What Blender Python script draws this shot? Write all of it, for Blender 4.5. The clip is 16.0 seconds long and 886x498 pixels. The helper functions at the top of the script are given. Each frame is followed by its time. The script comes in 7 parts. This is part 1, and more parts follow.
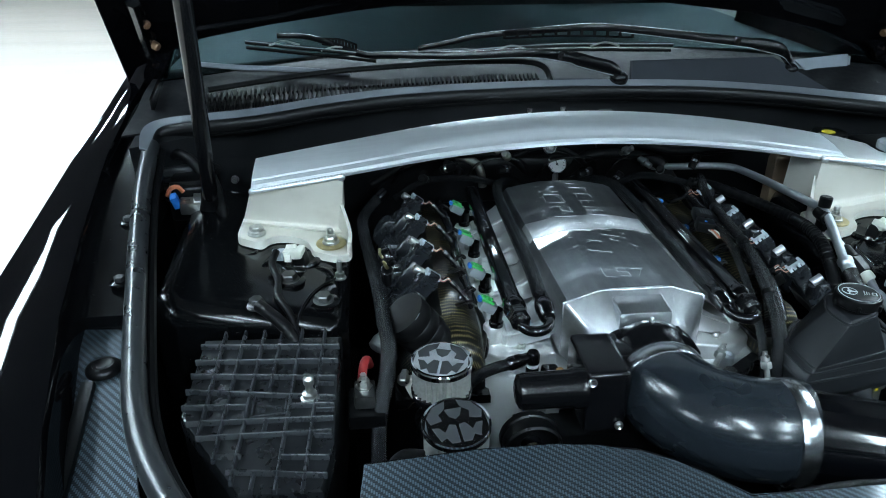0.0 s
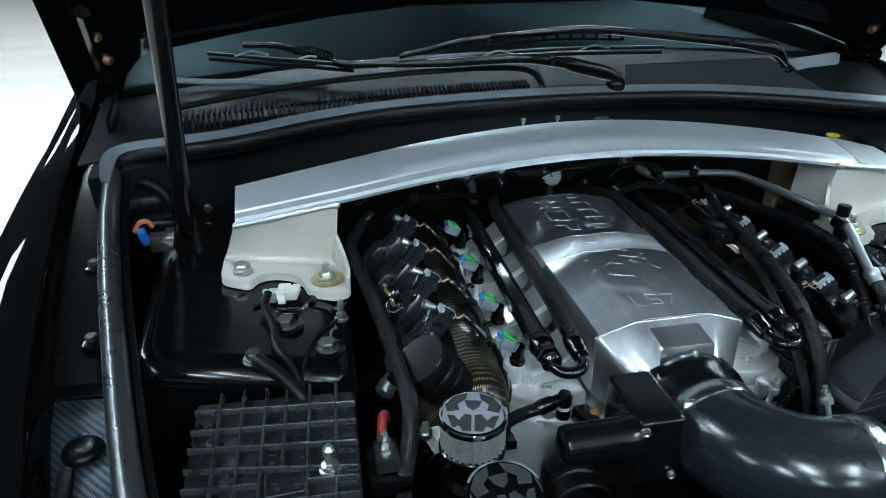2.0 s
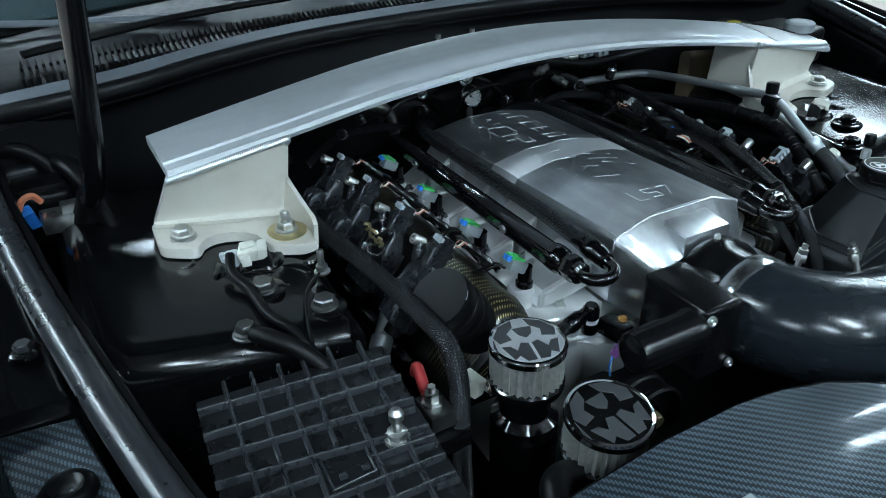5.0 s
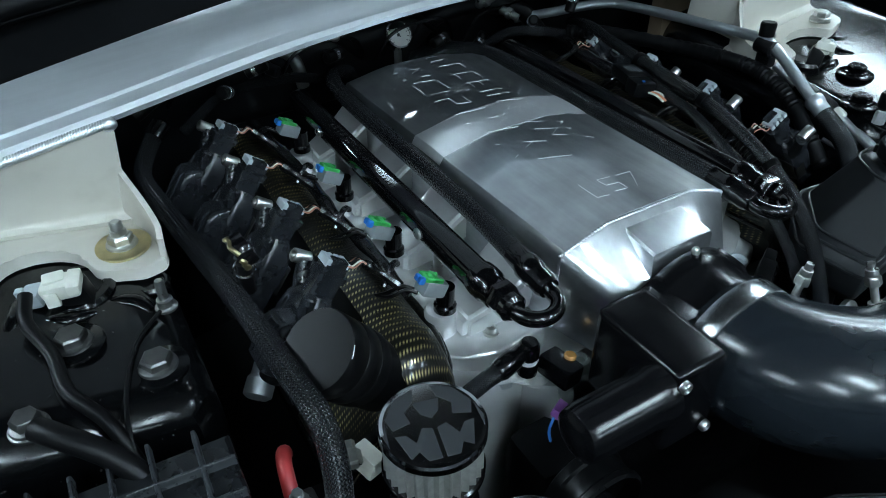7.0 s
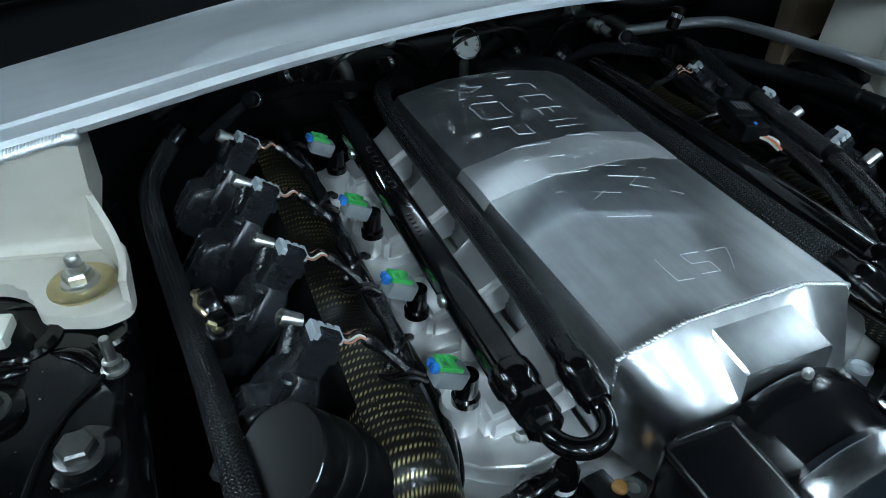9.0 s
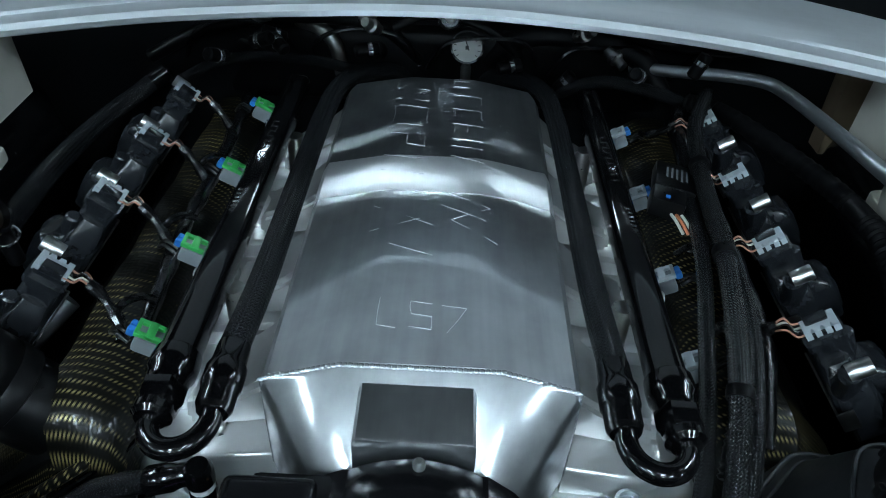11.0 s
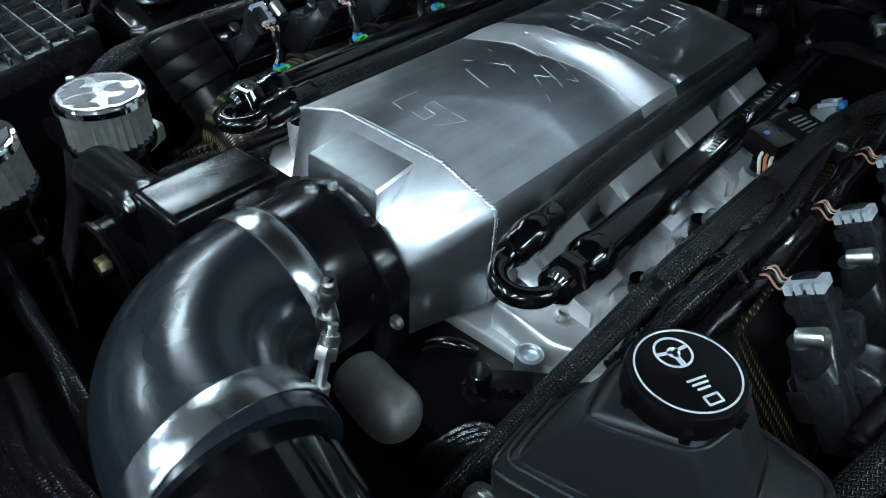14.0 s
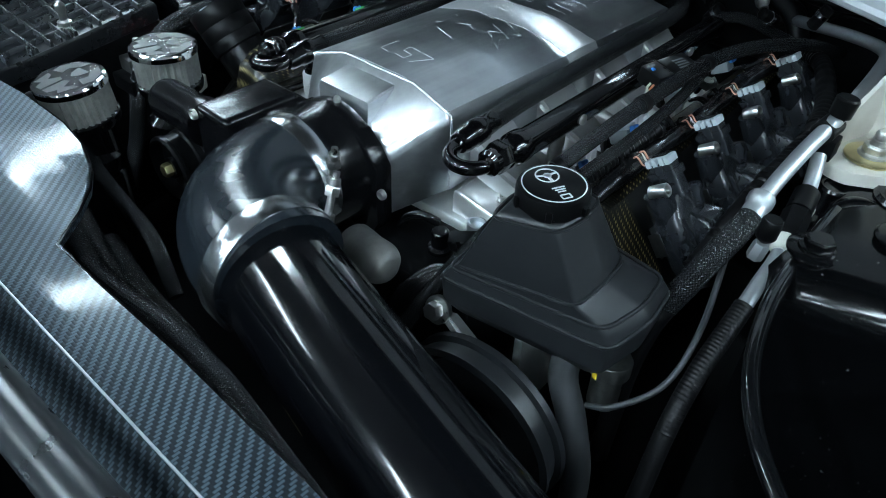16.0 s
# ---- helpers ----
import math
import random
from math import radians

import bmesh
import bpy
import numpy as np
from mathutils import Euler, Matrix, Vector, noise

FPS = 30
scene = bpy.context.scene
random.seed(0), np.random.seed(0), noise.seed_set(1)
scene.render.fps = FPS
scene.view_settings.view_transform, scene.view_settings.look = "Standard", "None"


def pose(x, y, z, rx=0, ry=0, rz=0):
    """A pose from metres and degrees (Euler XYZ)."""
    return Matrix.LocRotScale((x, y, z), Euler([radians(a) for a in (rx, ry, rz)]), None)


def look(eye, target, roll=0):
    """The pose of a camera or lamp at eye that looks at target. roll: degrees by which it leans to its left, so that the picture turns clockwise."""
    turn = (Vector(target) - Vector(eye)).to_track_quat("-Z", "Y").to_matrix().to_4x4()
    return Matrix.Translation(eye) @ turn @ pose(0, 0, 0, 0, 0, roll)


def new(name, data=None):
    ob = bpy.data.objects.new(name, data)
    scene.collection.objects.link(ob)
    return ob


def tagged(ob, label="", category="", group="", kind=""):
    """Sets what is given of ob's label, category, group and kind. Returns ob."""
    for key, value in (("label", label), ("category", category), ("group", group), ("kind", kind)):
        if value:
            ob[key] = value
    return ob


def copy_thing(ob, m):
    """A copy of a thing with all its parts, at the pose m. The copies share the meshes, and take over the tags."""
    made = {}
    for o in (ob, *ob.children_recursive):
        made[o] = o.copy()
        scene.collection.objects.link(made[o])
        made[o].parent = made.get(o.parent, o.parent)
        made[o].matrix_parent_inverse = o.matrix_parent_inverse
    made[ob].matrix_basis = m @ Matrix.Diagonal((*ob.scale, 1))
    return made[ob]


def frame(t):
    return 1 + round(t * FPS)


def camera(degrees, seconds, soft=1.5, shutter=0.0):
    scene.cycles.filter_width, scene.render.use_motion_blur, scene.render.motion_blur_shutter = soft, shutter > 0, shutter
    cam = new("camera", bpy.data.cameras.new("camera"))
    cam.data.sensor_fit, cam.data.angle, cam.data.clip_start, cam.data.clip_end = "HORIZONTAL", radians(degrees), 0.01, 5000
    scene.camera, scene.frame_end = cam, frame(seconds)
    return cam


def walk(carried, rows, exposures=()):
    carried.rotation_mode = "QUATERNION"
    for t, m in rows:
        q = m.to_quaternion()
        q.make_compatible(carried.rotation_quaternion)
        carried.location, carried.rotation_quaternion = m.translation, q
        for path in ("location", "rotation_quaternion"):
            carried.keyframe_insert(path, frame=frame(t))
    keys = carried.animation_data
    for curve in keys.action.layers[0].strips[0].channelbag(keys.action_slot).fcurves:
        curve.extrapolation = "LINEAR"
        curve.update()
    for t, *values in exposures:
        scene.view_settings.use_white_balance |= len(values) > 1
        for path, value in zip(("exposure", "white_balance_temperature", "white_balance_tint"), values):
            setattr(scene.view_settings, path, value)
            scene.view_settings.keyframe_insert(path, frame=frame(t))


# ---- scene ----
cam = camera(64.1, 16.0, 1.0)
PATH = [
    (0, (-0.34, -0.816, 1.299), (-0.147, 0.959, 0.397), 0.1),
    (0.5, (-0.338, -0.766, 1.302), (-0.216, 1.011, 0.394), 0.4),
    (1, (-0.374, -0.722, 1.305), (-0.278, 1.055, 0.394), 0.5),
    (1.5, (-0.409, -0.695, 1.302), (-0.209, 1.074, 0.389), 0.3),
    (2, (-0.414, -0.697, 1.298), (-0.065, 1.049, 0.387), 0.0),
    (2.5, (-0.447, -0.762, 1.276), (-0.042, 0.974, 0.37), -0.1),
    (3, (-0.48, -0.769, 1.258), (-0.036, 0.954, 0.345), -0.0),
    (3.2, (-0.503, -0.748, 1.25), (-0.047, 0.97, 0.333), 0.1),
    (5.3, (-0.585, -0.524, 1.195), (0.286, 0.968, 0.186), -1.0),
    (5.5, (-0.583, -0.507, 1.19), (0.307, 0.967, 0.173), -0.8),
    (6, (-0.555, -0.48, 1.184), (0.324, 0.938, 0.08), -0.8),
    (6.5, (-0.492, -0.433, 1.189), (0.356, 0.922, -0.013), -0.6),
    (7, (-0.417, -0.391, 1.179), (0.396, 0.979, -0.03), -0.5),
    (7.5, (-0.377, -0.37, 1.166), (0.325, 1.059, -0.044), -0.2),
    (8, (-0.369, -0.324, 1.151), (0.263, 1.137, -0.06), 0.1),
    (8.5, (-0.366, -0.302, 1.142), (0.246, 1.168, -0.068), 0.1),
    (9, (-0.316, -0.287, 1.14), (0.29, 1.186, -0.069), 0.1),
    (9.5, (-0.206, -0.294, 1.15), (0.327, 1.206, -0.061), 0.3),
    (9.7, (-0.182, -0.307, 1.15), (0.284, 1.214, -0.062), 0.7),
    (11.8, (0.125, -0.323, 1.139), (-0.341, 1.141, -0.142), 2.7),
    (12, (0.149, -0.308, 1.145), (-0.465, 1.092, -0.144), 2.4),
    (12.5, (0.216, -0.249, 1.148), (-0.662, 0.993, -0.151), 2.4),
    (13, (0.238, -0.229, 1.129), (-0.705, 0.966, -0.168), 2.6),
    (13.5, (0.285, -0.244, 1.109), (-0.679, 0.935, -0.188), 2.5),
    (14, (0.303, -0.345, 1.09), (-0.673, 0.84, -0.193), 2.8),
    (14.5, (0.319, -0.404, 1.082), (-0.668, 0.785, -0.188), 2.7),
    (15, (0.355, -0.464, 1.09), (-0.631, 0.727, -0.178), 2.6),
    (15.5, (0.399, -0.491, 1.099), (-0.586, 0.7, -0.171), 2.5),
    (16, (0.468, -0.488, 1.135), (-0.528, 0.698, -0.131), 2.6),
]
walk(cam, [(t, look(eye, target, roll)) for t, eye, target, roll in PATH], [(0.0, 0.5), (0.9, 0.46), (1.5, 0.2), (3.0, 0.34), (5.5, 0.22), (9.0, 0.14), (12.0, -0.05), (14.0, 0.26), (16.0, 0.45)])

# strength of the lamps and where they hang: x, y, turn
LAMP = 48.0
# All unseen, placed for brightness; the last two are added to whiten the floor.
LAMPS = [(-1.6, 4.4, 0), (0.0, 4.8, 0), (1.6, 4.4, 0), (-0.9, -2.8, 90), (0.9, -2.8, 90)] + [(s * x, y, 90) for s in (-1, 1) for x, y in ((1.2, -5.8), (2.6, -3.6), (3.0, 1.0), (3.0, 2.6), (4.8, -2.2), (4.6, 1.8))] + [(-4.0, 6.5, 90), (-6.0, 8.4, 90)]

# ---------- world and large lights ----------
world = bpy.data.worlds.new("world")
scene.world = world
world.use_nodes = True
world.node_tree.nodes["Background"].inputs[0].default_value = (0.75, 0.85, 1.0, 1)
world.node_tree.nodes["Background"].inputs[1].default_value = 0.15
scene.view_settings.exposure = 0.0


# ---------- material helpers ----------
class Mat:
    """A small wrapper round a node material with one principled shader."""

    def __init__(self, name):
        self.m = bpy.data.materials.new(name)
        self.m.use_nodes = True
        self.t = self.m.node_tree
        self.b = self.t.nodes["Principled BSDF"]
        self.n = self.t.nodes
        self.bumped = None

    def link(self, a, b):
        self.t.links.new(a, b)

    def set(self, **kw):
        names = dict(color="Base Color", rough="Roughness", metal="Metallic", coat="Coat Weight", coat_rough="Coat Roughness",
                     spec="Specular IOR Level", aniso="Anisotropic", trans="Transmission Weight", ior="IOR", emit="Emission Strength",
                     emit_color="Emission Color", sheen="Sheen Weight", alpha="Alpha")
        for k, v in kw.items():
            if k in ("color", "emit_color") and len(v) == 3:
                v = (*v, 1)
            self.b.inputs[names[k]].default_value = v
        return self

    def coords(self, kind="Object", scale=(1, 1, 1), rot=(0, 0, 0)):
        tc, mp = self.n.new("ShaderNodeTexCoord"), self.n.new("ShaderNodeMapping")
        self.link(tc.outputs[kind], mp.inputs[0])
        mp.inputs["Scale"].default_value = scale
        mp.inputs["Rotation"].default_value = rot
        return mp.outputs[0]

    def noise(self, scale, detail=4, rough=0.55, stretch=(1, 1, 1), kind="Object", rot=(0, 0, 0)):
        x = self.n.new("ShaderNodeTexNoise")
        x.inputs["Scale"].default_value = scale
        x.inputs["Detail"].default_value = detail
        x.inputs["Roughness"].default_value = rough
        self.link(self.coords(kind, stretch, rot), x.inputs["Vector"])
        return x.outputs[0]

    def ramp(self, fac, stops):
        r = self.n.new("ShaderNodeValToRGB")
        self.link(fac, r.inputs[0])
        els = r.color_ramp.elements
        while len(els) < len(stops):
            els.new(0.5)
        for e, (p, c) in zip(els, stops):
            e.position = p
            e.color = (c, c, c, 1) if not isinstance(c, tuple) else (*c, 1)
        return r.outputs[0]

    def math(self, op, a, b=None, c=None):
        x = self.n.new("ShaderNodeMath")
        x.operation = op
        for i, v in enumerate((a, b, c)):
            if v is None:
                continue
            if isinstance(v, (int, float)):
                x.inputs[i].default_value = v
            else:
                self.link(v, x.inputs[i])
        return x.outputs[0]

    def mix(self, fac, a, b):
        x = self.n.new("ShaderNodeMix")
        x.data_type = "RGBA"
        for i, v in ((0, fac), (6, a), (7, b)):
            if isinstance(v, (int, float)):
                x.inputs[i].default_value = v
            elif isinstance(v, tuple):
                x.inputs[i].default_value = (*v, 1) if len(v) == 3 else v
            else:
                self.link(v, x.inputs[i])
        return x.outputs[2]

    def into(self, socket, name):
        self.link(socket, self.b.inputs[name])
        return self

    def bump(self, height, strength=0.2, distance=0.001):
        x = self.n.new("ShaderNodeBump")
        x.inputs["Strength"].default_value = strength
        x.inputs["Distance"].default_value = distance
        self.link(height, x.inputs["Height"])
        if self.bumped:
            self.link(self.bumped, x.inputs["Normal"])
        self.bumped = x.outputs[0]
        self.link(self.bumped, self.b.inputs["Normal"])
        return self


def simple(name, color, rough, metal=0.0, vary=0.25, scale=60, bump=0.08, coat=0.0, dist=0.0006, spec=0.5):
    """A surface with colour and gloss that vary at two scales."""
    m = Mat(name).set(metal=metal, coat=coat, coat_rough=0.08, spec=spec)
    n1, n2 = m.noise(scale, 5), m.noise(scale / 7, 3)
    both = m.math("ADD", m.math("MULTIPLY", n1, 0.5), m.math("MULTIPLY", n2, 0.5))
    lo, hi = tuple(c * (1 - vary) for c in color), tuple(min(1.0, c * (1 + vary)) for c in color)
    m.into(m.ramp(both, [(0.3, lo), (0.7, hi)]), "Base Color")
    m.into(m.ramp(both, [(0.3, max(0.02, rough * (1 - min(0.25, vary)))), (0.75, min(1.0, rough * (1 + min(0.25, vary))))]), "Roughness")
    if bump:
        m.bump(n1, bump, dist)
    return m


def brushed(name, color, rough, stretch, grain=0.10, blotch=0.5, wave=0.0):
    """Sanded aluminium: fine scratches along one axis over cloudy changes of tone and gloss."""
    m = Mat(name).set(metal=1.0)
    fine = m.noise(90, 3, 0.6, stretch)
    cloud = m.noise(9, 4, 0.6)
    haze = m.noise(34, 3, 0.5)
    tone = m.math("ADD", m.math("MULTIPLY", fine, 0.35), m.math("ADD", m.math("MULTIPLY", cloud, 0.4), m.math("MULTIPLY", haze, 0.25)))
    m.into(m.ramp(tone, [(0.38, tuple(c * 0.72 for c in color)), (0.62, color)] if wave else [(0.3, tuple(c * 0.86 for c in color)), (0.7, color)]), "Base Color")
    smear = m.math("ADD", m.math("MULTIPLY", m.noise(13, 2 if wave else 5, 0.5, (1, 0.45, 1)), 0.65), m.math("MULTIPLY", cloud, 0.35))
    m.into(m.ramp(smear, [(0.34 if wave else 0.2, rough * (1 - blotch * 0.5)), (0.66 if wave else 0.8, rough * (1 + blotch * 0.6))]), "Roughness")
    m.bump(fine, grain, 0.0003)
    if wave:
        m.bump(m.noise(7, 0, 0.5), wave, 0.004)
    return m


def hazy(m, rough, share):
    """Lays a soft second gloss over a polished metal, as sanding haze does."""
    p = m.n.new("ShaderNodeBsdfPrincipled")
    p.inputs["Metallic"].default_value = 1.0
    p.inputs["Roughness"].default_value = rough
    base = m.b.inputs["Base Color"]
    if base.links:
        m.link(base.links[0].from_socket, p.inputs["Base Color"])
    if m.bumped:
        m.link(m.bumped, p.inputs["Normal"])
    x = m.n.new("ShaderNodeMixShader")
    m.link(m.ramp(m.noise(6, 5, 0.6), [(0.3, share * 0.7), (0.7, min(1.0, share * 1.3))]), x.inputs[0])
    m.link(m.b.outputs[0], x.inputs[1])
    m.link(p.outputs[0], x.inputs[2])
    m.link(x.outputs[0], m.n["Material Output"].inputs[0])
    return m


def woven(name, base, thread, step, rough, gold=False):
    """Twill cloth under clear lacquer, laid out in the mesh's own flat coordinates (metres)."""
    m = Mat(name)
    sep = m.n.new("ShaderNodeSeparateXYZ")
    m.link(m.coords("UV"), sep.inputs[0])
    u, v = m.math("DIVIDE", sep.outputs[0], step), m.math("DIVIDE", sep.outputs[1], step)
    iu, iv = m.math("FLOOR", u), m.math("FLOOR", v)
    phase = m.math("FLOORED_MODULO", m.math("ADD", iu, iv), 4.0)
    warp = m.math("LESS_THAN", phase, 1.5)
    fu, fv = m.math("FRACT", u), m.math("FRACT", v)
    hump_u = m.math("SINE", m.math("MULTIPLY", fu, math.pi))
    hump_v = m.math("SINE", m.math("MULTIPLY", fv, math.pi))
    hump = m.math("ADD", m.math("MULTIPLY", warp, hump_u), m.math("MULTIPLY", m.math("SUBTRACT", 1.0, warp), hump_v))
    cloud = m.noise(14, 3)
    shade = m.math("MULTIPLY", m.math("MULTIPLY", m.math("MULTIPLY", m.math("LESS_THAN", phase, 0.5), m.math("POWER", hump_v, 2.0)), m.math("POWER", hump_u, 2.5)) if gold else m.math("ADD", 0.15, m.math("MULTIPLY", warp, hump_u)), m.math("ADD", 0.6, cloud))
    if gold:
        row = m.math("POWER", m.math("ABSOLUTE", m.math("SINE", m.math("MULTIPLY", m.math("DIVIDE", sep.outputs[1], step * 1.85), math.pi))), 7.0)
        lean = m.math("ADD", sep.outputs[0], m.math("MULTIPLY", sep.outputs[1], 0.6))
        dash = m.math("ABSOLUTE", m.math("SINE", m.math("MULTIPLY", m.math("DIVIDE", lean, step * 0.86), math.pi)))
        # The noise mask paints in patches where the gold thread glints.
        shade = m.math("MULTIPLY", m.math("MULTIPLY", row, m.math("GREATER_THAN", dash, 0.72)), m.ramp(m.noise(16, 4), [(0.46, 0.02), (0.72, 1.0)]))
    m.into(m.mix(shade, base, thread), "Base Color")
    m.set(rough=rough, coat=0.45, metal=0.0, spec=0.6)
    m.into(m.ramp(m.noise(26, 5, 0.65), [(0.35, 0.03), (0.6, 0.13)]), "Coat Roughness")
    if gold:
        m.set(coat=0.25, spec=0.25)
        m.into(m.math("MINIMUM", shade, 1.0), "Metallic")
    if not gold:
        m.set(metal=0.6)
    m.bump(hump, 0.35, 0.0004)
    return m


def braid(name, base, thread, step, rough=0.32):
    """Braided sleeve on a tube: u runs round it and v along it, both in metres."""
    m = Mat(name).set(rough=rough, spec=0.5)
    sep = m.n.new("ShaderNodeSeparateXYZ")
    m.link(m.coords("UV"), sep.inputs[0])
    a = m.math("DIVIDE", m.math("ADD", sep.outputs[0], sep.outputs[1]), step)
    b = m.math("DIVIDE", m.math("SUBTRACT", sep.outputs[0], sep.outputs[1]), step)
    ha = m.math("ABSOLUTE", m.math("SINE", m.math("MULTIPLY", a, math.pi)))
    hb = m.math("ABSOLUTE", m.math("SINE", m.math("MULTIPLY", b, math.pi)))
    over = m.math("LESS_THAN", m.math("FLOORED_MODULO", m.math("ADD", m.math("FLOOR", a), m.math("FLOOR", b)), 2.0), 0.5)
    h = m.math("ADD", m.math("MULTIPLY", over, ha), m.math("MULTIPLY", m.math("SUBTRACT", 1.0, over), hb))
    m.into(m.mix(m.math("POWER", h, 3.0), base, thread), "Base Color")
    m.bump(h, 0.8, 0.0012)
    return m


# ---------- materials ----------
ALU = brushed("sanded aluminium plenum", (0.93, 0.96, 0.99), 0.12, (1.0, 0.06, 1.0), 0.006, 0.8, 0.03)
hazy(ALU, 0.40, 0.42)
ALU_BAND = brushed("matt sanded aluminium band", (0.96, 0.97, 0.99), 0.36, (1.0, 0.06, 1.0), 0.02, 0.3)
hazy(ALU_BAND, 0.65, 0.45)
ALU_BAR = brushed("satin aluminium bar", (0.93, 0.965, 1.0), 0.30, (0.05, 1.0, 1.0), 0.05, 0.3).set(metal=0.75)
hazy(ALU_BAR, 0.6, 0.5)
ALU_CAST = brushed("machined aluminium", (0.96, 0.96, 0.96), 0.20, (1, 1, 1), 0.015).set(metal=0.55)
hazy(ALU_CAST, 0.35, 0.4)
ALU_DULL = brushed("dull aluminium pipe", (0.66, 0.69, 0.72), 0.42, (1, 1, 1), 0.10).set(metal=0.92)
WELD = simple("weld bead", (0.80, 0.83, 0.86), 0.40, 0.9, 0.12, 220, 0.3)
CHROME = simple("polished chrome", (0.85, 0.86, 0.88), 0.10, 1.0, 0.05, 30, 0.0)
DZINC = simple("dull dark zinc", (0.17, 0.17, 0.168), 0.42, 1.0, 0.3, 140, 0.15)
STEEL = simple("zinc plated steel", (0.62, 0.62, 0.60), 0.32, 1.0, 0.25, 160, 0.15)
BRASSY = simple("yellow zinc washer", (0.62, 0.53, 0.30), 0.36, 1.0, 0.25, 90, 0.12)
CREAM = Mat("cream painted steel")
_n1, _n2 = CREAM.noise(7, 5), CREAM.noise(70, 4)
CREAM.into(CREAM.ramp(_n1, [(0.28, (0.36, 0.325, 0.275)), (0.47, (0.60, 0.57, 0.51)), (0.75, (0.70, 0.672, 0.612))]), "Base Color")
CREAM.into(CREAM.ramp(_n2, [(0.3, 0.32), (0.7, 0.5)]), "Roughness").bump(_n2, 0.06, 0.0005)
PAINT = Mat("black body paint").set(color=(0.002, 0.002, 0.0026), rough=0.035, coat=0.0, spec=0.20)
PAINT.bump(PAINT.noise(22, 2), 0.008, 0.001)
BAYPAINT = Mat("worn black bay paint").set(coat=0.22, coat_rough=0.17, spec=0.34)
_n1, _n2 = BAYPAINT.noise(12, 6, 0.65), BAYPAINT.noise(120, 4, 0.6)
_sp = BAYPAINT.ramp(BAYPAINT.noise(260, 2, 0.4), [(0.735, 0.0), (0.77, 1.0)])
BAYPAINT.into(BAYPAINT.mix(_sp, BAYPAINT.ramp(_n2, [(0.25, (0.0012, 0.0013, 0.0016)), (0.66, (0.0026, 0.0028, 0.0033)), (0.84, (0.018, 0.018, 0.018))]), (0.10, 0.10, 0.10)), "Base Color")
BAYPAINT.into(BAYPAINT.ramp(_n1, [(0.3, 0.11), (0.7, 0.25)]), "Roughness").bump(_n1, 0.17, 0.003)
PLASTIC = simple("black moulded plastic", (0.003, 0.0031, 0.0035), 0.34, 0, 0.3, 240, 0.06, spec=0.25)
# Unseen sheet under the hood, added to brighten the plenum lid's reflection.
REFLECTOR = simple("pale silver reflector sheet", (0.52, 0.54, 0.57), 0.75, 0, 0.2, 90, 0.15)
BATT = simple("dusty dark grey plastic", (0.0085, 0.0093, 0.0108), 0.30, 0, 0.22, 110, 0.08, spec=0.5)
# Ribs get a paler grey than the lid, painting in their gloss.
BATT_LIT = simple("lightened dark grey rib", (0.025, 0.027, 0.0305), 0.30, 0, 0.3, 160, 0.05, spec=0.6)
PIPE = Mat("gloss black pipe enamel").set(color=(0.002, 0.0022, 0.003), rough=0.09, coat=0.3, coat_rough=0.2, spec=0.42)
PIPE.bump(PIPE.noise(30, 3), 0.02, 0.001)
COILP = simple("satin black coil plastic", (0.016, 0.0175, 0.0208), 0.24, 0, 0.2, 200, 0.03, spec=0.6)
PLASTIC_GREY = simple("worn dark grey plastic", (0.015, 0.0163, 0.0185), 0.42, 0, 0.25, 120, 0.04, spec=0.45)
WIPERP = simple("satin black wiper paint", (0.002, 0.0021, 0.0026), 0.22, 0.0, 0.15, 60, 0.0, spec=0.22)
GLOSS_BLACK = simple("gloss black anodised metal", (0.0025, 0.0025, 0.003), 0.16, 0.0, 0.06, 40, 0.0, coat=0.6, spec=0.4)
SATIN_BLACK = simple("satin black anodised metal", (0.004, 0.004, 0.0048), 0.20, 0.0, 0.06, 40, 0.0, spec=0.35)
RUBBER = simple("black rubber", (0.0035, 0.0035, 0.004), 0.42, 0, 0.3, 130, 0.08, spec=0.2)
SEAL = simple("rubber weatherstrip", (0.020, 0.0215, 0.0242), 0.29, 0, 0.12, 50, 0.0, spec=0.75)
SEAL_GREY = simple("pale grey rubber lip", (0.12, 0.131, 0.146), 0.40, 0, 0.15, 30, 0.05)
SILICONE = Mat("glossy black silicone").set(color=(0.012, 0.0155, 0.020), coat=0.4, coat_rough=0.14, spec=0.4)
_n1 = SILICONE.noise(5, 4, 0.6, (1, 1, 3))
SILICONE.into(SILICONE.ramp(_n1, [(0.3, 0.17), (0.7, 0.36)]), "Roughness").bump(SILICONE.noise(160, 2, 0.5, (1, 1, 0.2)), 0.05, 0.0006)
BRAID = braid("black braided sleeve", (0.0010, 0.0010, 0.0013), (0.019, 0.0205, 0.0235), 0.0030, 0.24)
LOOM = braid("black woven loom", (0.0015, 0.0015, 0.0018), (0.012, 0.0128, 0.0148), 0.0024, 0.26)
CARBON = woven("blue-black carbon twill", (0.004, 0.006, 0.009), (0.088, 0.120, 0.149), 0.0023, 0.44)
GOLD_CARBON = woven("black and gold weave", (0.0025, 0.0025, 0.0022), (0.80, 0.64, 0.30), 0.0040, 0.30, True)
CLAMPM = brushed("brushed stainless band", (0.66, 0.68, 0.70), 0.24, (1, 1, 1), 0.08)
HOSE_GREY = simple("weathered grey rubber", (0.035, 0.037, 0.04), 0.5, 0, 0.3, 60, 0.1)
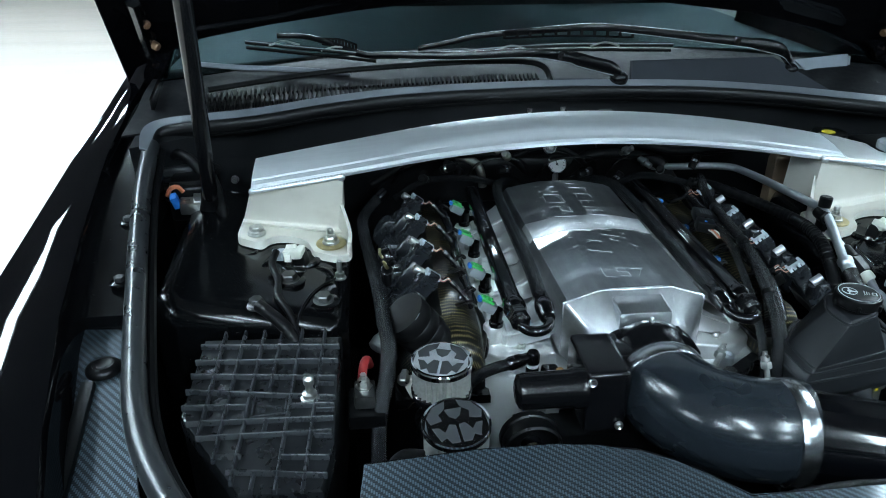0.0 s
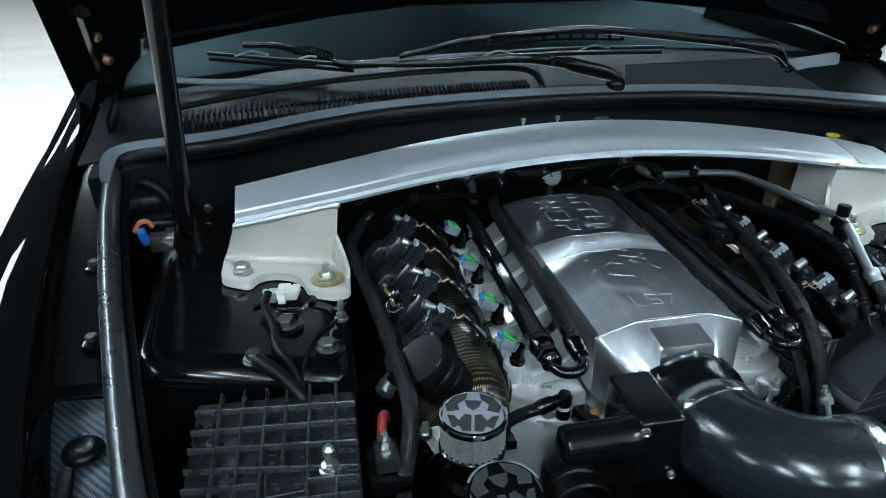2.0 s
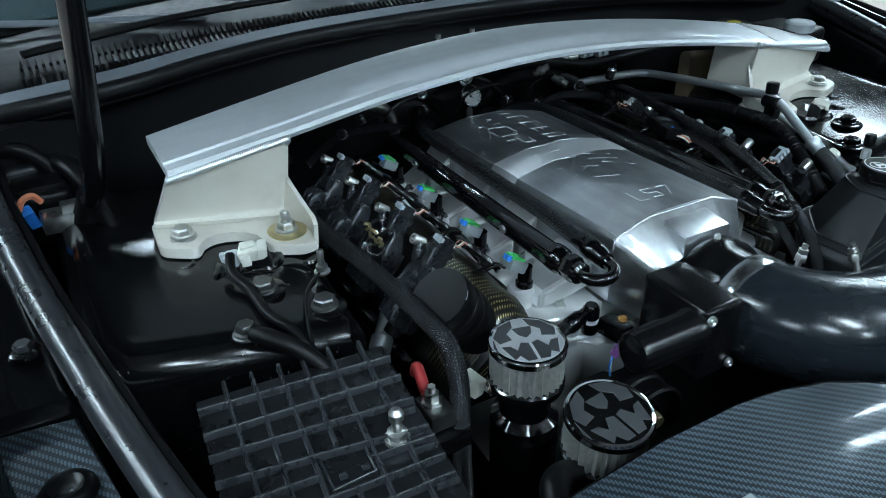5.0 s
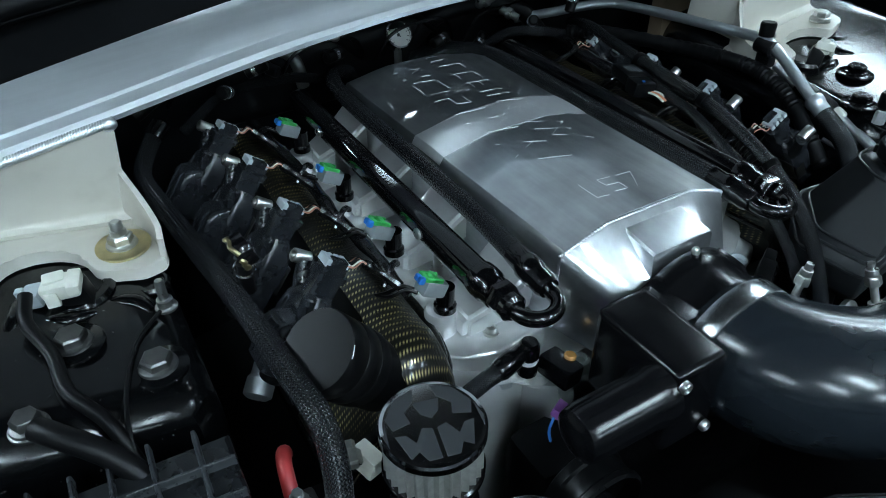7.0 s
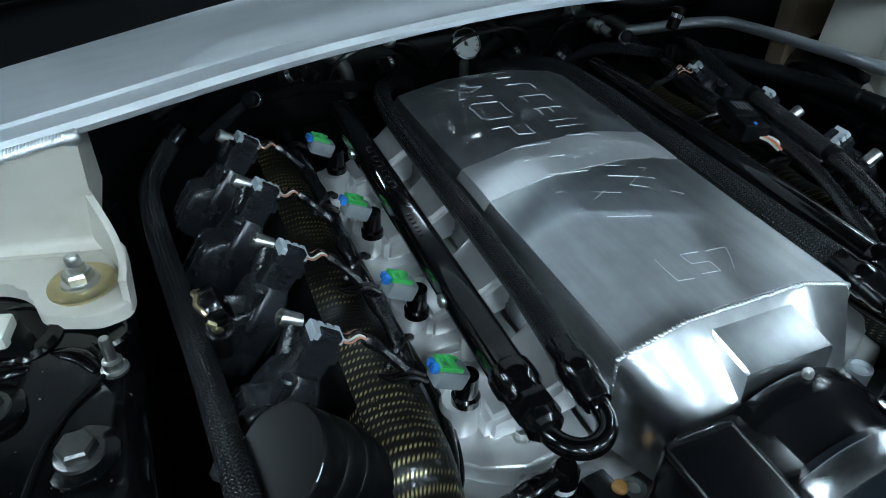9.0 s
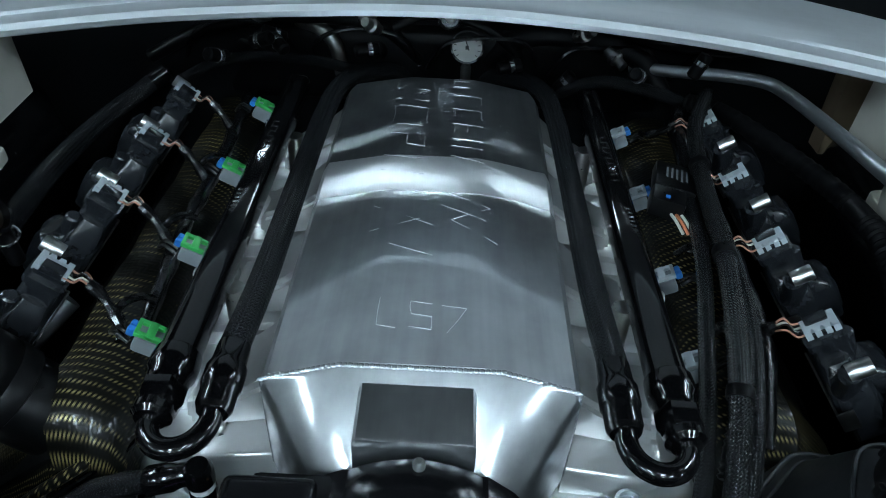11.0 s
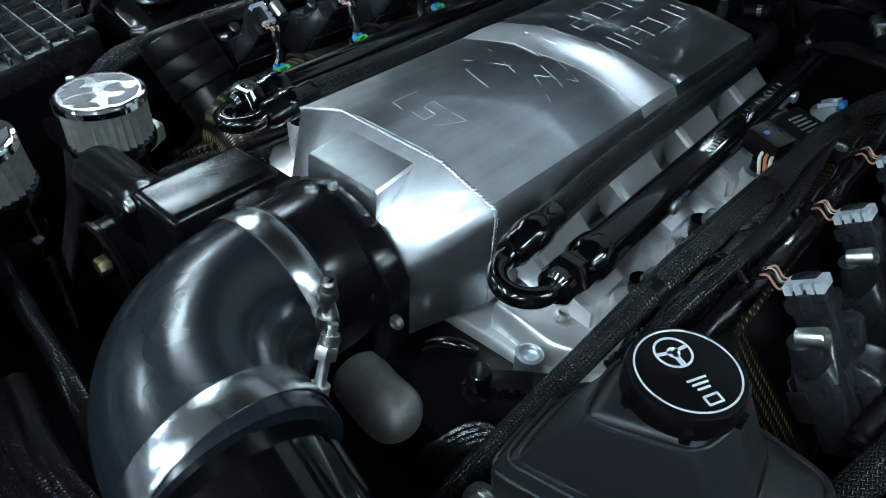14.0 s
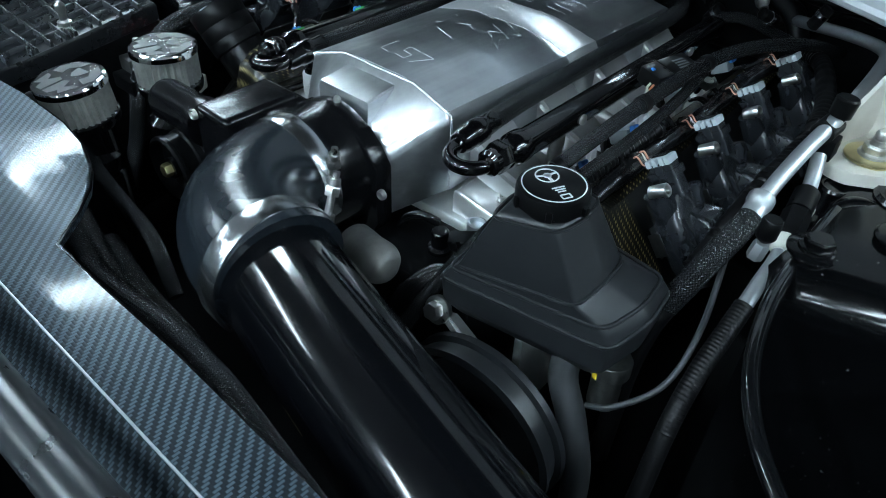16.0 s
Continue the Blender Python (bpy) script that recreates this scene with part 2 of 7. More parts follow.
COWLP = simple("matt black cowl plastic", (0.0060, 0.0064, 0.0074), 0.55, 0, 0.35, 90, 0.1, spec=0.14)
PLEAT = simple("off-white filter gauze", (0.38, 0.38, 0.36), 0.42, 0.55, 0.3, 160, 0.2)
GREY_CONN = simple("light grey plastic", (0.42, 0.46, 0.49), 0.45, 0, 0.2, 90, 0.05)
CONN_DARK = simple("mid grey plastic", (0.22, 0.24, 0.255), 0.45, 0, 0.2, 90, 0.05)
GREEN = simple("green plastic lock", (0.05, 0.42, 0.10), 0.4, 0, 0.2, 90, 0.05)
BLUE = simple("blue plastic clip", (0.02, 0.17, 0.55), 0.4, 0, 0.2, 90, 0.05)
RED = simple("red rubber boot", (0.35, 0.03, 0.03), 0.5, 0, 0.25, 90, 0.08)
ORANGE = simple("orange wire", (0.65, 0.20, 0.10), 0.5, 0, 0.3, 90, 0.0)
PINK = simple("salmon wire", (0.50, 0.22, 0.15), 0.5, 0, 0.3, 90, 0.0)
VIOLET = simple("violet plastic clip", (0.28, 0.10, 0.36), 0.45, 0, 0.2, 90, 0.0)
WHITE_PL = simple("aged white plastic", (0.66, 0.65, 0.58), 0.5, 0, 0.2, 60, 0.06)
LABELW = simple("white label", (0.7, 0.72, 0.74), 0.45, 0, 0.1, 60, 0.0)
LABELG = simple("grey print", (0.15, 0.16, 0.17), 0.5, 0, 0.1, 60, 0.0)
INK = simple("dark print", (0.02, 0.02, 0.025), 0.4, 0, 0.2, 60, 0.0)
ETCH = simple("laser etched mark", (0.013, 0.013, 0.014), 0.17, 0.0, 0.05, 60, 0.0, coat=0.6, spec=0.4)
SCRIBE = simple("bright engraved line", (0.75, 0.77, 0.79), 0.45, 0.8, 0.03, 60, 0.0)
GLOSS_TUBE = simple("shiny black vinyl tube", (0.004, 0.0043, 0.005), 0.14, 0, 0.1, 60, 0.0, coat=1.0)
TAPE = simple("shiny black loom tape", (0.004, 0.004, 0.0045), 0.2, 0, 0.3, 170, 0.5, coat=0.4, dist=0.002)
ETCHED = simple("matt etched chrome", (0.032, 0.034, 0.037), 0.45, 0.0, 0.15, 60, 0.0)
CASTG = brushed("sand cast aluminium", (0.72, 0.73, 0.73), 0.45, (1, 1, 1), 0.2).set(metal=0.45)
COVERP = simple("matt dark grey sheet", (0.026, 0.0285, 0.034), 0.6, 0, 0.1, 30, 0.04, spec=0.1)
# Pale grey stands in for the bright floor mirrored in dark trim.
TRIM_SHEEN = simple("trim with painted sheen", (0.19, 0.21, 0.235), 0.24, 0, 0.2, 12, 0.03)
RUSTY = simple("rusty brown steel", (0.16, 0.09, 0.05), 0.5, 0.5, 0.4, 120, 0.2)
HIDDEN_PAD = simple("matt black hidden pad", (0.004, 0.004, 0.0045), 0.95, 0, 0.3, 120, 0.2, spec=0.05)
# Grey-green paints in the teal that the windscreen would reflect.
DASH_TINT = simple("dashboard tinted for screen reflection", (0.05, 0.068, 0.07), 0.6, 0, 0.2, 20, 0.05)
TAN = simple("stained tan casting", (0.30, 0.22, 0.15), 0.5, 0.3, 0.4, 20, 0.2)
GLASS = Mat("tinted windscreen").set(color=(0.38, 0.52, 0.55), rough=0.02, trans=1.0, ior=1.5)
DIAL = simple("white dial face", (0.8, 0.8, 0.78), 0.5, 0, 0.05, 60, 0.0)
FLOORM = Mat("pale coated floor").set(coat=0.3, coat_rough=0.25)
_n1, _n2 = FLOORM.noise(0.9, 5, 0.6, (0.4, 2.2, 1)), FLOORM.noise(14, 4)
FLOORM.into(FLOORM.ramp(_n1, [(0.3, (0.74, 0.63, 0.55)), (0.5, (0.84, 0.72, 0.63)), (0.7, (0.88, 0.76, 0.67))]), "Base Color")
FLOORM.into(FLOORM.ramp(_n2, [(0.3, 0.3), (0.7, 0.55)]), "Roughness").bump(_n2, 0.05, 0.002)
WALLM = simple("dark grey painted wall", (0.035, 0.04, 0.048), 0.6, 0, 0.06, 4, 0.05, dist=0.004)
CEILM = simple("dark grey ceiling", (0.035, 0.038, 0.045), 0.7, 0, 0.06, 4, 0.05, dist=0.004)
LEDM = Mat("lit diffuser").set(color=(0.8, 0.85, 0.9), emit=LAMP, emit_color=(0.71, 0.93, 1.06))


# ---------- mesh helpers ----------
def V(*a):
    return Vector(a)


def finish(bm, name, mat, sharp=38):
    bmesh.ops.recalc_face_normals(bm, faces=bm.faces)
    bm.normal_update()
    for e in bm.edges:
        e.smooth = not (len(e.link_faces) == 2 and e.calc_face_angle(0) > radians(sharp))
    for f in bm.faces:
        f.smooth = True
    me = bpy.data.meshes.new(name)
    bm.to_mesh(me)
    bm.free()
    me.materials.append(mat.m)
    return me


def thing(name, label, category, loc=(0, 0, 0), group="", kind=""):
    ob = new(name)
    ob.empty_display_size = 0.02
    ob.location = loc
    return tagged(ob, label, category, group, kind)


def root_of(ob):
    while ob.parent:
        ob = ob.parent
    return ob


def part(name, bm, material, parent, label="", sharp=38):
    """Links a bmesh, built in world coordinates, as one mesh under a thing or a part."""
    off = root_of(parent).location
    bmesh.ops.translate(bm, verts=bm.verts, vec=-off)
    ob = new(name, finish(bm, name, material, sharp))
    ob.parent = parent
    return tagged(ob, label)


def solid(name, bm, material, label, category, kind="", group=""):
    """A thing that is one mesh."""
    return tagged(new(name, finish(bm, name, material)), label, category, group, kind)


def geo(made):
    return [g for g in made if isinstance(g, bmesh.types.BMVert)]


def place(bm, verts, m):
    bmesh.ops.transform(bm, matrix=m, verts=verts)


def axis_matrix(a, b):
    """Takes z to the way from a to b, with its origin at a."""
    d = Vector(b) - Vector(a)
    return Matrix.Translation(a) @ d.to_track_quat("Z", "Y").to_matrix().to_4x4()


def box(bm, c, s, rot=(0, 0, 0), bevel=0.0, seg=2, m=None):
    made = bmesh.ops.create_cube(bm, size=1.0)["verts"]
    place(bm, made, Matrix.Diagonal((*s, 1)))
    if bevel:
        es = list({e for v in made for e in v.link_edges})
        made = geo(bmesh.ops.bevel(bm, geom=es, offset=bevel, segments=seg, affect="EDGES", profile=0.6)["verts"]) or made
        made = list({v for v in made} | set())
        seen, todo = set(made), list(made)
        while todo:
            for e in todo.pop().link_edges:
                for w in e.verts:
                    if w not in seen:
                        seen.add(w), todo.append(w)
        made = list(seen)
    place(bm, made, (m or Matrix()) @ pose(*c, *rot))
    return made


def lathe(bm, a, b, profile, seg=28, cap=True):
    """Turned body on the axis from a towards b: profile of (radius, height along the axis)."""
    m = axis_matrix(a, b)
    rings = []
    for r, h in profile:
        rings.append([bm.verts.new(m @ V(r * math.cos(2 * math.pi * i / seg), r * math.sin(2 * math.pi * i / seg), h)) for i in range(seg)])
    for p, q in zip(rings, rings[1:]):
        for i in range(seg):
            bm.faces.new((p[i], p[(i + 1) % seg], q[(i + 1) % seg], q[i]))
    if cap:
        bm.faces.new(rings[0][::-1])
        bm.faces.new(rings[-1])
    return [v for r in rings for v in r]


def cyl(bm, a, b, r, r2=None, seg=20, edge=0.0):
    h = (Vector(b) - Vector(a)).length
    r2 = r if r2 is None else r2
    if edge:
        return lathe(bm, a, b, [(r - edge, 0), (r, edge), (r2, h - edge), (r2 - edge, h)], seg)
    return lathe(bm, a, b, [(r, 0), (r2, h)], seg)


def hexhead(bm, a, b, r):
    h = (Vector(b) - Vector(a)).length
    return lathe(bm, a, b, [(r * 0.98, 0), (r, h * 0.1), (r, h * 0.8), (r * 0.86, h)], 6)


def spline(pts, n=8):
    """A smooth line through the points."""
    p = [Vector(q) for q in pts]
    p = [2 * p[0] - p[1]] + p + [2 * p[-1] - p[-2]]
    out = []
    for i in range(1, len(p) - 2):
        a, b, c, d = p[i - 1:i + 3]
        for k in range(n):
            t = k / n
            out.append(0.5 * ((2 * b) + (c - a) * t + (2 * a - 5 * b + 4 * c - d) * t * t + (3 * b - a - 3 * c + d) * t ** 3))
    out.append(p[-2])
    return out


def tube(bm, pts, r, seg=12, n=8, smooth=True, cap=True, flat=1.0):
    """A round bar along a line; r may be a function of the run length. Writes u round it and v along it in metres."""
    line = spline(pts, n) if smooth else [Vector(q) for q in pts]
    uv = bm.loops.layers.uv.verify()
    rad = r if callable(r) else (lambda s: r)
    run, rings, s = [0.0], [], 0.0
    t0 = (line[1] - line[0]).normalized()
    side = t0.orthogonal().normalized()
    for i, q in enumerate(line):
        t = (line[min(i + 1, len(line) - 1)] - line[max(i - 1, 0)]).normalized()
        side = (side - t * side.dot(t)).normalized()
        up = t.cross(side)
        if i:
            s += (q - line[i - 1]).length
            run.append(s)
        rings.append([bm.verts.new(q + rad(s) * (math.cos(2 * math.pi * k / seg) * side + flat * math.sin(2 * math.pi * k / seg) * up)) for k in range(seg)])
    rr = rad(0)
    for i, (p, q) in enumerate(zip(rings, rings[1:])):
        for k in range(seg):
            f = bm.faces.new((p[k], p[(k + 1) % seg], q[(k + 1) % seg], q[k]))
            for l, (uu, vv) in zip(f.loops, ((k, i), (k + 1, i), (k + 1, i + 1), (k, i + 1))):
                l[uv].uv = (2 * math.pi * rr * uu / seg, run[vv])
    if cap:
        bm.faces.new(rings[0][::-1])
        bm.faces.new(rings[-1])
    return [v for q in rings for v in q]


def flat_uv(bm, m=None):
    """Flat coordinates in metres on every face, along the two axes that it lies in most."""
    uv = bm.loops.layers.uv.verify()
    bm.normal_update()
    for f in bm.faces:
        n = f.normal
        k = max(range(3), key=lambda i: abs(n[i]))
        for l in f.loops:
            c = l.vert.co
            l[uv].uv = ((c.x, c.y), (c.x, c.z), (c.y, c.z))[{2: 0, 1: 1, 0: 2}[k]]


def prism(bm, poly, z0, z1, m=None, bevel=0.0, seg=2):
    """An upright slab over the outline (x, y); z0 and z1 may be functions of x and y."""
    f0 = z0 if callable(z0) else (lambda x, y: z0)
    f1 = z1 if callable(z1) else (lambda x, y: z1)
    lo = [bm.verts.new((x, y, f0(x, y))) for x, y in poly]
    hi = [bm.verts.new((x, y, f1(x, y))) for x, y in poly]
    n = len(poly)
    bm.faces.new(lo[::-1])
    top = bm.faces.new(hi)
    for i in range(n):
        bm.faces.new((lo[i], lo[(i + 1) % n], hi[(i + 1) % n], hi[i]))
    made = lo + hi
    if bevel:
        made += geo(bmesh.ops.bevel(bm, geom=list(top.edges), offset=bevel, segments=seg, affect="EDGES", profile=0.5)["verts"])
    made = [v for v in made if v.is_valid]
    if m:
        place(bm, list(set(made)), m)
    return list(set(made))


def loft(bm, rings, cap=True, closed=True):
    vs = [[bm.verts.new(p) for p in ring] for ring in rings]
    n = len(rings[0])
    for p, q in zip(vs, vs[1:]):
        for i in range(n if closed else n - 1):
            bm.faces.new((p[i], p[(i + 1) % n], q[(i + 1) % n], q[i]))
    if cap and closed:
        bm.faces.new(vs[0][::-1])
        bm.faces.new(vs[-1])
    return [v for r in vs for v in r]


def ball(bm, c, r, seg=16, squash=(1, 1, 1)):
    made = bmesh.ops.create_uvsphere(bm, u_segments=seg, v_segments=seg // 2 + 2, radius=r)["verts"]
    place(bm, made, Matrix.Translation(c) @ Matrix.Diagonal((*squash, 1)))
    return made


def sheet(bm, rows, thick):
    """A curved sheet through rows of points, with thickness along its normal."""
    vs = [[bm.verts.new(p) for p in row] for row in rows]
    for a, b in zip(vs, vs[1:]):
        for i in range(len(a) - 1):
            bm.faces.new((a[i], a[i + 1], b[i + 1], b[i]))
    bm.normal_update()
    bmesh.ops.solidify(bm, geom=list(bm.faces), thickness=thick)


B = bmesh.new

# ---------- the room ----------
bm = B(); box(bm, (0, 2.5, -0.05), (20, 21, 0.1)); floor = solid("floor", bm, FLOORM, "pale grey coated workshop floor with faint streaks", "floor", "structure")
for nm, c, s in (("wall_north", (0, 13.05, 1.7), (20.2, 0.1, 3.4)), ("wall_south", (0, -8.05, 1.7), (20.2, 0.1, 3.4)),
                 ("wall_east", (10.05, 2.5, 1.7), (0.1, 21, 3.4)), ("wall_west", (-10.05, 2.5, 1.7), (0.1, 21, 3.4))):
    bm = B(); box(bm, c, s); solid(nm, bm, WALLM, "plain dark grey painted workshop wall", "wall", "structure")
bm = B(); box(bm, (0, 2.5, 3.45), (20.2, 21.2, 0.1)); solid("ceiling", bm, CEILM, "plain dark grey workshop ceiling", "ceiling", "structure")


def ceiling_light():
    th = thing("ceiling_light", "long white ceiling light with a lit diffuser", "lamp", (0, 0, 0), "ceiling lights")
    bm = B(); box(bm, (0, 0, 0.03), (1.5, 0.34, 0.05), bevel=0.008); part("housing", bm, WHITE_PL, th)
    bm = B(); box(bm, (0, 0, 0.0), (1.42, 0.27, 0.012), bevel=0.004); part("diffuser", bm, LEDM, th, "lit white diffuser")
    return th


_lamp = ceiling_light()
_spots = [(x, y, 3.36, r) for x, y, r in LAMPS]
_lamp.matrix_basis = pose(*_spots[0][:3], 0, 0, _spots[0][3])
for x, y, z, r in _spots[1:]:
    copy_thing(_lamp, pose(x, y, z, 0, 0, r))


# ---------- car shell ----------
def tower_z(x, y):
    return 0.815 + 0.17 * (abs(x) - 0.5) + 0.05 * y


def strut_tower(s):
    """Pressed tower top with rolled edges; s is the side."""
    th = thing("strut_tower", "worn black painted strut tower with dusty rolled edges", "strut tower", (s * 0.5, 0.12, 0.45), "strut towers")
    poly = [(0.380, 0.00), (0.400, -0.022), (0.600, -0.018), (0.632, 0.01), (0.638, 0.30), (0.60, 0.36), (0.42, 0.36), (0.375, 0.30)]
    bm = B()
    prism(bm, [(s * x, y) for x, y in poly], 0.45, tower_z, bevel=0.034, seg=7)
    part("pressing", bm, BAYPAINT, th)
    c = V(s * 0.450, 0.134, tower_z(0.450, 0.134))
    bm = B()
    lathe(bm, c - V(0, 0, 0.003), c + V(0, 0, 1), [(0.031, 0), (0.0285, 0.0042), (0.0235, 0.0050), (0.0215, 0.0036), (0.0212, 0.0032)], 36)
    part("mount_rim", bm, BAYPAINT, th)
    # Flat black disc that paints the shade inside the mount hole.
    bm = B()
    cyl(bm, c, c + V(0, 0, 0.0007), 0.0212, seg=32)
    part("mount_hole_disc", bm, RUBBER, th, "flat black disc for the shaded strut mount hole")
    for x, y, r in ((0.524, 0.140, 0.010), (0.394, 0.124, 0.011)):
        p = V(s * x, y, tower_z(x, y))
        bm = B(); lathe(bm, p - V(0, 0, 0.002), p + V(0, 0, 1), [(r + 0.004, 0), (r + 0.002, 0.0026), (r, 0.0024), (r - 0.001, 0.0008)], 20)
        part("punched_hole", bm, BAYPAINT, th, "small punched hole with a rolled lip")
    # pressed swages between the bolts
    for k, pts in enumerate(([(0.490, 0.135), (0.492, 0.115), (0.500, 0.098)], [(0.476, 0.104), (0.458, 0.098), (0.440, 0.100)], [(0.430, 0.112), (0.412, 0.104), (0.402, 0.090)])):
        bm = B(); tube(bm, [(s * x, y, tower_z(x, y) - 0.003) for x, y in pts], lambda q: 0.0075 * math.sin(math.pi * min(1, 0.12 + q * 18)), 12, 6)
        part("swage", bm, BAYPAINT, th)
    return th


for s in (-1, 1):
    strut_tower(s)


def inner_apron(s):
    bm = B()
    rows = []
    for y, xi, zi in ((-0.60, 0.50, 0.70), (-0.40, 0.560, 0.735), (-0.25, 0.600, 0.765), (-0.10, 0.635, 0.785), (-0.046, 0.645, 0.79), (-0.036, 0.648, 0.832), (0.05, 0.662, 0.848), (0.2, 0.685, 0.882), (0.38, 0.70, 0.915), (0.75, 0.72, 0.95)):
        rows.append([(s * (xi + 0.09), y, zi - 0.03), (s * (xi + 0.055), y, zi), (s * xi, y, zi), (s * (xi - 0.012), y, zi - 0.02), (s * (xi - 0.02), y, 0.33)])
    sheet(bm, rows, 0.003)
    return solid("inner_wing", bm, BAYPAINT, "black painted inner wing panel along the engine bay", "body panel", group="inner wings")


def fender(s):
    bm = B()
    rows = []
    for y, xi, zi in ((-0.75, 0.52, 0.78), (-0.45, 0.60, 0.82), (-0.25, 0.66, 0.838), (-0.08, 0.700, 0.860), (0.1, 0.727, 0.890), (0.3, 0.748, 0.925), (0.5, 0.76, 0.955), (0.8, 0.775, 0.985), (1.3, 0.78, 1.00)):
        row = [(s * (xi - 0.006), y, zi - 0.05), (s * xi, y, zi - 0.012), (s * (xi + 0.006), y, zi)]
        wide = 0.808 + 0.06 * max(0, y - 0.5) - xi - 0.006
        for u, dz in ((0.25, -0.0016), (0.6, 0.0022), (0.90, 0.0060), (0.965, 0.0072), (0.983, 0.0092), (0.994, 0.0122), (0.999, 0.0165), (1.0, 0.09)):
            row.append((s * (xi + 0.006 + wide * u), y, zi - dz))
        row += [(s * (xi + wide - 0.012), y, 0.6), (s * (xi + wide - 0.03), y, 0.25)]
        rows.append(row)
    sheet(bm, rows, 0.002)
    return solid("fender", bm, PAINT, "gloss black car fender beside the engine bay", "fender", group="fenders")


for s in (-1, 1):
    inner_apron(s)
    fender(s)

# firewall, bay floor and front crossmember close the bay below
bm = B()
rows = []
for z, dy in ((0.40, 0.03), (0.70, 0.0), (0.86, -0.02), (0.935, -0.03), (0.945, 0.03), (0.95, 0.10)):
    rows.append([(x, 0.505 - 0.16 * (x / 0.7) ** 2 + dy, z + (0.012 if z > 0.9 else 0) * (1 - (x / 0.7) ** 2)) for x in [-0.72 + 0.12 * i for i in range(13)]])
sheet(bm, rows, 0.003)
solid("firewall", bm, COWLP, "black painted firewall behind the engine", "firewall", "structure")
# Dark sheet added underneath, in place of the bay's deep shade.
bm = B(); box(bm, (0, 0, 0.34), (1.36, 1.3, 0.02)); solid("undertray", bm, RUBBER, "dark sheet added below the engine for the bay's shade", "undertray", "structure")
bm = B(); box(bm, (0, -0.66, 0.55), (1.2, 0.04, 0.42), bevel=0.01); solid("front_crossmember", bm, BAYPAINT, "black front crossmember behind the bumper", "crossmember", "structure")

# weatherstrips
def seal_run(name, pts, label, r=0.0112):
    th = thing(name, label, "weatherstrip", pts[0], "bay seals")
    bm = B(); tube(bm, pts, r, 14, 8, flat=1.0); part("bulb", bm, RUBBER if name == "cowl_seal" else SEAL, th)
    bm = B(); tube(bm, [(x + (0.016 if x < 0 else -0.016) * (abs(x) > 0.45 and name == "side_seal"), y, z - 0.011) for x, y, z in pts], 0.006, 8, 8); part("carrier", bm, RUBBER, th)
    return th


SIDE = [(0.690, 0.322, 0.932), (0.683, 0.26, 0.919), (0.676, 0.20, 0.906), (0.655, 0.08, 0.882), (0.634, -0.02, 0.866), (0.607, -0.14, 0.850), (0.580, -0.24, 0.842), (0.544, -0.32, 0.836), (0.49, -0.395, 0.83), (0.42, -0.44, 0.826)]
for s in (-1, 1):
    seal_run("side_seal", [(s * x, y, z) for x, y, z in SIDE], "black rubber hood seal along the inner wing", 0.0130)
COWL_LINE = [(-0.685, 0.285, 0.922), (-0.692, 0.325, 0.933), (-0.687, 0.352, 0.940), (-0.662, 0.361, 0.945), (-0.60, 0.350, 0.953), (-0.52, 0.36, 0.957), (-0.40, 0.405, 0.962), (-0.25, 0.44, 0.966), (0, 0.455, 0.968), (0.25, 0.44, 0.966), (0.40, 0.405, 0.962), (0.52, 0.36, 0.957), (0.60, 0.343, 0.951), (0.662, 0.352, 0.945), (0.687, 0.345, 0.940), (0.692, 0.320, 0.933), (0.685, 0.28, 0.922)]
th = seal_run("cowl_seal", COWL_LINE, "black rubber hood seal along the cowl", 0.013)
LIP = spline(COWL_LINE, 8)
bm = B()
rings = []
for i, p in enumerate(LIP):
    d = (LIP[min(i + 1, len(LIP) - 1)] - LIP[max(i - 1, 0)]).normalized()
    o = V(-d.y, d.x, 0).normalized()
    rings.append([p - o * 0.006 + V(0, 0, 0.0125), p + o * 0.012 + V(0, 0, 0.0195), p + o * 0.0125 + V(0, 0, 0.017), p - o * 0.004 + V(0, 0, 0.009)])
loft(bm, rings); part("lip", bm, SEAL_GREY, th, "pale grey rubber lip")
seal_run("front_seal", [(-0.42, -0.44, 0.824), (-0.3, -0.452, 0.824), (0.0, -0.457, 0.823), (0.25, -0.455, 0.823), (0.42, -0.44, 0.824)], "grey-black rubber hood seal across the front", 0.0150)

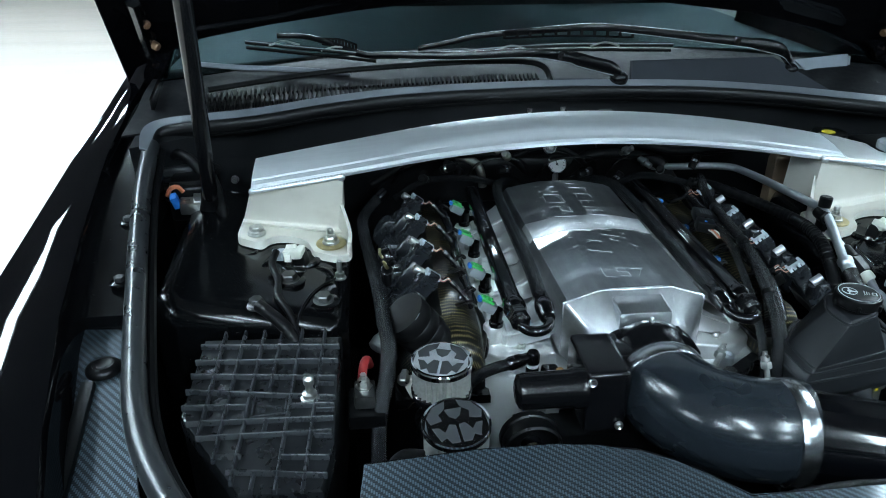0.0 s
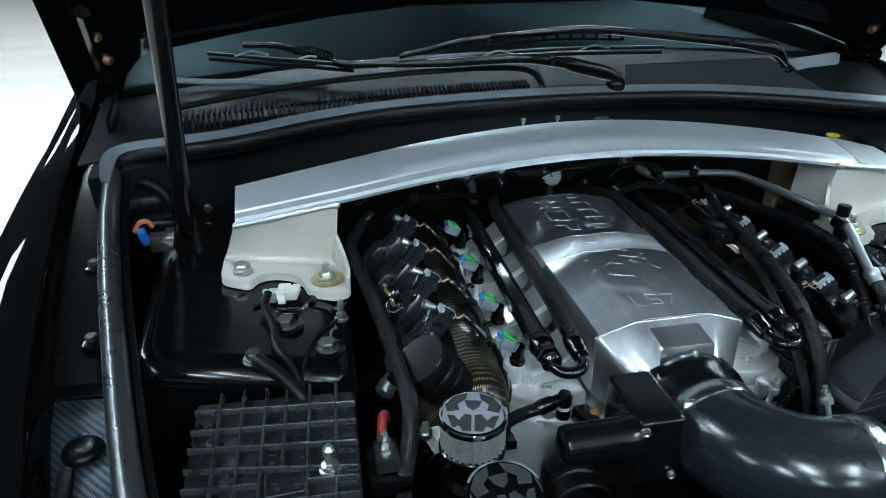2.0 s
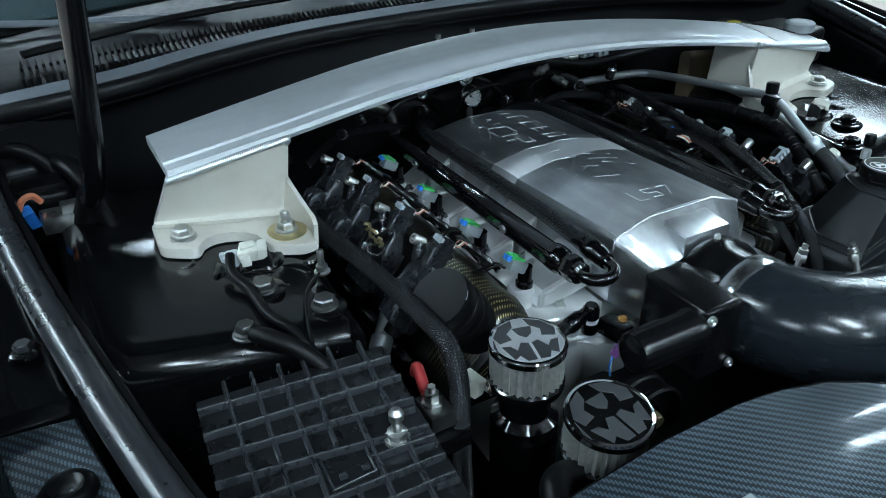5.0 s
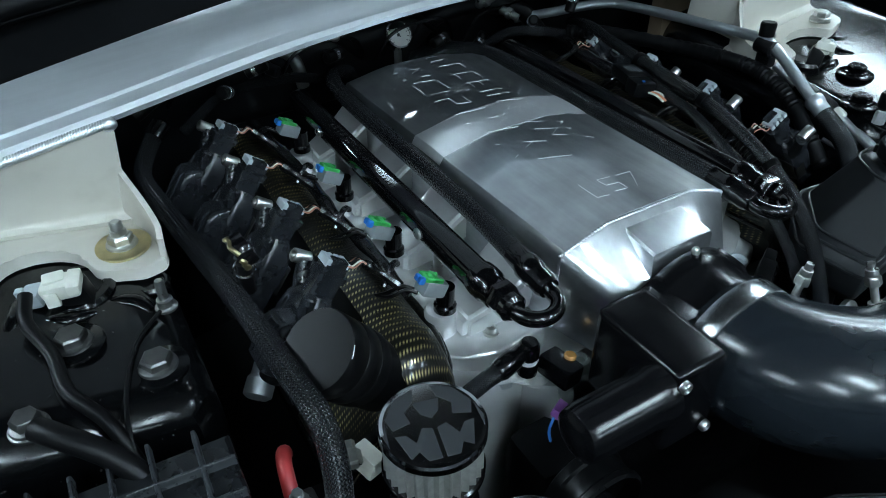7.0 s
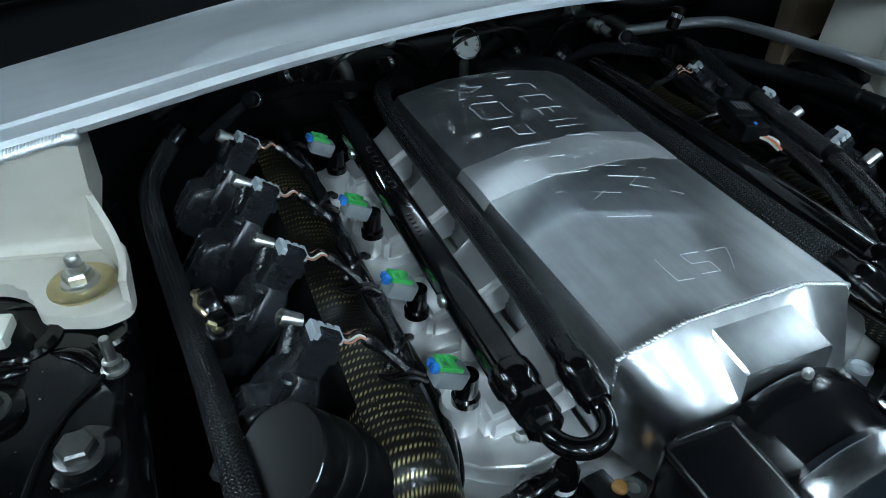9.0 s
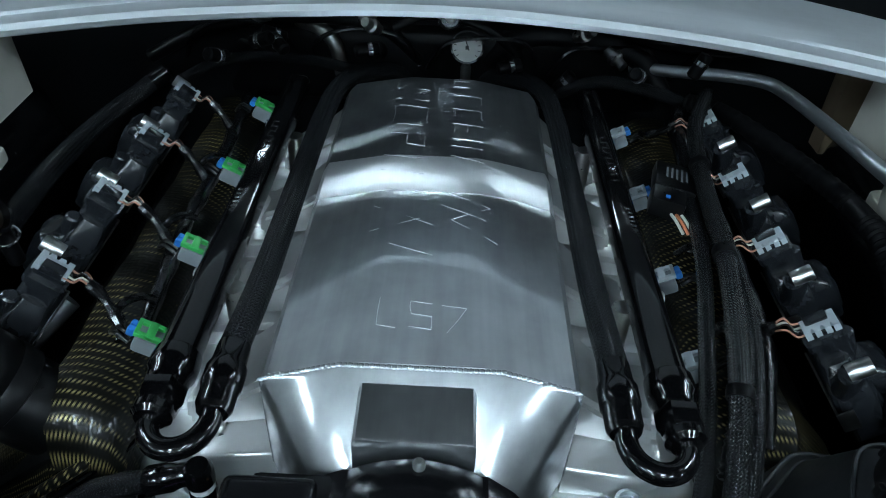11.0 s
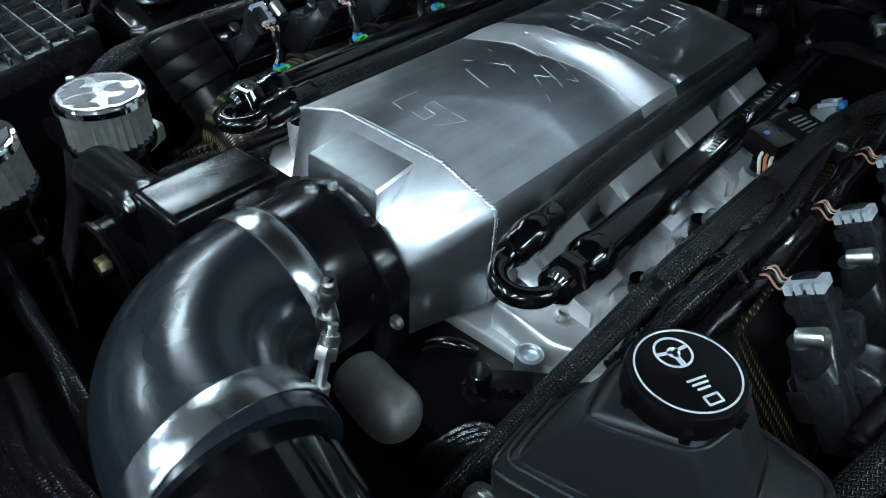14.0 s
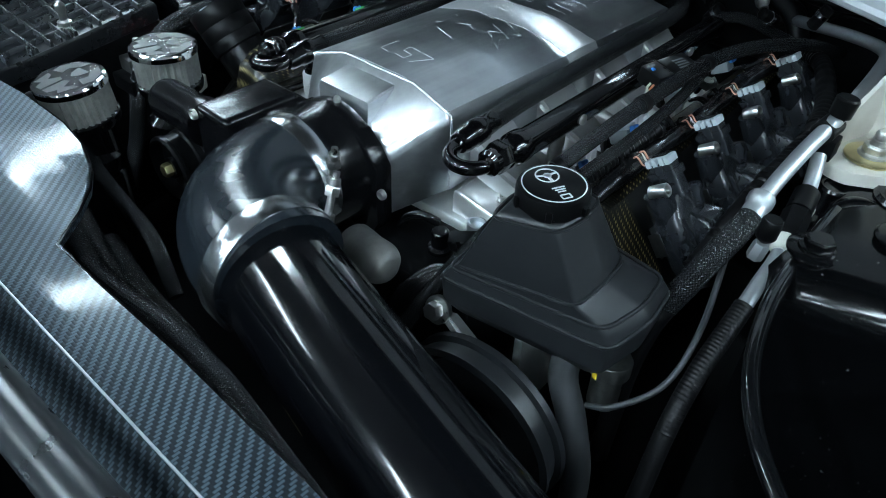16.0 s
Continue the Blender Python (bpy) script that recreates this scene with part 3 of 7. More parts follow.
# carbon strips outside the side seals
def side_strip(s):
    th = thing("carbon_strip", "blue-black carbon trim strip outside the hood seal", "trim panel", (s * 0.65, -0.2, 0.80), "carbon strips")
    bm = B()
    poly = [(0.642, -0.045), (0.700, -0.04), (0.703, -0.16), (0.675, -0.34), (0.60, -0.60), (0.44, -0.60), (0.53, -0.40), (0.575, -0.29), (0.618, -0.16)]
    prism(bm, [(s * x, y) for x, y in poly], lambda x, y: 0.795 + 0.13 * (y + 0.12), lambda x, y: 0.808 + 0.13 * (y + 0.12), bevel=0.003)
    flat_uv(bm)
    part("panel", bm, CARBON, th)
    bm = B(); prism(bm, [(s * x, y) for x, y in ((0.657, -0.14), (0.672, -0.14), (0.650, -0.36), (0.632, -0.36))], lambda x, y: 0.80 + 0.13 * (y + 0.12), lambda x, y: 0.815 + 0.13 * (y + 0.12), bevel=0.003)
    part("rib", bm, PLASTIC, th, "plain black raised rib")
    bm = B(); lathe(bm, (s * 0.655, -0.115, 0.807), (s * 0.655, -0.115, 0.9), [(0.020, 0), (0.020, 0.004), (0.017, 0.008), (0.012, 0.0095), (0.010, 0.008), (0.004, 0.007)], 24)
    part("push_pin", bm, PLASTIC, th, "round black push pin")
    return th


for s in (-1, 1):
    side_strip(s)

# radiator cover
th = thing("radiator_cover", "blue-black carbon radiator cover with a curved cut-out and a pale label", "radiator cover", (0, -0.38, 0.78))
poly = [(-0.360, -0.288), (-0.25, -0.281), (-0.17, -0.281), (-0.125, -0.287), (-0.085, -0.298), (-0.055, -0.315), (-0.030, -0.337), (-0.003, -0.368), (0.06, -0.368), (0.15, -0.367), (0.30, -0.371), (0.44, -0.378), (0.44, -0.413), (-0.372, -0.413)]
bm = B(); prism(bm, poly, 0.792, 0.800, bevel=0.0025)
loft(bm, [[(-0.372, -0.4125, 0.800), (0.44, -0.4125, 0.800), (0.44, -0.4125, 0.794), (-0.372, -0.4125, 0.794)], [(-0.372, -0.437, 0.783), (0.44, -0.437, 0.783), (0.44, -0.435, 0.778), (-0.372, -0.435, 0.778)]])
loft(bm, [[(-0.372, -0.4375, 0.783), (0.44, -0.4375, 0.783), (0.44, -0.435, 0.778), (-0.372, -0.435, 0.778)], [(-0.372, -0.46, 0.755), (0.44, -0.46, 0.755), (0.44, -0.456, 0.752), (-0.372, -0.456, 0.752)]])
loft(bm, [[(-0.360, -0.288, 0.799), (-0.372, -0.413, 0.799), (-0.369, -0.413, 0.795), (-0.357, -0.288, 0.795)], [(-0.368, -0.292, 0.74), (-0.380, -0.413, 0.74), (-0.376, -0.413, 0.74), (-0.364, -0.292, 0.74)]])
flat_uv(bm); part("panel", bm, CARBON, th)
bm = B(); prism(bm, [(-0.319, -0.347), (-0.235, -0.349), (-0.2365, -0.365), (-0.3205, -0.362)], 0.8005, 0.8012)
lab = part("label", bm, simple("faded grey-green label", (0.27, 0.295, 0.285), 0.45, 0, 0.15, 90, 0.0), th, "small faded pale sticker with faint print")
bm = B()
for i in range(9):
    box(bm, (-0.300 + i * 0.0062, -0.3555, 0.8014), (0.0036, 0.0055, 0.0006))
part("print", bm, LABELG, lab)
bm = B()
tube(bm, [(-0.358, -0.289, 0.799)] + [(x, y + 0.0005, 0.799) for x, y in poly[1:12]], 0.0012, 8, 4, smooth=False); part("edge_trim", bm, GLOSS_BLACK, th, "thin glossy edge trim")
bm = B(); tube(bm, [(-0.365, -0.4128, 0.8002), (0.0, -0.4128, 0.8002), (0.435, -0.4128, 0.8002)], 0.0009, 8, 2, smooth=False); part("fold_edge", bm, ALU_DULL, th, "thin bright line along the fold")
bm = B(); prism(bm, [(-0.37, -0.50), (0.44, -0.50), (0.44, -0.62), (-0.37, -0.62)], 0.795, 0.803, bevel=0.003); flat_uv(bm)
solid("grille_cover", bm, CARBON, "blue-black carbon cover ahead of the front seal", "cover")

# ---------- hood, cowl and windscreen ----------
RISE = radians(50)
EDGE = [(-0.80, 0.955), (-0.78, 0.982), (-0.66, 1.033), (-0.52, 1.058), (-0.34, 1.083), (-0.17, 1.099), (0, 1.105), (0.22, 1.094), (0.44, 1.068), (0.61, 1.032), (0.74, 0.982), (0.78, 0.962)]
th = thing("hood", "open gloss black hood held up by a prop rod", "hood", (0, 0.62, 1.0))
def hood_rows(drop, inset, depth=1.12, start=None):
    rows = []
    for k in range(12):
        d = inset + (depth - 2 * inset) * k / 11 if start is None else start + (depth - start) * k / 11
        row = []
        for x, z in EDGE:
            w = 1 - (0.10 if x < 0 else 0.0) * k / 11
            bow = 0.05 * math.sin(math.pi * min(1, d / 1.12)) * (1 - (x / 0.8) ** 2)
            row.append((x * w * (1 - inset), 0.62 - d * math.cos(RISE) + (drop + bow) * math.sin(RISE) * -0.0, z + d * math.sin(RISE) * (1 - 0.0) - drop + bow - 0.35 * (z - 0.98) * k / 11))
        rows.append(row)
    return rows
bm = B(); sheet(bm, hood_rows(-0.012, 0.0), 0.002); part("skin", bm, PAINT, th)
def under_hood(x, d, drop=0.012):
    """A point under the open hood, d along it from the hinge edge."""
    k = max(i for i in range(len(EDGE) - 1) if EDGE[i][0] <= x)
    (xa, za), (xb, zb) = EDGE[k], EDGE[k + 1]
    z = za + (zb - za) * (x - xa) / (xb - xa)
    return V(x, 0.62 - d * math.cos(RISE), z + d * math.sin(RISE) - drop)


bm = B(); sheet(bm, [[under_hood(-0.50 + 0.1 * i, d) for i in range(11)] for d in (0.125, 0.21, 0.29, 0.38)], 0.003); part("reflector", bm, REFLECTOR, th, "pale unseen sheet added to brighten the plenum")
# Unseen black pad, added so the chrome caps mirror something dark.
bm = B(); sheet(bm, [[under_hood(-0.60 + 0.12 * i, d, 0.012 - 0.035 * math.sin(math.pi * d / 1.12) * (1 - (i / 5 - 1) ** 2)) for i in range(11)] for d in [0.40 + 0.085 * k for k in range(9)]], 0.004); part("hidden_pad", bm, HIDDEN_PAD, th, "matt black pad added unseen to darken reflections")
for s in (-1, 1):
    bm = B()
    tube(bm, [(s * 0.745, 0.66, 0.95), (s * 0.745, 0.60, 1.03), (s * 0.73, 0.50, 1.13)], 0.012, 8, 4)
    box(bm, (s * 0.745, 0.64, 0.955), (0.035, 0.08, 0.012), (0, 0, 0), 0.003)
    hg = part("hinge", bm, BAYPAINT, th, "black hood hinge")
    for y, z in ((0.585, 1.045), (0.545, 1.09)):
        bm = B(); hexhead(bm, (s * 0.735, y, z), (s * 0.722, y - 0.006, z - 0.006), 0.008); part("bolt", bm, RUSTY, hg, "brownish bolt")

th = thing("prop_rod", "black prop rod holding the hood open", "prop rod", (-0.60, 0.265, 0.84))
bm = B(); tube(bm, [(-0.598, 0.262, 0.855), (-0.576, 0.185, 0.95), (-0.545, 0.065, 1.30), (-0.522, -0.03, 1.62)], 0.0115, 16, 6); part("rod", bm, SATIN_BLACK, th)
bm = B(); lathe(bm, (-0.600, 0.268, 0.842), (-0.578, 0.19, 0.94), [(0.018, 0), (0.018, 0.01), (0.0135, 0.02), (0.0125, 0.05)], 18); part("grommet", bm, RUBBER, th)

# cowl panel
th = thing("cowl", "black plastic cowl panel with a slotted grille", "cowl", (0, 0.6, 0.95))
bm = B()
rows = []
for y0, z in ((0.0, 0.945), (0.05, 0.952), (0.11, 0.962), (0.16, 0.975), (0.22, 0.982), (0.28, 0.985)):
    rows.append([(x, 0.475 - 0.12 * (x / 0.7) ** 2 + y0, z + 0.008 * (1 - (x / 0.7) ** 2)) for x in [-0.74 + 0.1 * i for i in range(16)] if abs(x) < 0.77])
sheet(bm, rows, 0.003); part("panel", bm, COWLP, th)
bm = B()
for i in range(76):
    x = -0.625 + i * 0.0083
    y = 0.475 - 0.12 * (x / 0.7) ** 2 + 0.062
    box(bm, (x, y - 0.006, 0.9625), (0.0036, 0.021, 0.010), (14, 0, 0))
    box(bm, (x, y + 0.026, 0.9695), (0.0036, 0.021, 0.010), (16, 0, 0))
tagged(part("grille_slats", bm, PLASTIC, th, "rows of thin black slats"), kind="stuff")
bm = B(); tube(bm, [(-0.62, 0.47, 0.984), (-0.45, 0.545, 0.990), (-0.3, 0.585, 0.992), (-0.1, 0.588, 0.998), (0.0, 0.565, 0.995), (0.012, 0.50, 0.975)], 0.006, 8, 6, flat=0.7); part("ridge", bm, PLASTIC, th)
bm = B(); tube(bm, [(-0.66, 0.60, 1.002), (-0.579, 0.60, 0.994), (-0.505, 0.60, 0.990), (-0.42, 0.592, 0.984), (-0.37, 0.588, 0.976)], 0.0055, 8, 6, flat=0.5); part("screen_trim", bm, SEAL_GREY, th, "grey trim along the windscreen")

bm = B(); loft(bm, [[(-0.002, 0.470, 0.968), (0.118, 0.468, 0.968), (0.118, 0.472, 0.966), (-0.002, 0.474, 0.966)], [(0.004, 0.510, 0.982), (0.100, 0.510, 0.978), (0.100, 0.514, 0.976), (0.004, 0.514, 0.980)]]); part("step_plate", bm, COVERP, th, "matt dark grey step beside the grille")

# loose sheet standing on the cowl
bm = B(); loft(bm, [[(0.144, 0.448, 0.970), (0.560, 0.445, 0.952), (0.560, 0.449, 0.950), (0.144, 0.452, 0.968)], [(0.166, 0.508, 1.0095), (0.455, 0.510, 1.0105), (0.455, 0.514, 1.0085), (0.166, 0.512, 1.0075)]])
tube(bm, [(0.144, 0.449, 0.969), (0.151, 0.462, 0.978), (0.157, 0.480, 0.992), (0.166, 0.509, 1.009)], 0.0022, 8, 5); tube(bm, [(0.166, 0.510, 1.0095), (0.30, 0.5105, 1.0105), (0.455, 0.511, 1.0105)], 0.0012, 8, 4)
solid("cowl_cover", bm, COVERP, "plain matt dark grey cover plate on the cowl", "cover plate")

# windscreen, dashboard, roof
bm = B(); sheet(bm, [[(x, 0.76 - 0.20 * (x / 0.7) ** 2 + d * math.cos(radians(29)), 0.985 + d * math.sin(radians(29))) for x in [-0.72 + 0.12 * i for i in range(13)]] for d in (0.0, 0.25, 0.5, 0.85)], 0.004)
wn = solid("windscreen", bm, GLASS, "dark tinted car windscreen above the cowl", "windscreen")
bm = B(); sheet(bm, [[(x, 1.51 - 0.2 * (x / 0.7) ** 2 + d, 1.397 + h) for x in (-0.7, -0.35, 0, 0.35, 0.7)] for d, h in ((0, 0), (0.4, 0.04), (1.2, 0.03), (1.9, -0.08))], 0.003)
solid("roof", bm, PAINT, "gloss black car roof", "roof")
bm = B(); box(bm, (0, 1.25, 0.80), (1.66, 0.95, 0.3), bevel=0.03, seg=3); solid("dashboard", bm, DASH_TINT, "dark dashboard tinted for the windscreen's reflection", "dashboard")
bm = B(); box(bm, (0, 2.4, 0.75), (1.5, 1.4, 0.9), bevel=0.1, seg=4); solid("cabin", bm, PLASTIC, "dark car cabin behind the windscreen", "cabin")
for s in (-1, 1):
    bm = B(); tube(bm, [(s * 0.735, 0.57, 0.985), (s * 0.70, 0.95, 1.20), (s * 0.64, 1.40, 1.41)], 0.022, 8, 5); solid("windscreen_pillar", bm, PAINT, "gloss black windscreen pillar", "pillar", group="windscreen pillars")


def wiper(arm, blade, slots):
    th = thing("wiper", "black wiper arm with a slotted blade on the windscreen", "wiper", arm[0], "wipers")
    line = spline(arm, 6)
    run = [0.0]
    for p, q in zip(line, line[1:]):
        run.append(run[-1] + (q - p).length)
    bm = B(); rings = []
    for p, q in zip(line, run):
        w = 0.0135 if q < 0.10 else max(0.0055, 0.0115 - 0.010 * (q - 0.10))
        h = min(0.0125, 0.006 + 0.22 * q) if q < 0.10 else max(0.0045, 0.0095 - 0.008 * (q - 0.10))
        rings.append([p + V(0, -w, -h), p + V(0, -w, h * 0.1), p + V(0, -w * 0.75, h * 0.7), p + V(0, -w * 0.2, h), p + V(0, w * 0.7, h * 0.8), p + V(0, w, 0), p + V(0, w * 0.9, -h * 0.8), p + V(0, -w * 0.9, -h * 0.92)])
    loft(bm, rings); A = part("arm", bm, WIPERP, th)
    # A thin grey bar paints the highlight along the arm's lower edge.
    bm = B(); tube(bm, [p + V(0, -(0.0135 if q < 0.10 else max(0.0055, 0.0115 - 0.010 * (q - 0.10))), -(min(0.0125, 0.006 + 0.22 * q) if q < 0.10 else max(0.0045, 0.0095 - 0.008 * (q - 0.10))) * 0.9) for p, q in zip(line, run) if q < 0.45], 0.0007, 6, 1, smooth=False); part("edge_highlight", bm, CONN_DARK, A, "grey line painting the lower edge's highlight")
    k = min(range(len(run)), key=lambda i: abs(run[i] - 0.125))
    bm = B(); cyl(bm, line[k] + V(0, -0.0125, 0.001), line[k] + V(0, 0.010, 0.001), 0.0078, seg=16, edge=0.001); part("hinge_pin", bm, WIPERP, A)
    bm = B(); lathe(bm, V(*arm[0]) - V(0, 0, 0.03), V(*arm[0]) + V(0, 0, 1), [(0.012, 0), (0.014, 0.008), (0.016, 0.020), (0.017, 0.028), (0.016, 0.034), (0.011, 0.039)], 24); part("pivot", bm, WIPERP, th)
    bm = B(); tube(bm, blade, 0.0045, 8, 6); tube(bm, [V(*p) + V(0, 0.006, -0.012) for p in blade], 0.0035, 6, 6); BL = part("blade", bm, RUBBER, th)
    a, b = V(*slots[0]), V(*slots[1])
    for k in (-1, 1):
        bm = B(); tube(bm, [a + V(0, 0, 0.006 * k), (a + b) / 2 + V(0, 0, 0.004 + 0.006 * k), b + V(0, 0, 0.006 * k)], 0.0022, 6, 6); part("bow_rail", bm, WIPERP, BL)
    for i in range(11):
        p = a.lerp(b, i / 10) + V(0, 0, 0.004 * math.sin(math.pi * i / 10))
        bm = B(); box(bm, p, (0.005, 0.005, 0.013)); part("bow_bar", bm, WIPERP, BL)
    for q in (0.3, 0.7):
        p = V(*blade[0]).lerp(V(*blade[-1]), q)
        bm = B(); tube(bm, [p + V(-0.03, 0, 0.002), p + V(0, -0.002, 0.010), p + V(0.03, 0, 0.002)], 0.002, 6, 5); part("claw", bm, STEEL, BL)
    bm = B(); tube(bm, [V(*p) + V(0, -0.0035, 0.0030) for p in blade], 0.0010, 6, 6); part("spring_strip", bm, CONN_DARK, BL, "thin grey spring strip")
    return th


wiper([(0.128, 0.462, 0.990), (0.124, 0.465, 1.004), (0.085, 0.49, 1.012), (0.039, 0.52, 1.019), (-0.024, 0.56, 1.020), (-0.17, 0.585, 1.012), (-0.292, 0.60, 1.013), (-0.347, 0.61, 1.014), (-0.446, 0.655, 1.039), (-0.514, 0.67, 1.041)], [(-0.576, 0.665, 1.030), (-0.48, 0.64, 1.023), (-0.402, 0.62, 1.018), (-0.319, 0.605, 1.010)], [(-0.422, 0.645, 1.032), (-0.357, 0.625, 1.023)])
wiper([(0.484, 0.500, 0.990), (0.478, 0.505, 1.012), (0.452, 0.53, 1.029), (0.319, 0.58, 1.041), (0.18, 0.62, 1.052), (0.112, 0.63, 1.055), (0.02, 0.635, 1.049), (-0.102, 0.635, 1.041), (-0.166, 0.62, 1.032), (-0.236, 0.60, 1.024)], [(-0.191, 0.60, 1.014), (0.046, 0.615, 1.022), (0.284, 0.60, 1.021)], [(-0.06, 0.628, 1.041), (0.202, 0.612, 1.041)])
th = thing("corner_trim", "corner trim beside the windscreen, pale from a painted reflection", "trim panel", (0.59, 0.55, 0.95))
bm = B(); loft(bm, [[(0.520, 0.560, 0.996), (0.660, 0.575, 1.004), (0.680, 0.600, 0.985), (0.545, 0.590, 0.975)], [(0.565, 0.535, 0.955), (0.648, 0.545, 0.955), (0.672, 0.590, 0.945), (0.560, 0.580, 0.945)]]); bmesh.ops.bevel(bm, geom=list(bm.edges), offset=0.006, segments=3, affect="EDGES"); part("panel", bm, TRIM_SHEEN, th)
bm = B(); hexhead(bm, (0.615, 0.500, 0.944), (0.615, 0.492, 0.953), 0.008); lathe(bm, (0.615, 0.503, 0.941), (0.615, 0.495, 0.95), [(0.012, 0), (0.012, 0.003), (0.009, 0.004)], 18); part("bolt", bm, STEEL, th)

# ---------- strut brace ----------
FRONT = [(-0.515, 0.170, 0.915), (-0.383, 0.189, 0.926), (-0.2, 0.210, 0.945), (0, 0.222, 0.953), (0.2, 0.210, 0.945), (0.39, 0.192, 0.922), (0.53, 0.168, 0.900)]
BACK = [(-0.519, 0.272, 0.923), (-0.383, 0.310, 0.934), (-0.2, 0.345, 0.951), (0, 0.366, 0.958), (0.2, 0.350, 0.951), (0.40, 0.300, 0.932), (0.545, 0.255, 0.905)]
BRACE = thing("strut_brace", "satin aluminium strut brace with cream painted end brackets", "strut brace", (0, 0.27, 0.9))
bm = B()
f, k = spline(FRONT, 5), spline(BACK, 5)
rings = []
for p, q in zip(f, k):
    d = q - p
    rings.append([p + V(0, 0.004, -0.010), p + V(0, 0.001, -0.0085), p + V(0, 0.0, -0.004), p + V(0, 0.004, 0), p + d * 0.17, p + d * 0.19 + V(0, 0, 0.0022), p + d * 0.45 + V(0, 0, 0.0030), p + d * 0.72 + V(0, 0, 0.0028), p + d * 0.96 + V(0, 0, 0.001), q + V(0, 0, -0.005), q + V(0, -0.004, -0.010)])
loft(bm, rings); part("bar", bm, ALU_BAR, BRACE)
bm = B(); loft(bm, [[p + (q - p) * u + V(0, 0, h) for u, h in ((0.02, 0.0015), (0.5, 0.0048), (0.97, 0.0022), (0.97, 0.0012), (0.5, 0.0036), (0.02, 0.0005))] for p, q in zip(f, k) if p.x > 0.405]); part("end_plate", bm, ALU_CAST, BRACE, "pale raw aluminium end plate")


def bracket(s):
    """Folded plate: a leaning face, a scalloped foot, a flange towards the front and side plates behind."""
    lip = lambda x, y: tower_z(x, y) + 0.0145
    rows = []
    for v, dy in ((0.0, 0.0), (0.25, 0.0), (0.5, 0.0), (0.72, 0.0), (0.86, -0.0004), (0.93, -0.0022), (0.975, -0.0065), (1.0, -0.013)):
        row = []
        for i in range(9):
            u = i / 8
            x = (0.517 - 0.135 * u) * (1 - v) + (0.538 - 0.148 * u) * v
            y = (0.176 + 0.014 * u) * (1 - v) + 0.206 * v + dy
            z = (0.909 + 0.012 * u) * (1 - v) + lip(x, y) * v
            row.append((s * x, y, z))
        rows.append(row)
    bm = B(); sheet(bm, rows, 0.005)
    pl = part("bracket", bm, CREAM, BRACE, "cream painted bracket plate with grime")
    bm = B()
    edge = spline([(0.389, 0.202, 0.884), (0.383, 0.192, 0.866), (0.377, 0.180, 0.850), (0.3735, 0.166, 0.840), (0.3725, 0.150, 0.836), (0.3745, 0.136, 0.832)], 5)
    low = [V(p.x + 0.002, p.y, lip(p.x, p.y) - 0.009) for p in edge]
    sheet(bm, [[(s * p.x, p.y, p.z) for p in edge], [(s * p.x, p.y, p.z) for p in low]], 0.005)
    part("side_flange", bm, CREAM, pl)
    bm = B()
    loft(bm, [[(s * (0.384 + o), 0.190, 0.916), (s * (0.390 + o), 0.204, 0.866), (s * (0.390 + o), 0.204, 0.826), (s * (0.386 + o), 0.285, 0.832), (s * (0.384 + o), 0.275, 0.916)] for o in (0.0, 0.005)])
    part("side_plate", bm, CREAM, pl)
    bm = B()
    foot = [(0.540, 0.206), (0.541, 0.156), (0.536, 0.149), (0.508, 0.141), (0.502, 0.146), (0.497, 0.158), (0.486, 0.167), (0.472, 0.171), (0.455, 0.170), (0.442, 0.163), (0.435, 0.152), (0.432, 0.136), (0.427, 0.1305), (0.397, 0.1245), (0.378, 0.133), (0.3735, 0.146), (0.376, 0.206)]
    soft = []
    for p, q, r in zip(foot[-1:] + foot[:-1], foot, foot[1:] + foot[:1]):
        p, q, r = V(*p, 0), V(*q, 0), V(*r, 0)
        u, w = q + (p - q) * min(0.4, 0.005 / (p - q).length), q + (r - q) * min(0.4, 0.005 / (r - q).length)
        soft += [u * (1 - k) ** 2 + q * 2 * k * (1 - k) + w * k * k for k in (0, 0.5, 1)]
    prism(bm, [(s * v.x, v.y) for v in soft], lambda x, y: tower_z(x, y) + 0.002, lambda x, y: tower_z(x, y) + 0.014, bevel=0.0018)
    part("foot", bm, CREAM, pl)
    bm = B()
    n = 64
    for i in range(n):
        p = V(s * (0.516 - 0.134 * i / (n - 1)), 0.1712 + 0.017 * i / (n - 1), 0.9068 + 0.012 * i / (n - 1))
        place(bm, ball(bm, (0, 0, 0), 0.0054, 10, (0.55, 0.95, 0.62)), Matrix.Translation(p) @ pose(0, 0, 0, 38, 0, s * 24))
    ball(bm, (s * 0.385, 0.187, 0.917), 0.0070, 14, (1, 0.6, 0.8))
    tagged(part("weld_bead", bm, WELD, pl, "rippled weld bead"), kind="stuff")


for s in (-1, 1):
    bracket(s)


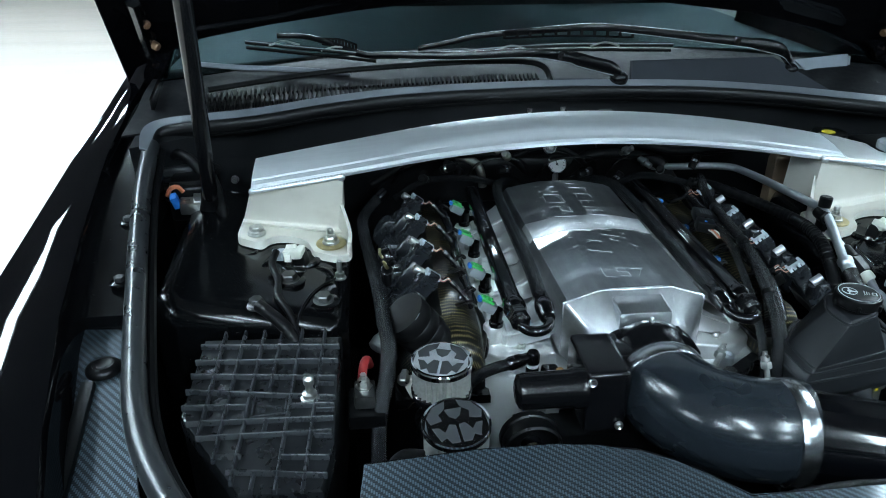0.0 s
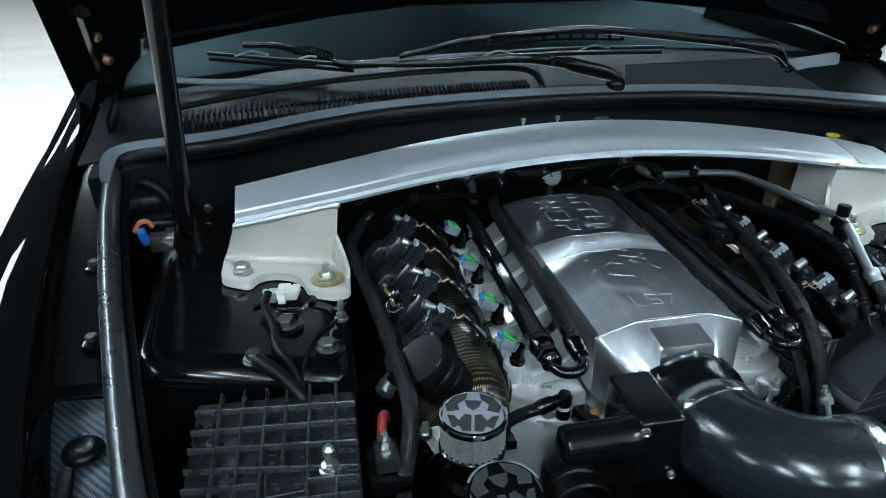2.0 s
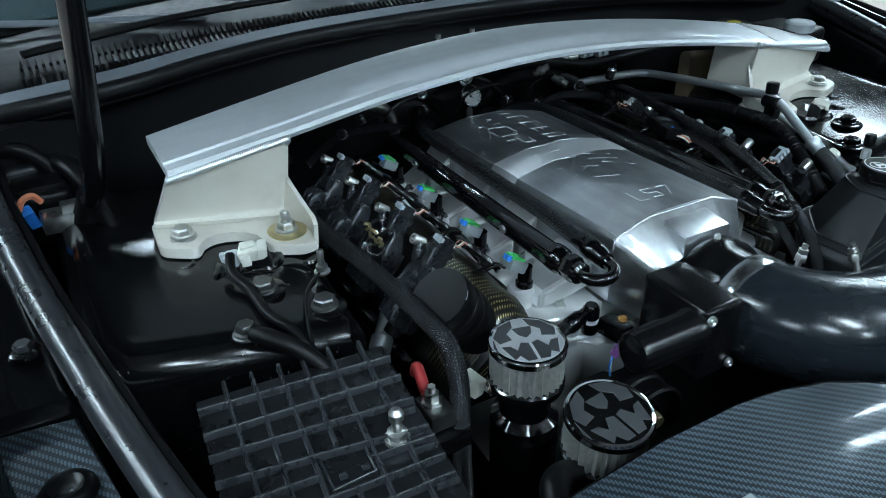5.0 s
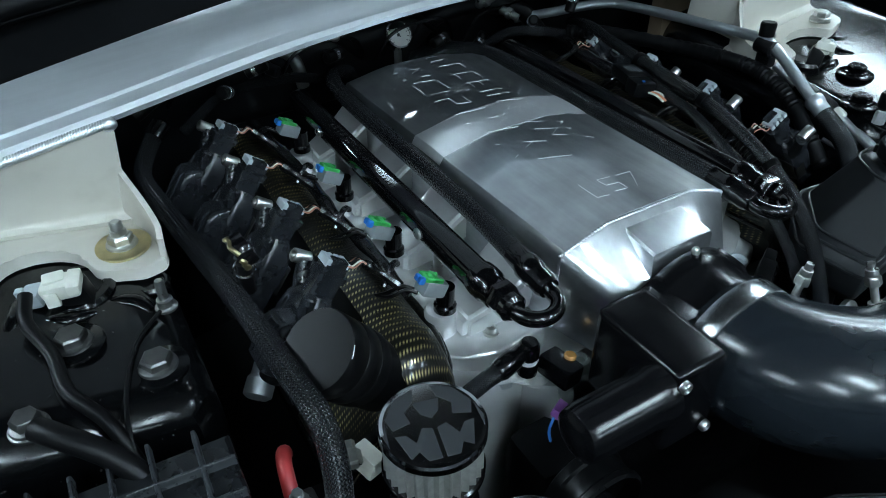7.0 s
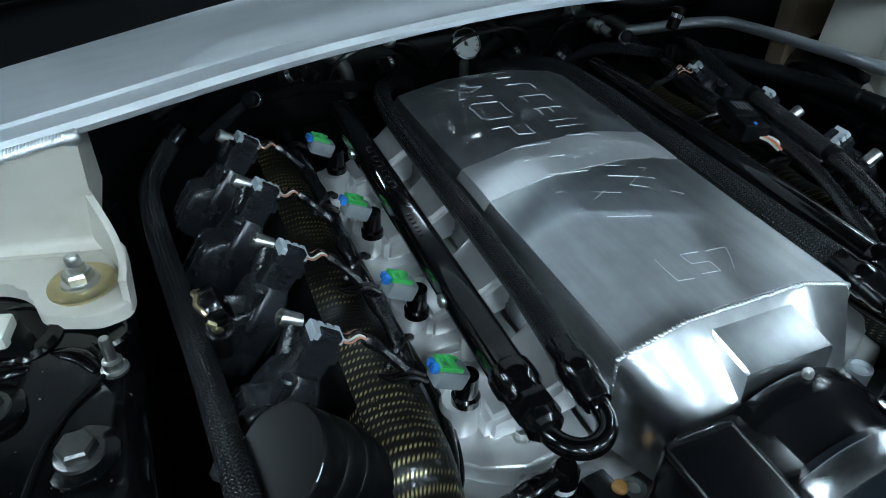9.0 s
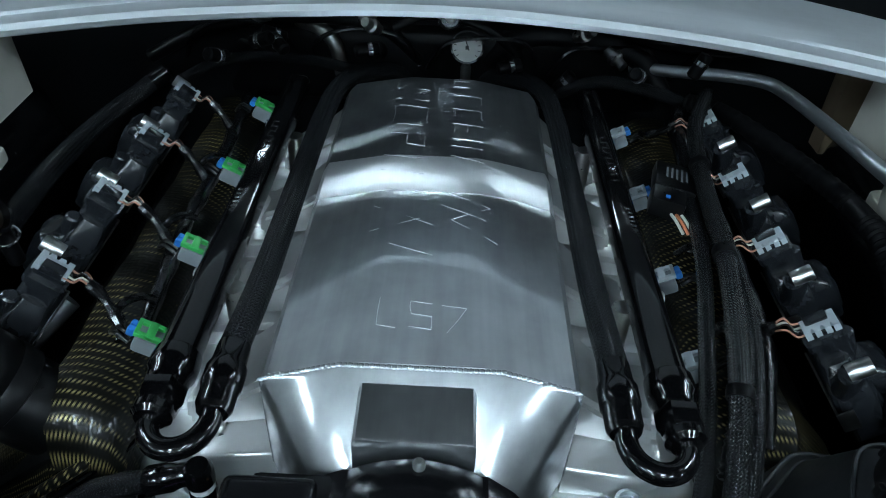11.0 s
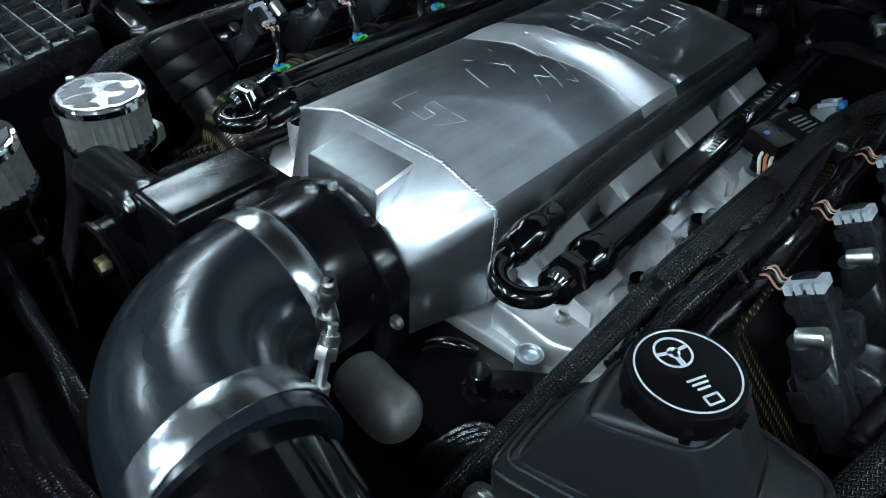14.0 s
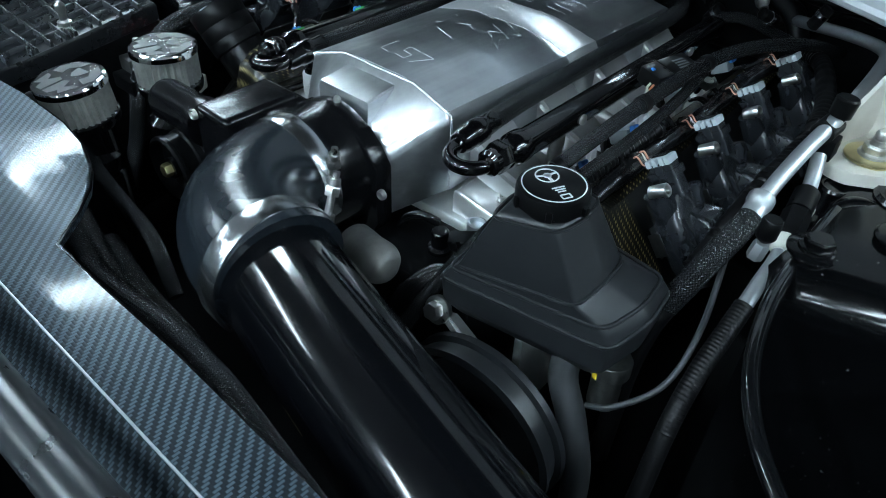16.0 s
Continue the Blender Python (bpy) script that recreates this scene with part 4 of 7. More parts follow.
def tower_bolt(p, r, washer, stud=0.0, label="zinc plated hex bolt on the strut tower", mat=None, wmat=None):
    p = V(*p)
    th = thing("bolt", label, "bolt", p, "strut tower bolts")
    bm = B(); lathe(bm, p, p + V(0, 0, 1), [(washer, 0), (washer, 0.002), (washer - 0.0015, 0.003)], 28); part("washer", bm, wmat or STEEL, th)
    bm = B(); lathe(bm, p + V(0, 0, 0.003), p + V(0, 0, 1), [(r * 1.25, 0), (r * 1.2, 0.002), (r * 1.0, 0.003)], 20); hexhead(bm, p + V(0, 0, 0.005), p + V(0, 0, 0.013), r); part("hex_head", bm, mat or STEEL, th)
    if stud:
        bm = B(); lathe(bm, p + V(0, 0, 0.012), p + V(0, 0, 1), [(r * 0.62, 0), (r * 0.62, stud * 0.5), (r * 0.5, stud * 0.55), (r * 0.5, stud), (r * 0.35, stud + 0.002)], 16); part("stud", bm, STEEL, th)
    return th


for s in (-1, 1):
    tower_bolt((s * 0.405, 0.158, tower_z(0.405, 0.158) + 0.015), 0.0105, 0.023, 0.012, "zinc nut on a wide yellow washer", None, BRASSY)
    tower_bolt((s * 0.514, 0.166, tower_z(0.514, 0.166) + 0.015), 0.0105, 0.014)
    tower_bolt((s * 0.460, 0.066, tower_z(0.460, 0.066)), 0.0115, 0.022, 0, "dull hex bolt with a round flange in the strut tower", DZINC if s < 0 else BAYPAINT, BAYPAINT)
    tower_bolt((s * 0.412, 0.023, tower_z(0.412, 0.023) - 0.001), 0.0115, 0.022, 0, "dull hex bolt with a scuffed black flange in the strut tower", DZINC if s < 0 else BAYPAINT, BAYPAINT)
    tower_bolt((s * 0.496, -0.003, tower_z(0.496, 0)), 0.0095, 0.013, 0, "dull hex bolt clamping an earth lead", DZINC, DZINC)

# ---------- battery cover ----------
BAT = thing("battery_box", "worn dark grey plastic battery cover with a raised rib grid", "battery cover", (-0.475, -0.17, 0.62))
bpoly = [(-0.556, -0.050), (-0.3865, -0.057), (-0.393, -0.226), (-0.402, -0.283), (-0.487, -0.279), (-0.563, -0.172)]
bz = lambda x, y: 0.797 + 0.16 * (y + 0.06)
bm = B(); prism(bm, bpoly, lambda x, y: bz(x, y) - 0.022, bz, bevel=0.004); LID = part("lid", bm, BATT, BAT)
bm = B(); prism(bm, [(x * 0.995 - 0.002, y) for x, y in bpoly], 0.62, lambda x, y: bz(x, y) - 0.023); part("case", bm, PLASTIC, BAT)


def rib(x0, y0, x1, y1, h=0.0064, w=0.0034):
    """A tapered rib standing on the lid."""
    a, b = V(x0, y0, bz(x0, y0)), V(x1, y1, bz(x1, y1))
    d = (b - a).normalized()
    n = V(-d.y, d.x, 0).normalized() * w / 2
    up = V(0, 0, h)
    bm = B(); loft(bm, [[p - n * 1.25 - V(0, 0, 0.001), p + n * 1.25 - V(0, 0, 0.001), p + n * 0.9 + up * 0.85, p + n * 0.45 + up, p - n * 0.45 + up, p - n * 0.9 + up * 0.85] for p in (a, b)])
    part("rib", bm, BATT_LIT, LID, "grey rib lightened for its gloss")


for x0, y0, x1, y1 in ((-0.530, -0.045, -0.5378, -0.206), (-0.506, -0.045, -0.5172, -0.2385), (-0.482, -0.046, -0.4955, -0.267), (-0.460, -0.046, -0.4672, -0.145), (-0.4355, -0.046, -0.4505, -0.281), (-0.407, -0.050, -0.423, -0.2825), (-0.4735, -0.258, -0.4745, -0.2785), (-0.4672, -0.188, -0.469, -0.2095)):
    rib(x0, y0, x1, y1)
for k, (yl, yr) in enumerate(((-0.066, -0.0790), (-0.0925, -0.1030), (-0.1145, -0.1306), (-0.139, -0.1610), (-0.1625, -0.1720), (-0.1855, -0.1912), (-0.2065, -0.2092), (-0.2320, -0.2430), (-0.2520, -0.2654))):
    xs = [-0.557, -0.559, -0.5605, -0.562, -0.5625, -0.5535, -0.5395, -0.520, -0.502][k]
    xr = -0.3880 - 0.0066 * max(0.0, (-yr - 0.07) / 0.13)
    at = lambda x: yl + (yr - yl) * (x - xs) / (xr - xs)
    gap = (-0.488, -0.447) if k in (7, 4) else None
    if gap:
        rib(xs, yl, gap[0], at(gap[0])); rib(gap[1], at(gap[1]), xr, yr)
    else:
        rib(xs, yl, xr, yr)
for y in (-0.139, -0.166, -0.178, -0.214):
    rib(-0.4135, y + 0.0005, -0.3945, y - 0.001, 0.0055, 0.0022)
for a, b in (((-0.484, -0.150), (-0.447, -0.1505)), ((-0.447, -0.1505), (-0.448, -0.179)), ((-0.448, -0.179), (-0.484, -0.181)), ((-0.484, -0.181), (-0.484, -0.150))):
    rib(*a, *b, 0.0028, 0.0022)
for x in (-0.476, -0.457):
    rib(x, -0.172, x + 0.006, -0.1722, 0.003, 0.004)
bm = B(); lathe(bm, (-0.4205, -0.160, bz(0, -0.16)), (-0.4205, -0.160, 1), [(0.011, 0), (0.011, 0.004), (0.0085, 0.005), (0.0085, 0.010), (0.0045, 0.012), (0.0045, 0.020), (0.0062, 0.023), (0.0062, 0.030), (0.003, 0.034)], 16); part("stud", bm, STEEL, BAT, "bright steel stud with a nut")

# ---------- intake manifold ----------
MAN = thing("intake_manifold", "sanded aluminium intake manifold with a sheet metal plenum", "intake manifold", (0, 0.19, 0.72))
bm = B()
def ring(y, wx, zs, wt, zt, zb, dz=0.0):
    return [(-wx, y, zb), (-wx - 0.001, y, zs - 0.008), (-wx + 0.004, y, zs + 0.0005), (-wt, y, zt - 0.0025), (-wt + 0.016, y, zt), (wt - 0.016, y, zt), (wt, y, zt - 0.0025), (wx - 0.004, y, zs + 0.0005), (wx + 0.001, y, zs - 0.008), (wx, y, zb)]
def plenum_ring(y):
    k = (y + 0.04) / 0.41
    return ring(y, 0.096 + 0.004 * k, 0.8205 - 0.008 * k, 0.050, 0.8355 - 0.012 * k, 0.735)
rows = [plenum_ring(-0.04), plenum_ring(0.1), plenum_ring(0.24), plenum_ring(0.36),
        ring(0.385, 0.096, 0.8085, 0.048, 0.8200, 0.735), ring(0.405, 0.090, 0.800, 0.046, 0.8105, 0.735), ring(0.420, 0.083, 0.786, 0.043, 0.794, 0.735), ring(0.428, 0.078, 0.770, 0.040, 0.776, 0.735)]
loft(bm, rows)
PLEN = part("plenum", bm, ALU, MAN)
bm = B()
nose = [[(-0.0955, -0.0402, 0.736), (-0.0965, -0.0402, 0.812), (-0.092, -0.0405, 0.8205), (-0.048, -0.0405, 0.8345), (0.048, -0.0405, 0.8345), (0.092, -0.0405, 0.8205), (0.0965, -0.0402, 0.812), (0.0955, -0.0402, 0.736)],
        [(-0.0950, -0.044, 0.736), (-0.0955, -0.044, 0.810), (-0.091, -0.0445, 0.8185), (-0.048, -0.0450, 0.8320), (0.048, -0.0450, 0.8320), (0.091, -0.0445, 0.8185), (0.0955, -0.044, 0.810), (0.0950, -0.044, 0.736)],
        [(-0.062, -0.091, 0.715), (-0.060, -0.091, 0.768), (-0.055, -0.091, 0.778), (-0.034, -0.091, 0.798), (0.034, -0.091, 0.798), (0.055, -0.091, 0.778), (0.060, -0.091, 0.768), (0.062, -0.091, 0.715)]]
loft(bm, nose); part("nose", bm, ALU, PLEN)
bm = B()
sc = [[(-0.036, y, zb), (-0.0355, y, zt - 0.002), (-0.0335, y, zt), (0.0305, y, zt), (0.0325, y, zt - 0.002), (0.033, y, zb)] for y, zb, zt in ((-0.050, 0.815, 0.8288), (-0.056, 0.805, 0.8278), (-0.0845, 0.785, 0.8245), (-0.0860, 0.785, 0.8238), (-0.0866, 0.785, 0.8222), (-0.0885, 0.783, 0.796))]
loft(bm, sc); part("nose_box", bm, ALU, PLEN, sharp=25)
bm = B()
edge = [V(-0.096, -0.0412, 0.8175), V(-0.091, -0.0415, 0.8205), V(-0.048, -0.0418, 0.8345), V(0.048, -0.0418, 0.8345), V(0.091, -0.0415, 0.8205), V(0.096, -0.0412, 0.8175)]
for a, b in zip(edge, edge[1:]):
    n = max(2, int((b - a).length / 0.0032))
    for i in range(n):
        ball(bm, a.lerp(b, i / n), 0.0018, 8, (1.3, 1, 0.6))
for s in (-1, 1):
    for i in range(24):
        ball(bm, (s * 0.0960, -0.0412, 0.8165 - 0.0034 * i), 0.0015, 8, (0.8, 1, 1.5))
tagged(part("weld_seam", bm, ALU, PLEN, "fine rippled weld seam"), kind="stuff")

bm = B()
rows = []
for i in range(9):
    y = 0.151 + 0.058 * i / 8
    up = 0.0012 * math.sin(math.pi * i / 8) ** 0.6
    rows.append([(x, y, z + up + 0.0002) if j not in (0, 9) else (x + (0.0003 if x > 0 else -0.0003), y, z) for j, (x, _, z) in enumerate(plenum_ring(y))][1:9])
sheet(bm, rows, 0.0002)
part("sanded_band", bm, ALU_BAND, PLEN, "matt sanded band across the lid")

# scribed marks on the lid, as plain strokes
MARKS = [((-0.046, 0.352), (-0.012, 0.346)), ((-0.012, 0.346), (-0.046, 0.326)), ((-0.046, 0.326), (-0.012, 0.320)),
         ((-0.044, 0.306), (-0.044, 0.276)), ((-0.040, 0.310), (-0.014, 0.304)), ((-0.012, 0.300), (-0.012, 0.272)), ((-0.040, 0.270), (-0.016, 0.266)),
         ((-0.044, 0.252), (-0.028, 0.248)), ((-0.028, 0.248), (-0.028, 0.230)), ((-0.028, 0.230), (-0.012, 0.226)), ((-0.012, 0.226), (-0.012, 0.244)),
         ((-0.046, 0.208), (-0.010, 0.202)), ((-0.046, 0.182), (-0.010, 0.176)), ((-0.040, 0.152), (-0.004, 0.146)), ((-0.046, 0.128), (0.000, 0.104)), ((-0.046, 0.094), (-0.010, 0.112)), ((-0.030, 0.078), (0.002, 0.066)),
         ((0.012, 0.372), (0.028, 0.370)), ((0.012, 0.358), (0.028, 0.356)), ((0.012, 0.338), (0.040, 0.334)), ((0.040, 0.334), (0.040, 0.320)), ((0.012, 0.306), (0.040, 0.302)), ((0.014, 0.304), (0.014, 0.290)), ((0.040, 0.300), (0.040, 0.286)),
         ((0.012, 0.274), (0.040, 0.270)), ((0.014, 0.272), (0.014, 0.258)), ((0.026, 0.270), (0.026, 0.258)), ((0.012, 0.244), (0.040, 0.240)), ((0.012, 0.230), (0.040, 0.226)), ((0.012, 0.212), (0.040, 0.200)),
         ((0.010, 0.150), (0.044, 0.132)), ((0.044, 0.132), (0.014, 0.112)), ((0.014, 0.112), (0.048, 0.086)), ((0.006, 0.132), (0.040, 0.114)),
         ((-0.030, 0.018), (-0.030, -0.008)), ((-0.030, -0.008), (-0.018, -0.010)), ((-0.010, 0.016), (0.004, 0.014)), ((-0.010, 0.016), (-0.009, 0.004)), ((-0.009, 0.004), (0.004, 0.002)), ((0.004, 0.002), (0.004, -0.010)), ((0.004, -0.010), (-0.010, -0.008)), ((0.010, 0.013), (0.026, 0.011)), ((0.026, 0.011), (0.014, -0.012))]
top = lambda x, y: (0.8355 - 0.012 * (y + 0.04) / 0.41) - (0.0025 * max(0, (abs(x) - 0.034) / 0.016))
for (x0, y0), (x1, y1) in MARKS:
    a, b = [V(x, y, top(x, y) + 0.0004 + 0.0013 * (0.151 < y < 0.209)) for x, y in ((x0, y0), (x1, y1))]
    mid = (a + b) / 2 + V(0.0008 * math.sin(90 * x0), 0, 0.0001)
    bm = B(); tube(bm, [a, mid, b], lambda q, L=(b - a).length, w=1.0 if y0 > 0.03 else 0.55: 0.00014 + 0.00026 * w * math.sin(math.pi * min(1, 0.1 + 0.8 * q / L)), 6, 4)
    part("scribed_mark", bm, SCRIBE, PLEN, "bright scribed stroke")


def base_half(s):
    """Port flange with runners on one bank."""
    bm = B()
    poly = [(0.098, -0.035), (0.150, -0.038), (0.178, -0.022), (0.205, 0.0), (0.208, 0.39), (0.185, 0.41), (0.10, 0.41)]
    prism(bm, [(s * x, y) for x, y in poly], lambda x, y: 0.70 - 0.10 * (abs(x) - 0.1), lambda x, y: 0.735 - 0.12 * (abs(x) - 0.1), bevel=0.005, seg=3)
    fl = part("port_flange", bm, ALU_CAST, MAN, "bright machined port flange")
    for i in range(4):
        y = 0.02 + 0.1118 * i
        bm = B()
        loft(bm, [[(s * (0.098 + 0.0), y - 0.038, 0.79), (s * 0.098, y + 0.030, 0.79), (s * 0.098, y + 0.036, 0.745), (s * 0.098, y - 0.036, 0.745)],
                  [(s * 0.125, y - 0.034, 0.768), (s * 0.125, y + 0.026, 0.768), (s * 0.128, y + 0.034, 0.735), (s * 0.128, y - 0.034, 0.735)],
                  [(s * 0.165, y - 0.026, 0.748), (s * 0.165, y + 0.018, 0.748), (s * 0.168, y + 0.028, 0.725), (s * 0.168, y - 0.028, 0.725)]])
        bmesh.ops.bevel(bm, geom=list(bm.edges), offset=0.005, segments=2, affect="EDGES")
        part("runner", bm, ALU_CAST, MAN)
    for i in range(4):
        y = 0.076 + 0.1118 * i
        if i < 3:
            bm = B(); box(bm, (s * 0.150, y, 0.7345), (0.060, 0.010, 0.016), (0, s * 7, 0), 0.003); part("web", bm, ALU_CAST, fl)
        bm = B(); lathe(bm, (s * 0.176, y - 0.056, 0.720), (s * 0.180, y - 0.056, 1), [(0.0155, 0), (0.0150, 0.028), (0.0132, 0.031), (0.0100, 0.032)], 24); part("injector_boss", bm, ALU_CAST, fl)
    for i in range(5):
        y = -0.012 + 0.1 * i
        bm = B(); lathe(bm, (s * 0.142, y, 0.729), (s * 0.142, y, 1), [(0.0075, 0), (0.0075, 0.0015), (0.0052, 0.002), (0.0052, 0.008), (0.0035, 0.0085), (0.003, 0.005)], 14); part("flange_bolt", bm, STEEL, fl)


for s in (-1, 1):
    base_half(s)
th = thing("engine_block", "sand cast aluminium engine block under the manifold", "engine block", (0, 0.2, 0.45))
bm = B(); prism(bm, [(-0.20, -0.03), (-0.165, -0.050), (-0.137, -0.056), (-0.122, -0.088), (-0.104, -0.088), (-0.094, -0.050), (0.03, -0.048), (0.155, -0.044), (0.20, -0.03), (0.19, 0.42), (-0.19, 0.42)], 0.45, 0.708, bevel=0.008, seg=3); part("casting", bm, CASTG, th)
# Black box added to hide the block face, where all is dim clutter.
bm = B(); box(bm, (0, -0.105, 0.57), (0.34, 0.06, 0.21), bevel=0.015); box(bm, (0.09, -0.085, 0.60), (0.22, 0.09, 0.20), bevel=0.012); part("dark_front", bm, RUBBER, th, "black box added over the dim engine front")
for x, y, r in ((-0.125, -0.058, 0.012), (-0.085, -0.070, 0.009)):
    bm = B(); lathe(bm, (x, y, 0.706), (x, y, 1), [(r * 1.3, 0), (r, 0.006), (r, 0.010), (r * 0.7, 0.012), (r * 0.6, 0.008)], 22); part("boss", bm, CASTG, th)
for x0, y0, x1, y1 in ((-0.10, -0.075, -0.165, -0.045),):
    bm = B(); tube(bm, [(x0, y0, 0.709), ((x0 + x1) / 2, (y0 + y1) / 2, 0.712), (x1, y1, 0.709)], 0.0045, 10, 6); part("rib", bm, CASTG, th)

# ---------- throttle body and intake elbow ----------
TB = thing("throttle_body", "gloss black electronic throttle body on the plenum nose", "throttle body", (0, -0.12, 0.70))
bm = B(); lathe(bm, (0, -0.0915, 0.757), (0, -1, 0.757), [(0.0600, 0), (0.0615, 0.002), (0.0615, 0.020), (0.0585, 0.024), (0.0575, 0.062), (0.052, 0.064)], 48); part("bore_housing", bm, SATIN_BLACK, TB)
bm = B(); prism(bm, [(-0.064, -0.700), (0.058, -0.700), (0.068, -0.715), (0.068, -0.775), (0.056, -0.792), (0.040, -0.806), (-0.040, -0.806), (-0.064, -0.792)], 0.0925, 0.112, m=Matrix(((1, 0, 0, 0), (0, 0, -1, 0), (0, -1, 0, 0), (0, 0, 0, 1))), bevel=0.003); part("flange", bm, SATIN_BLACK, TB)
bm = B(); box(bm, (-0.078, -0.142, 0.766), (0.052, 0.088, 0.085), bevel=0.007, seg=3); box(bm, (-0.055, -0.118, 0.788), (0.07, 0.05, 0.03), bevel=0.005); part("gear_housing", bm, SATIN_BLACK, TB)
bm = B(); lathe(bm, (-0.104, -0.172, 0.782), (-1, -0.172, 0.782), [(0.024, 0), (0.0245, 0.01), (0.022, 0.018), (0.0215, 0.072), (0.020, 0.078), (0.014, 0.081)], 32); part("motor", bm, SATIN_BLACK, TB)
for x, y, z in ((-0.100, -0.187, 0.80), (-0.062, -0.187, 0.735), (0.077, -0.1125, 0.757)):
    bm = B(); lathe(bm, (x, y, z), (x, y - 1, z), [(0.0052, 0), (0.0052, 0.003), (0.004, 0.0045), (0.0024, 0.003)], 14); part("screw", bm, STEEL, TB, "bright housing screw")
bm = B(); lathe(bm, (0.002, -0.097, 0.816), (0.002, -0.097, 1), [(0.0035, 0), (0.0035, 0.006), (0.002, 0.008)], 12)
part("screw", bm, STEEL, TB, "small bright top screw")

bm = B(); box(bm, (-0.150, -0.120, 0.738), (0.016, 0.009, 0.008), (20, 10, 30), 0.0015); PV = part("plug", bm, VIOLET, TB, "small violet plug")
bm = B(); tube(bm, [(-0.157, -0.122, 0.735), (-0.164, -0.126, 0.728), (-0.163, -0.128, 0.716)], 0.0013, 6, 5); part("wire", bm, BLUE, PV, "thin blue wire")
EL = thing("intake_elbow", "glossy black silicone intake elbow with steel clamps", "intake hose", (0.03, -0.22, 0.70))
arc = [(0, -0.140, 0.762)] + [(0.102 - 0.102 * math.cos(a), -0.152 - 0.102 * math.sin(a), 0.762 + 0.009 * a / 1.57) for a in [math.pi / 2 * i / 12 for i in range(13)]] + [(0.112, -0.2555, 0.770)]
bm = B(); tube(bm, arc, lambda s: 0.0560 + 0.0022 * math.sin(min(1, s / 0.17) * math.pi), 44, 2); part("elbow", bm, SILICONE, EL)
def clamp(c, d, r, w, screw, sdir):
    c, d = V(*c), V(*d).normalized()
    bm = B(); lathe(bm, c - d * w / 2, c + d, [(r - 0.001, 0), (r + 0.0012, 0), (r + 0.0016, 0.001), (r + 0.0016, w - 0.001), (r + 0.0012, w), (r - 0.001, w)], 48, cap=False)
    cl = part("clamp_band", bm, CLAMPM, EL, "bright steel band clamp")
    p, q = V(*screw), V(*sdir).normalized()
    bm = B(); cyl(bm, p - q * 0.030, p + q * 0.030, 0.0032, seg=12); hexhead(bm, p + q * 0.010, p + q * 0.018, 0.0065); cyl(bm, p - q * 0.020, p - q * 0.006, 0.006, seg=12); cyl(bm, p + q * 0.019, p + q * 0.024, 0.005, seg=12)
    part("t_bolt", bm, STEEL, cl, "long clamp bolt with a nut")
clamp((0, -0.155, 0.762), (0, 1, 0), 0.0575, 0.019, (0.062, -0.158, 0.792), (0.18, 0, 1))
clamp((0.098, -0.2545, 0.769), (1, -0.05, -0.05), 0.0572, 0.020, (0.104, -0.198, 0.800), (-0.1, 0.45, 1))
bm = B(); d = V(0.97, -0.20, -0.125).normalized(); a = V(0.085, -0.2515, 0.770)
lathe(bm, a, a + d, [(0.050, 0), (0.0508, 0.002), (0.0508, 0.62), (0.049, 0.622)], 48)
solid("intake_pipe", bm, PIPE, "gloss black intake pipe leading off the elbow", "intake pipe")

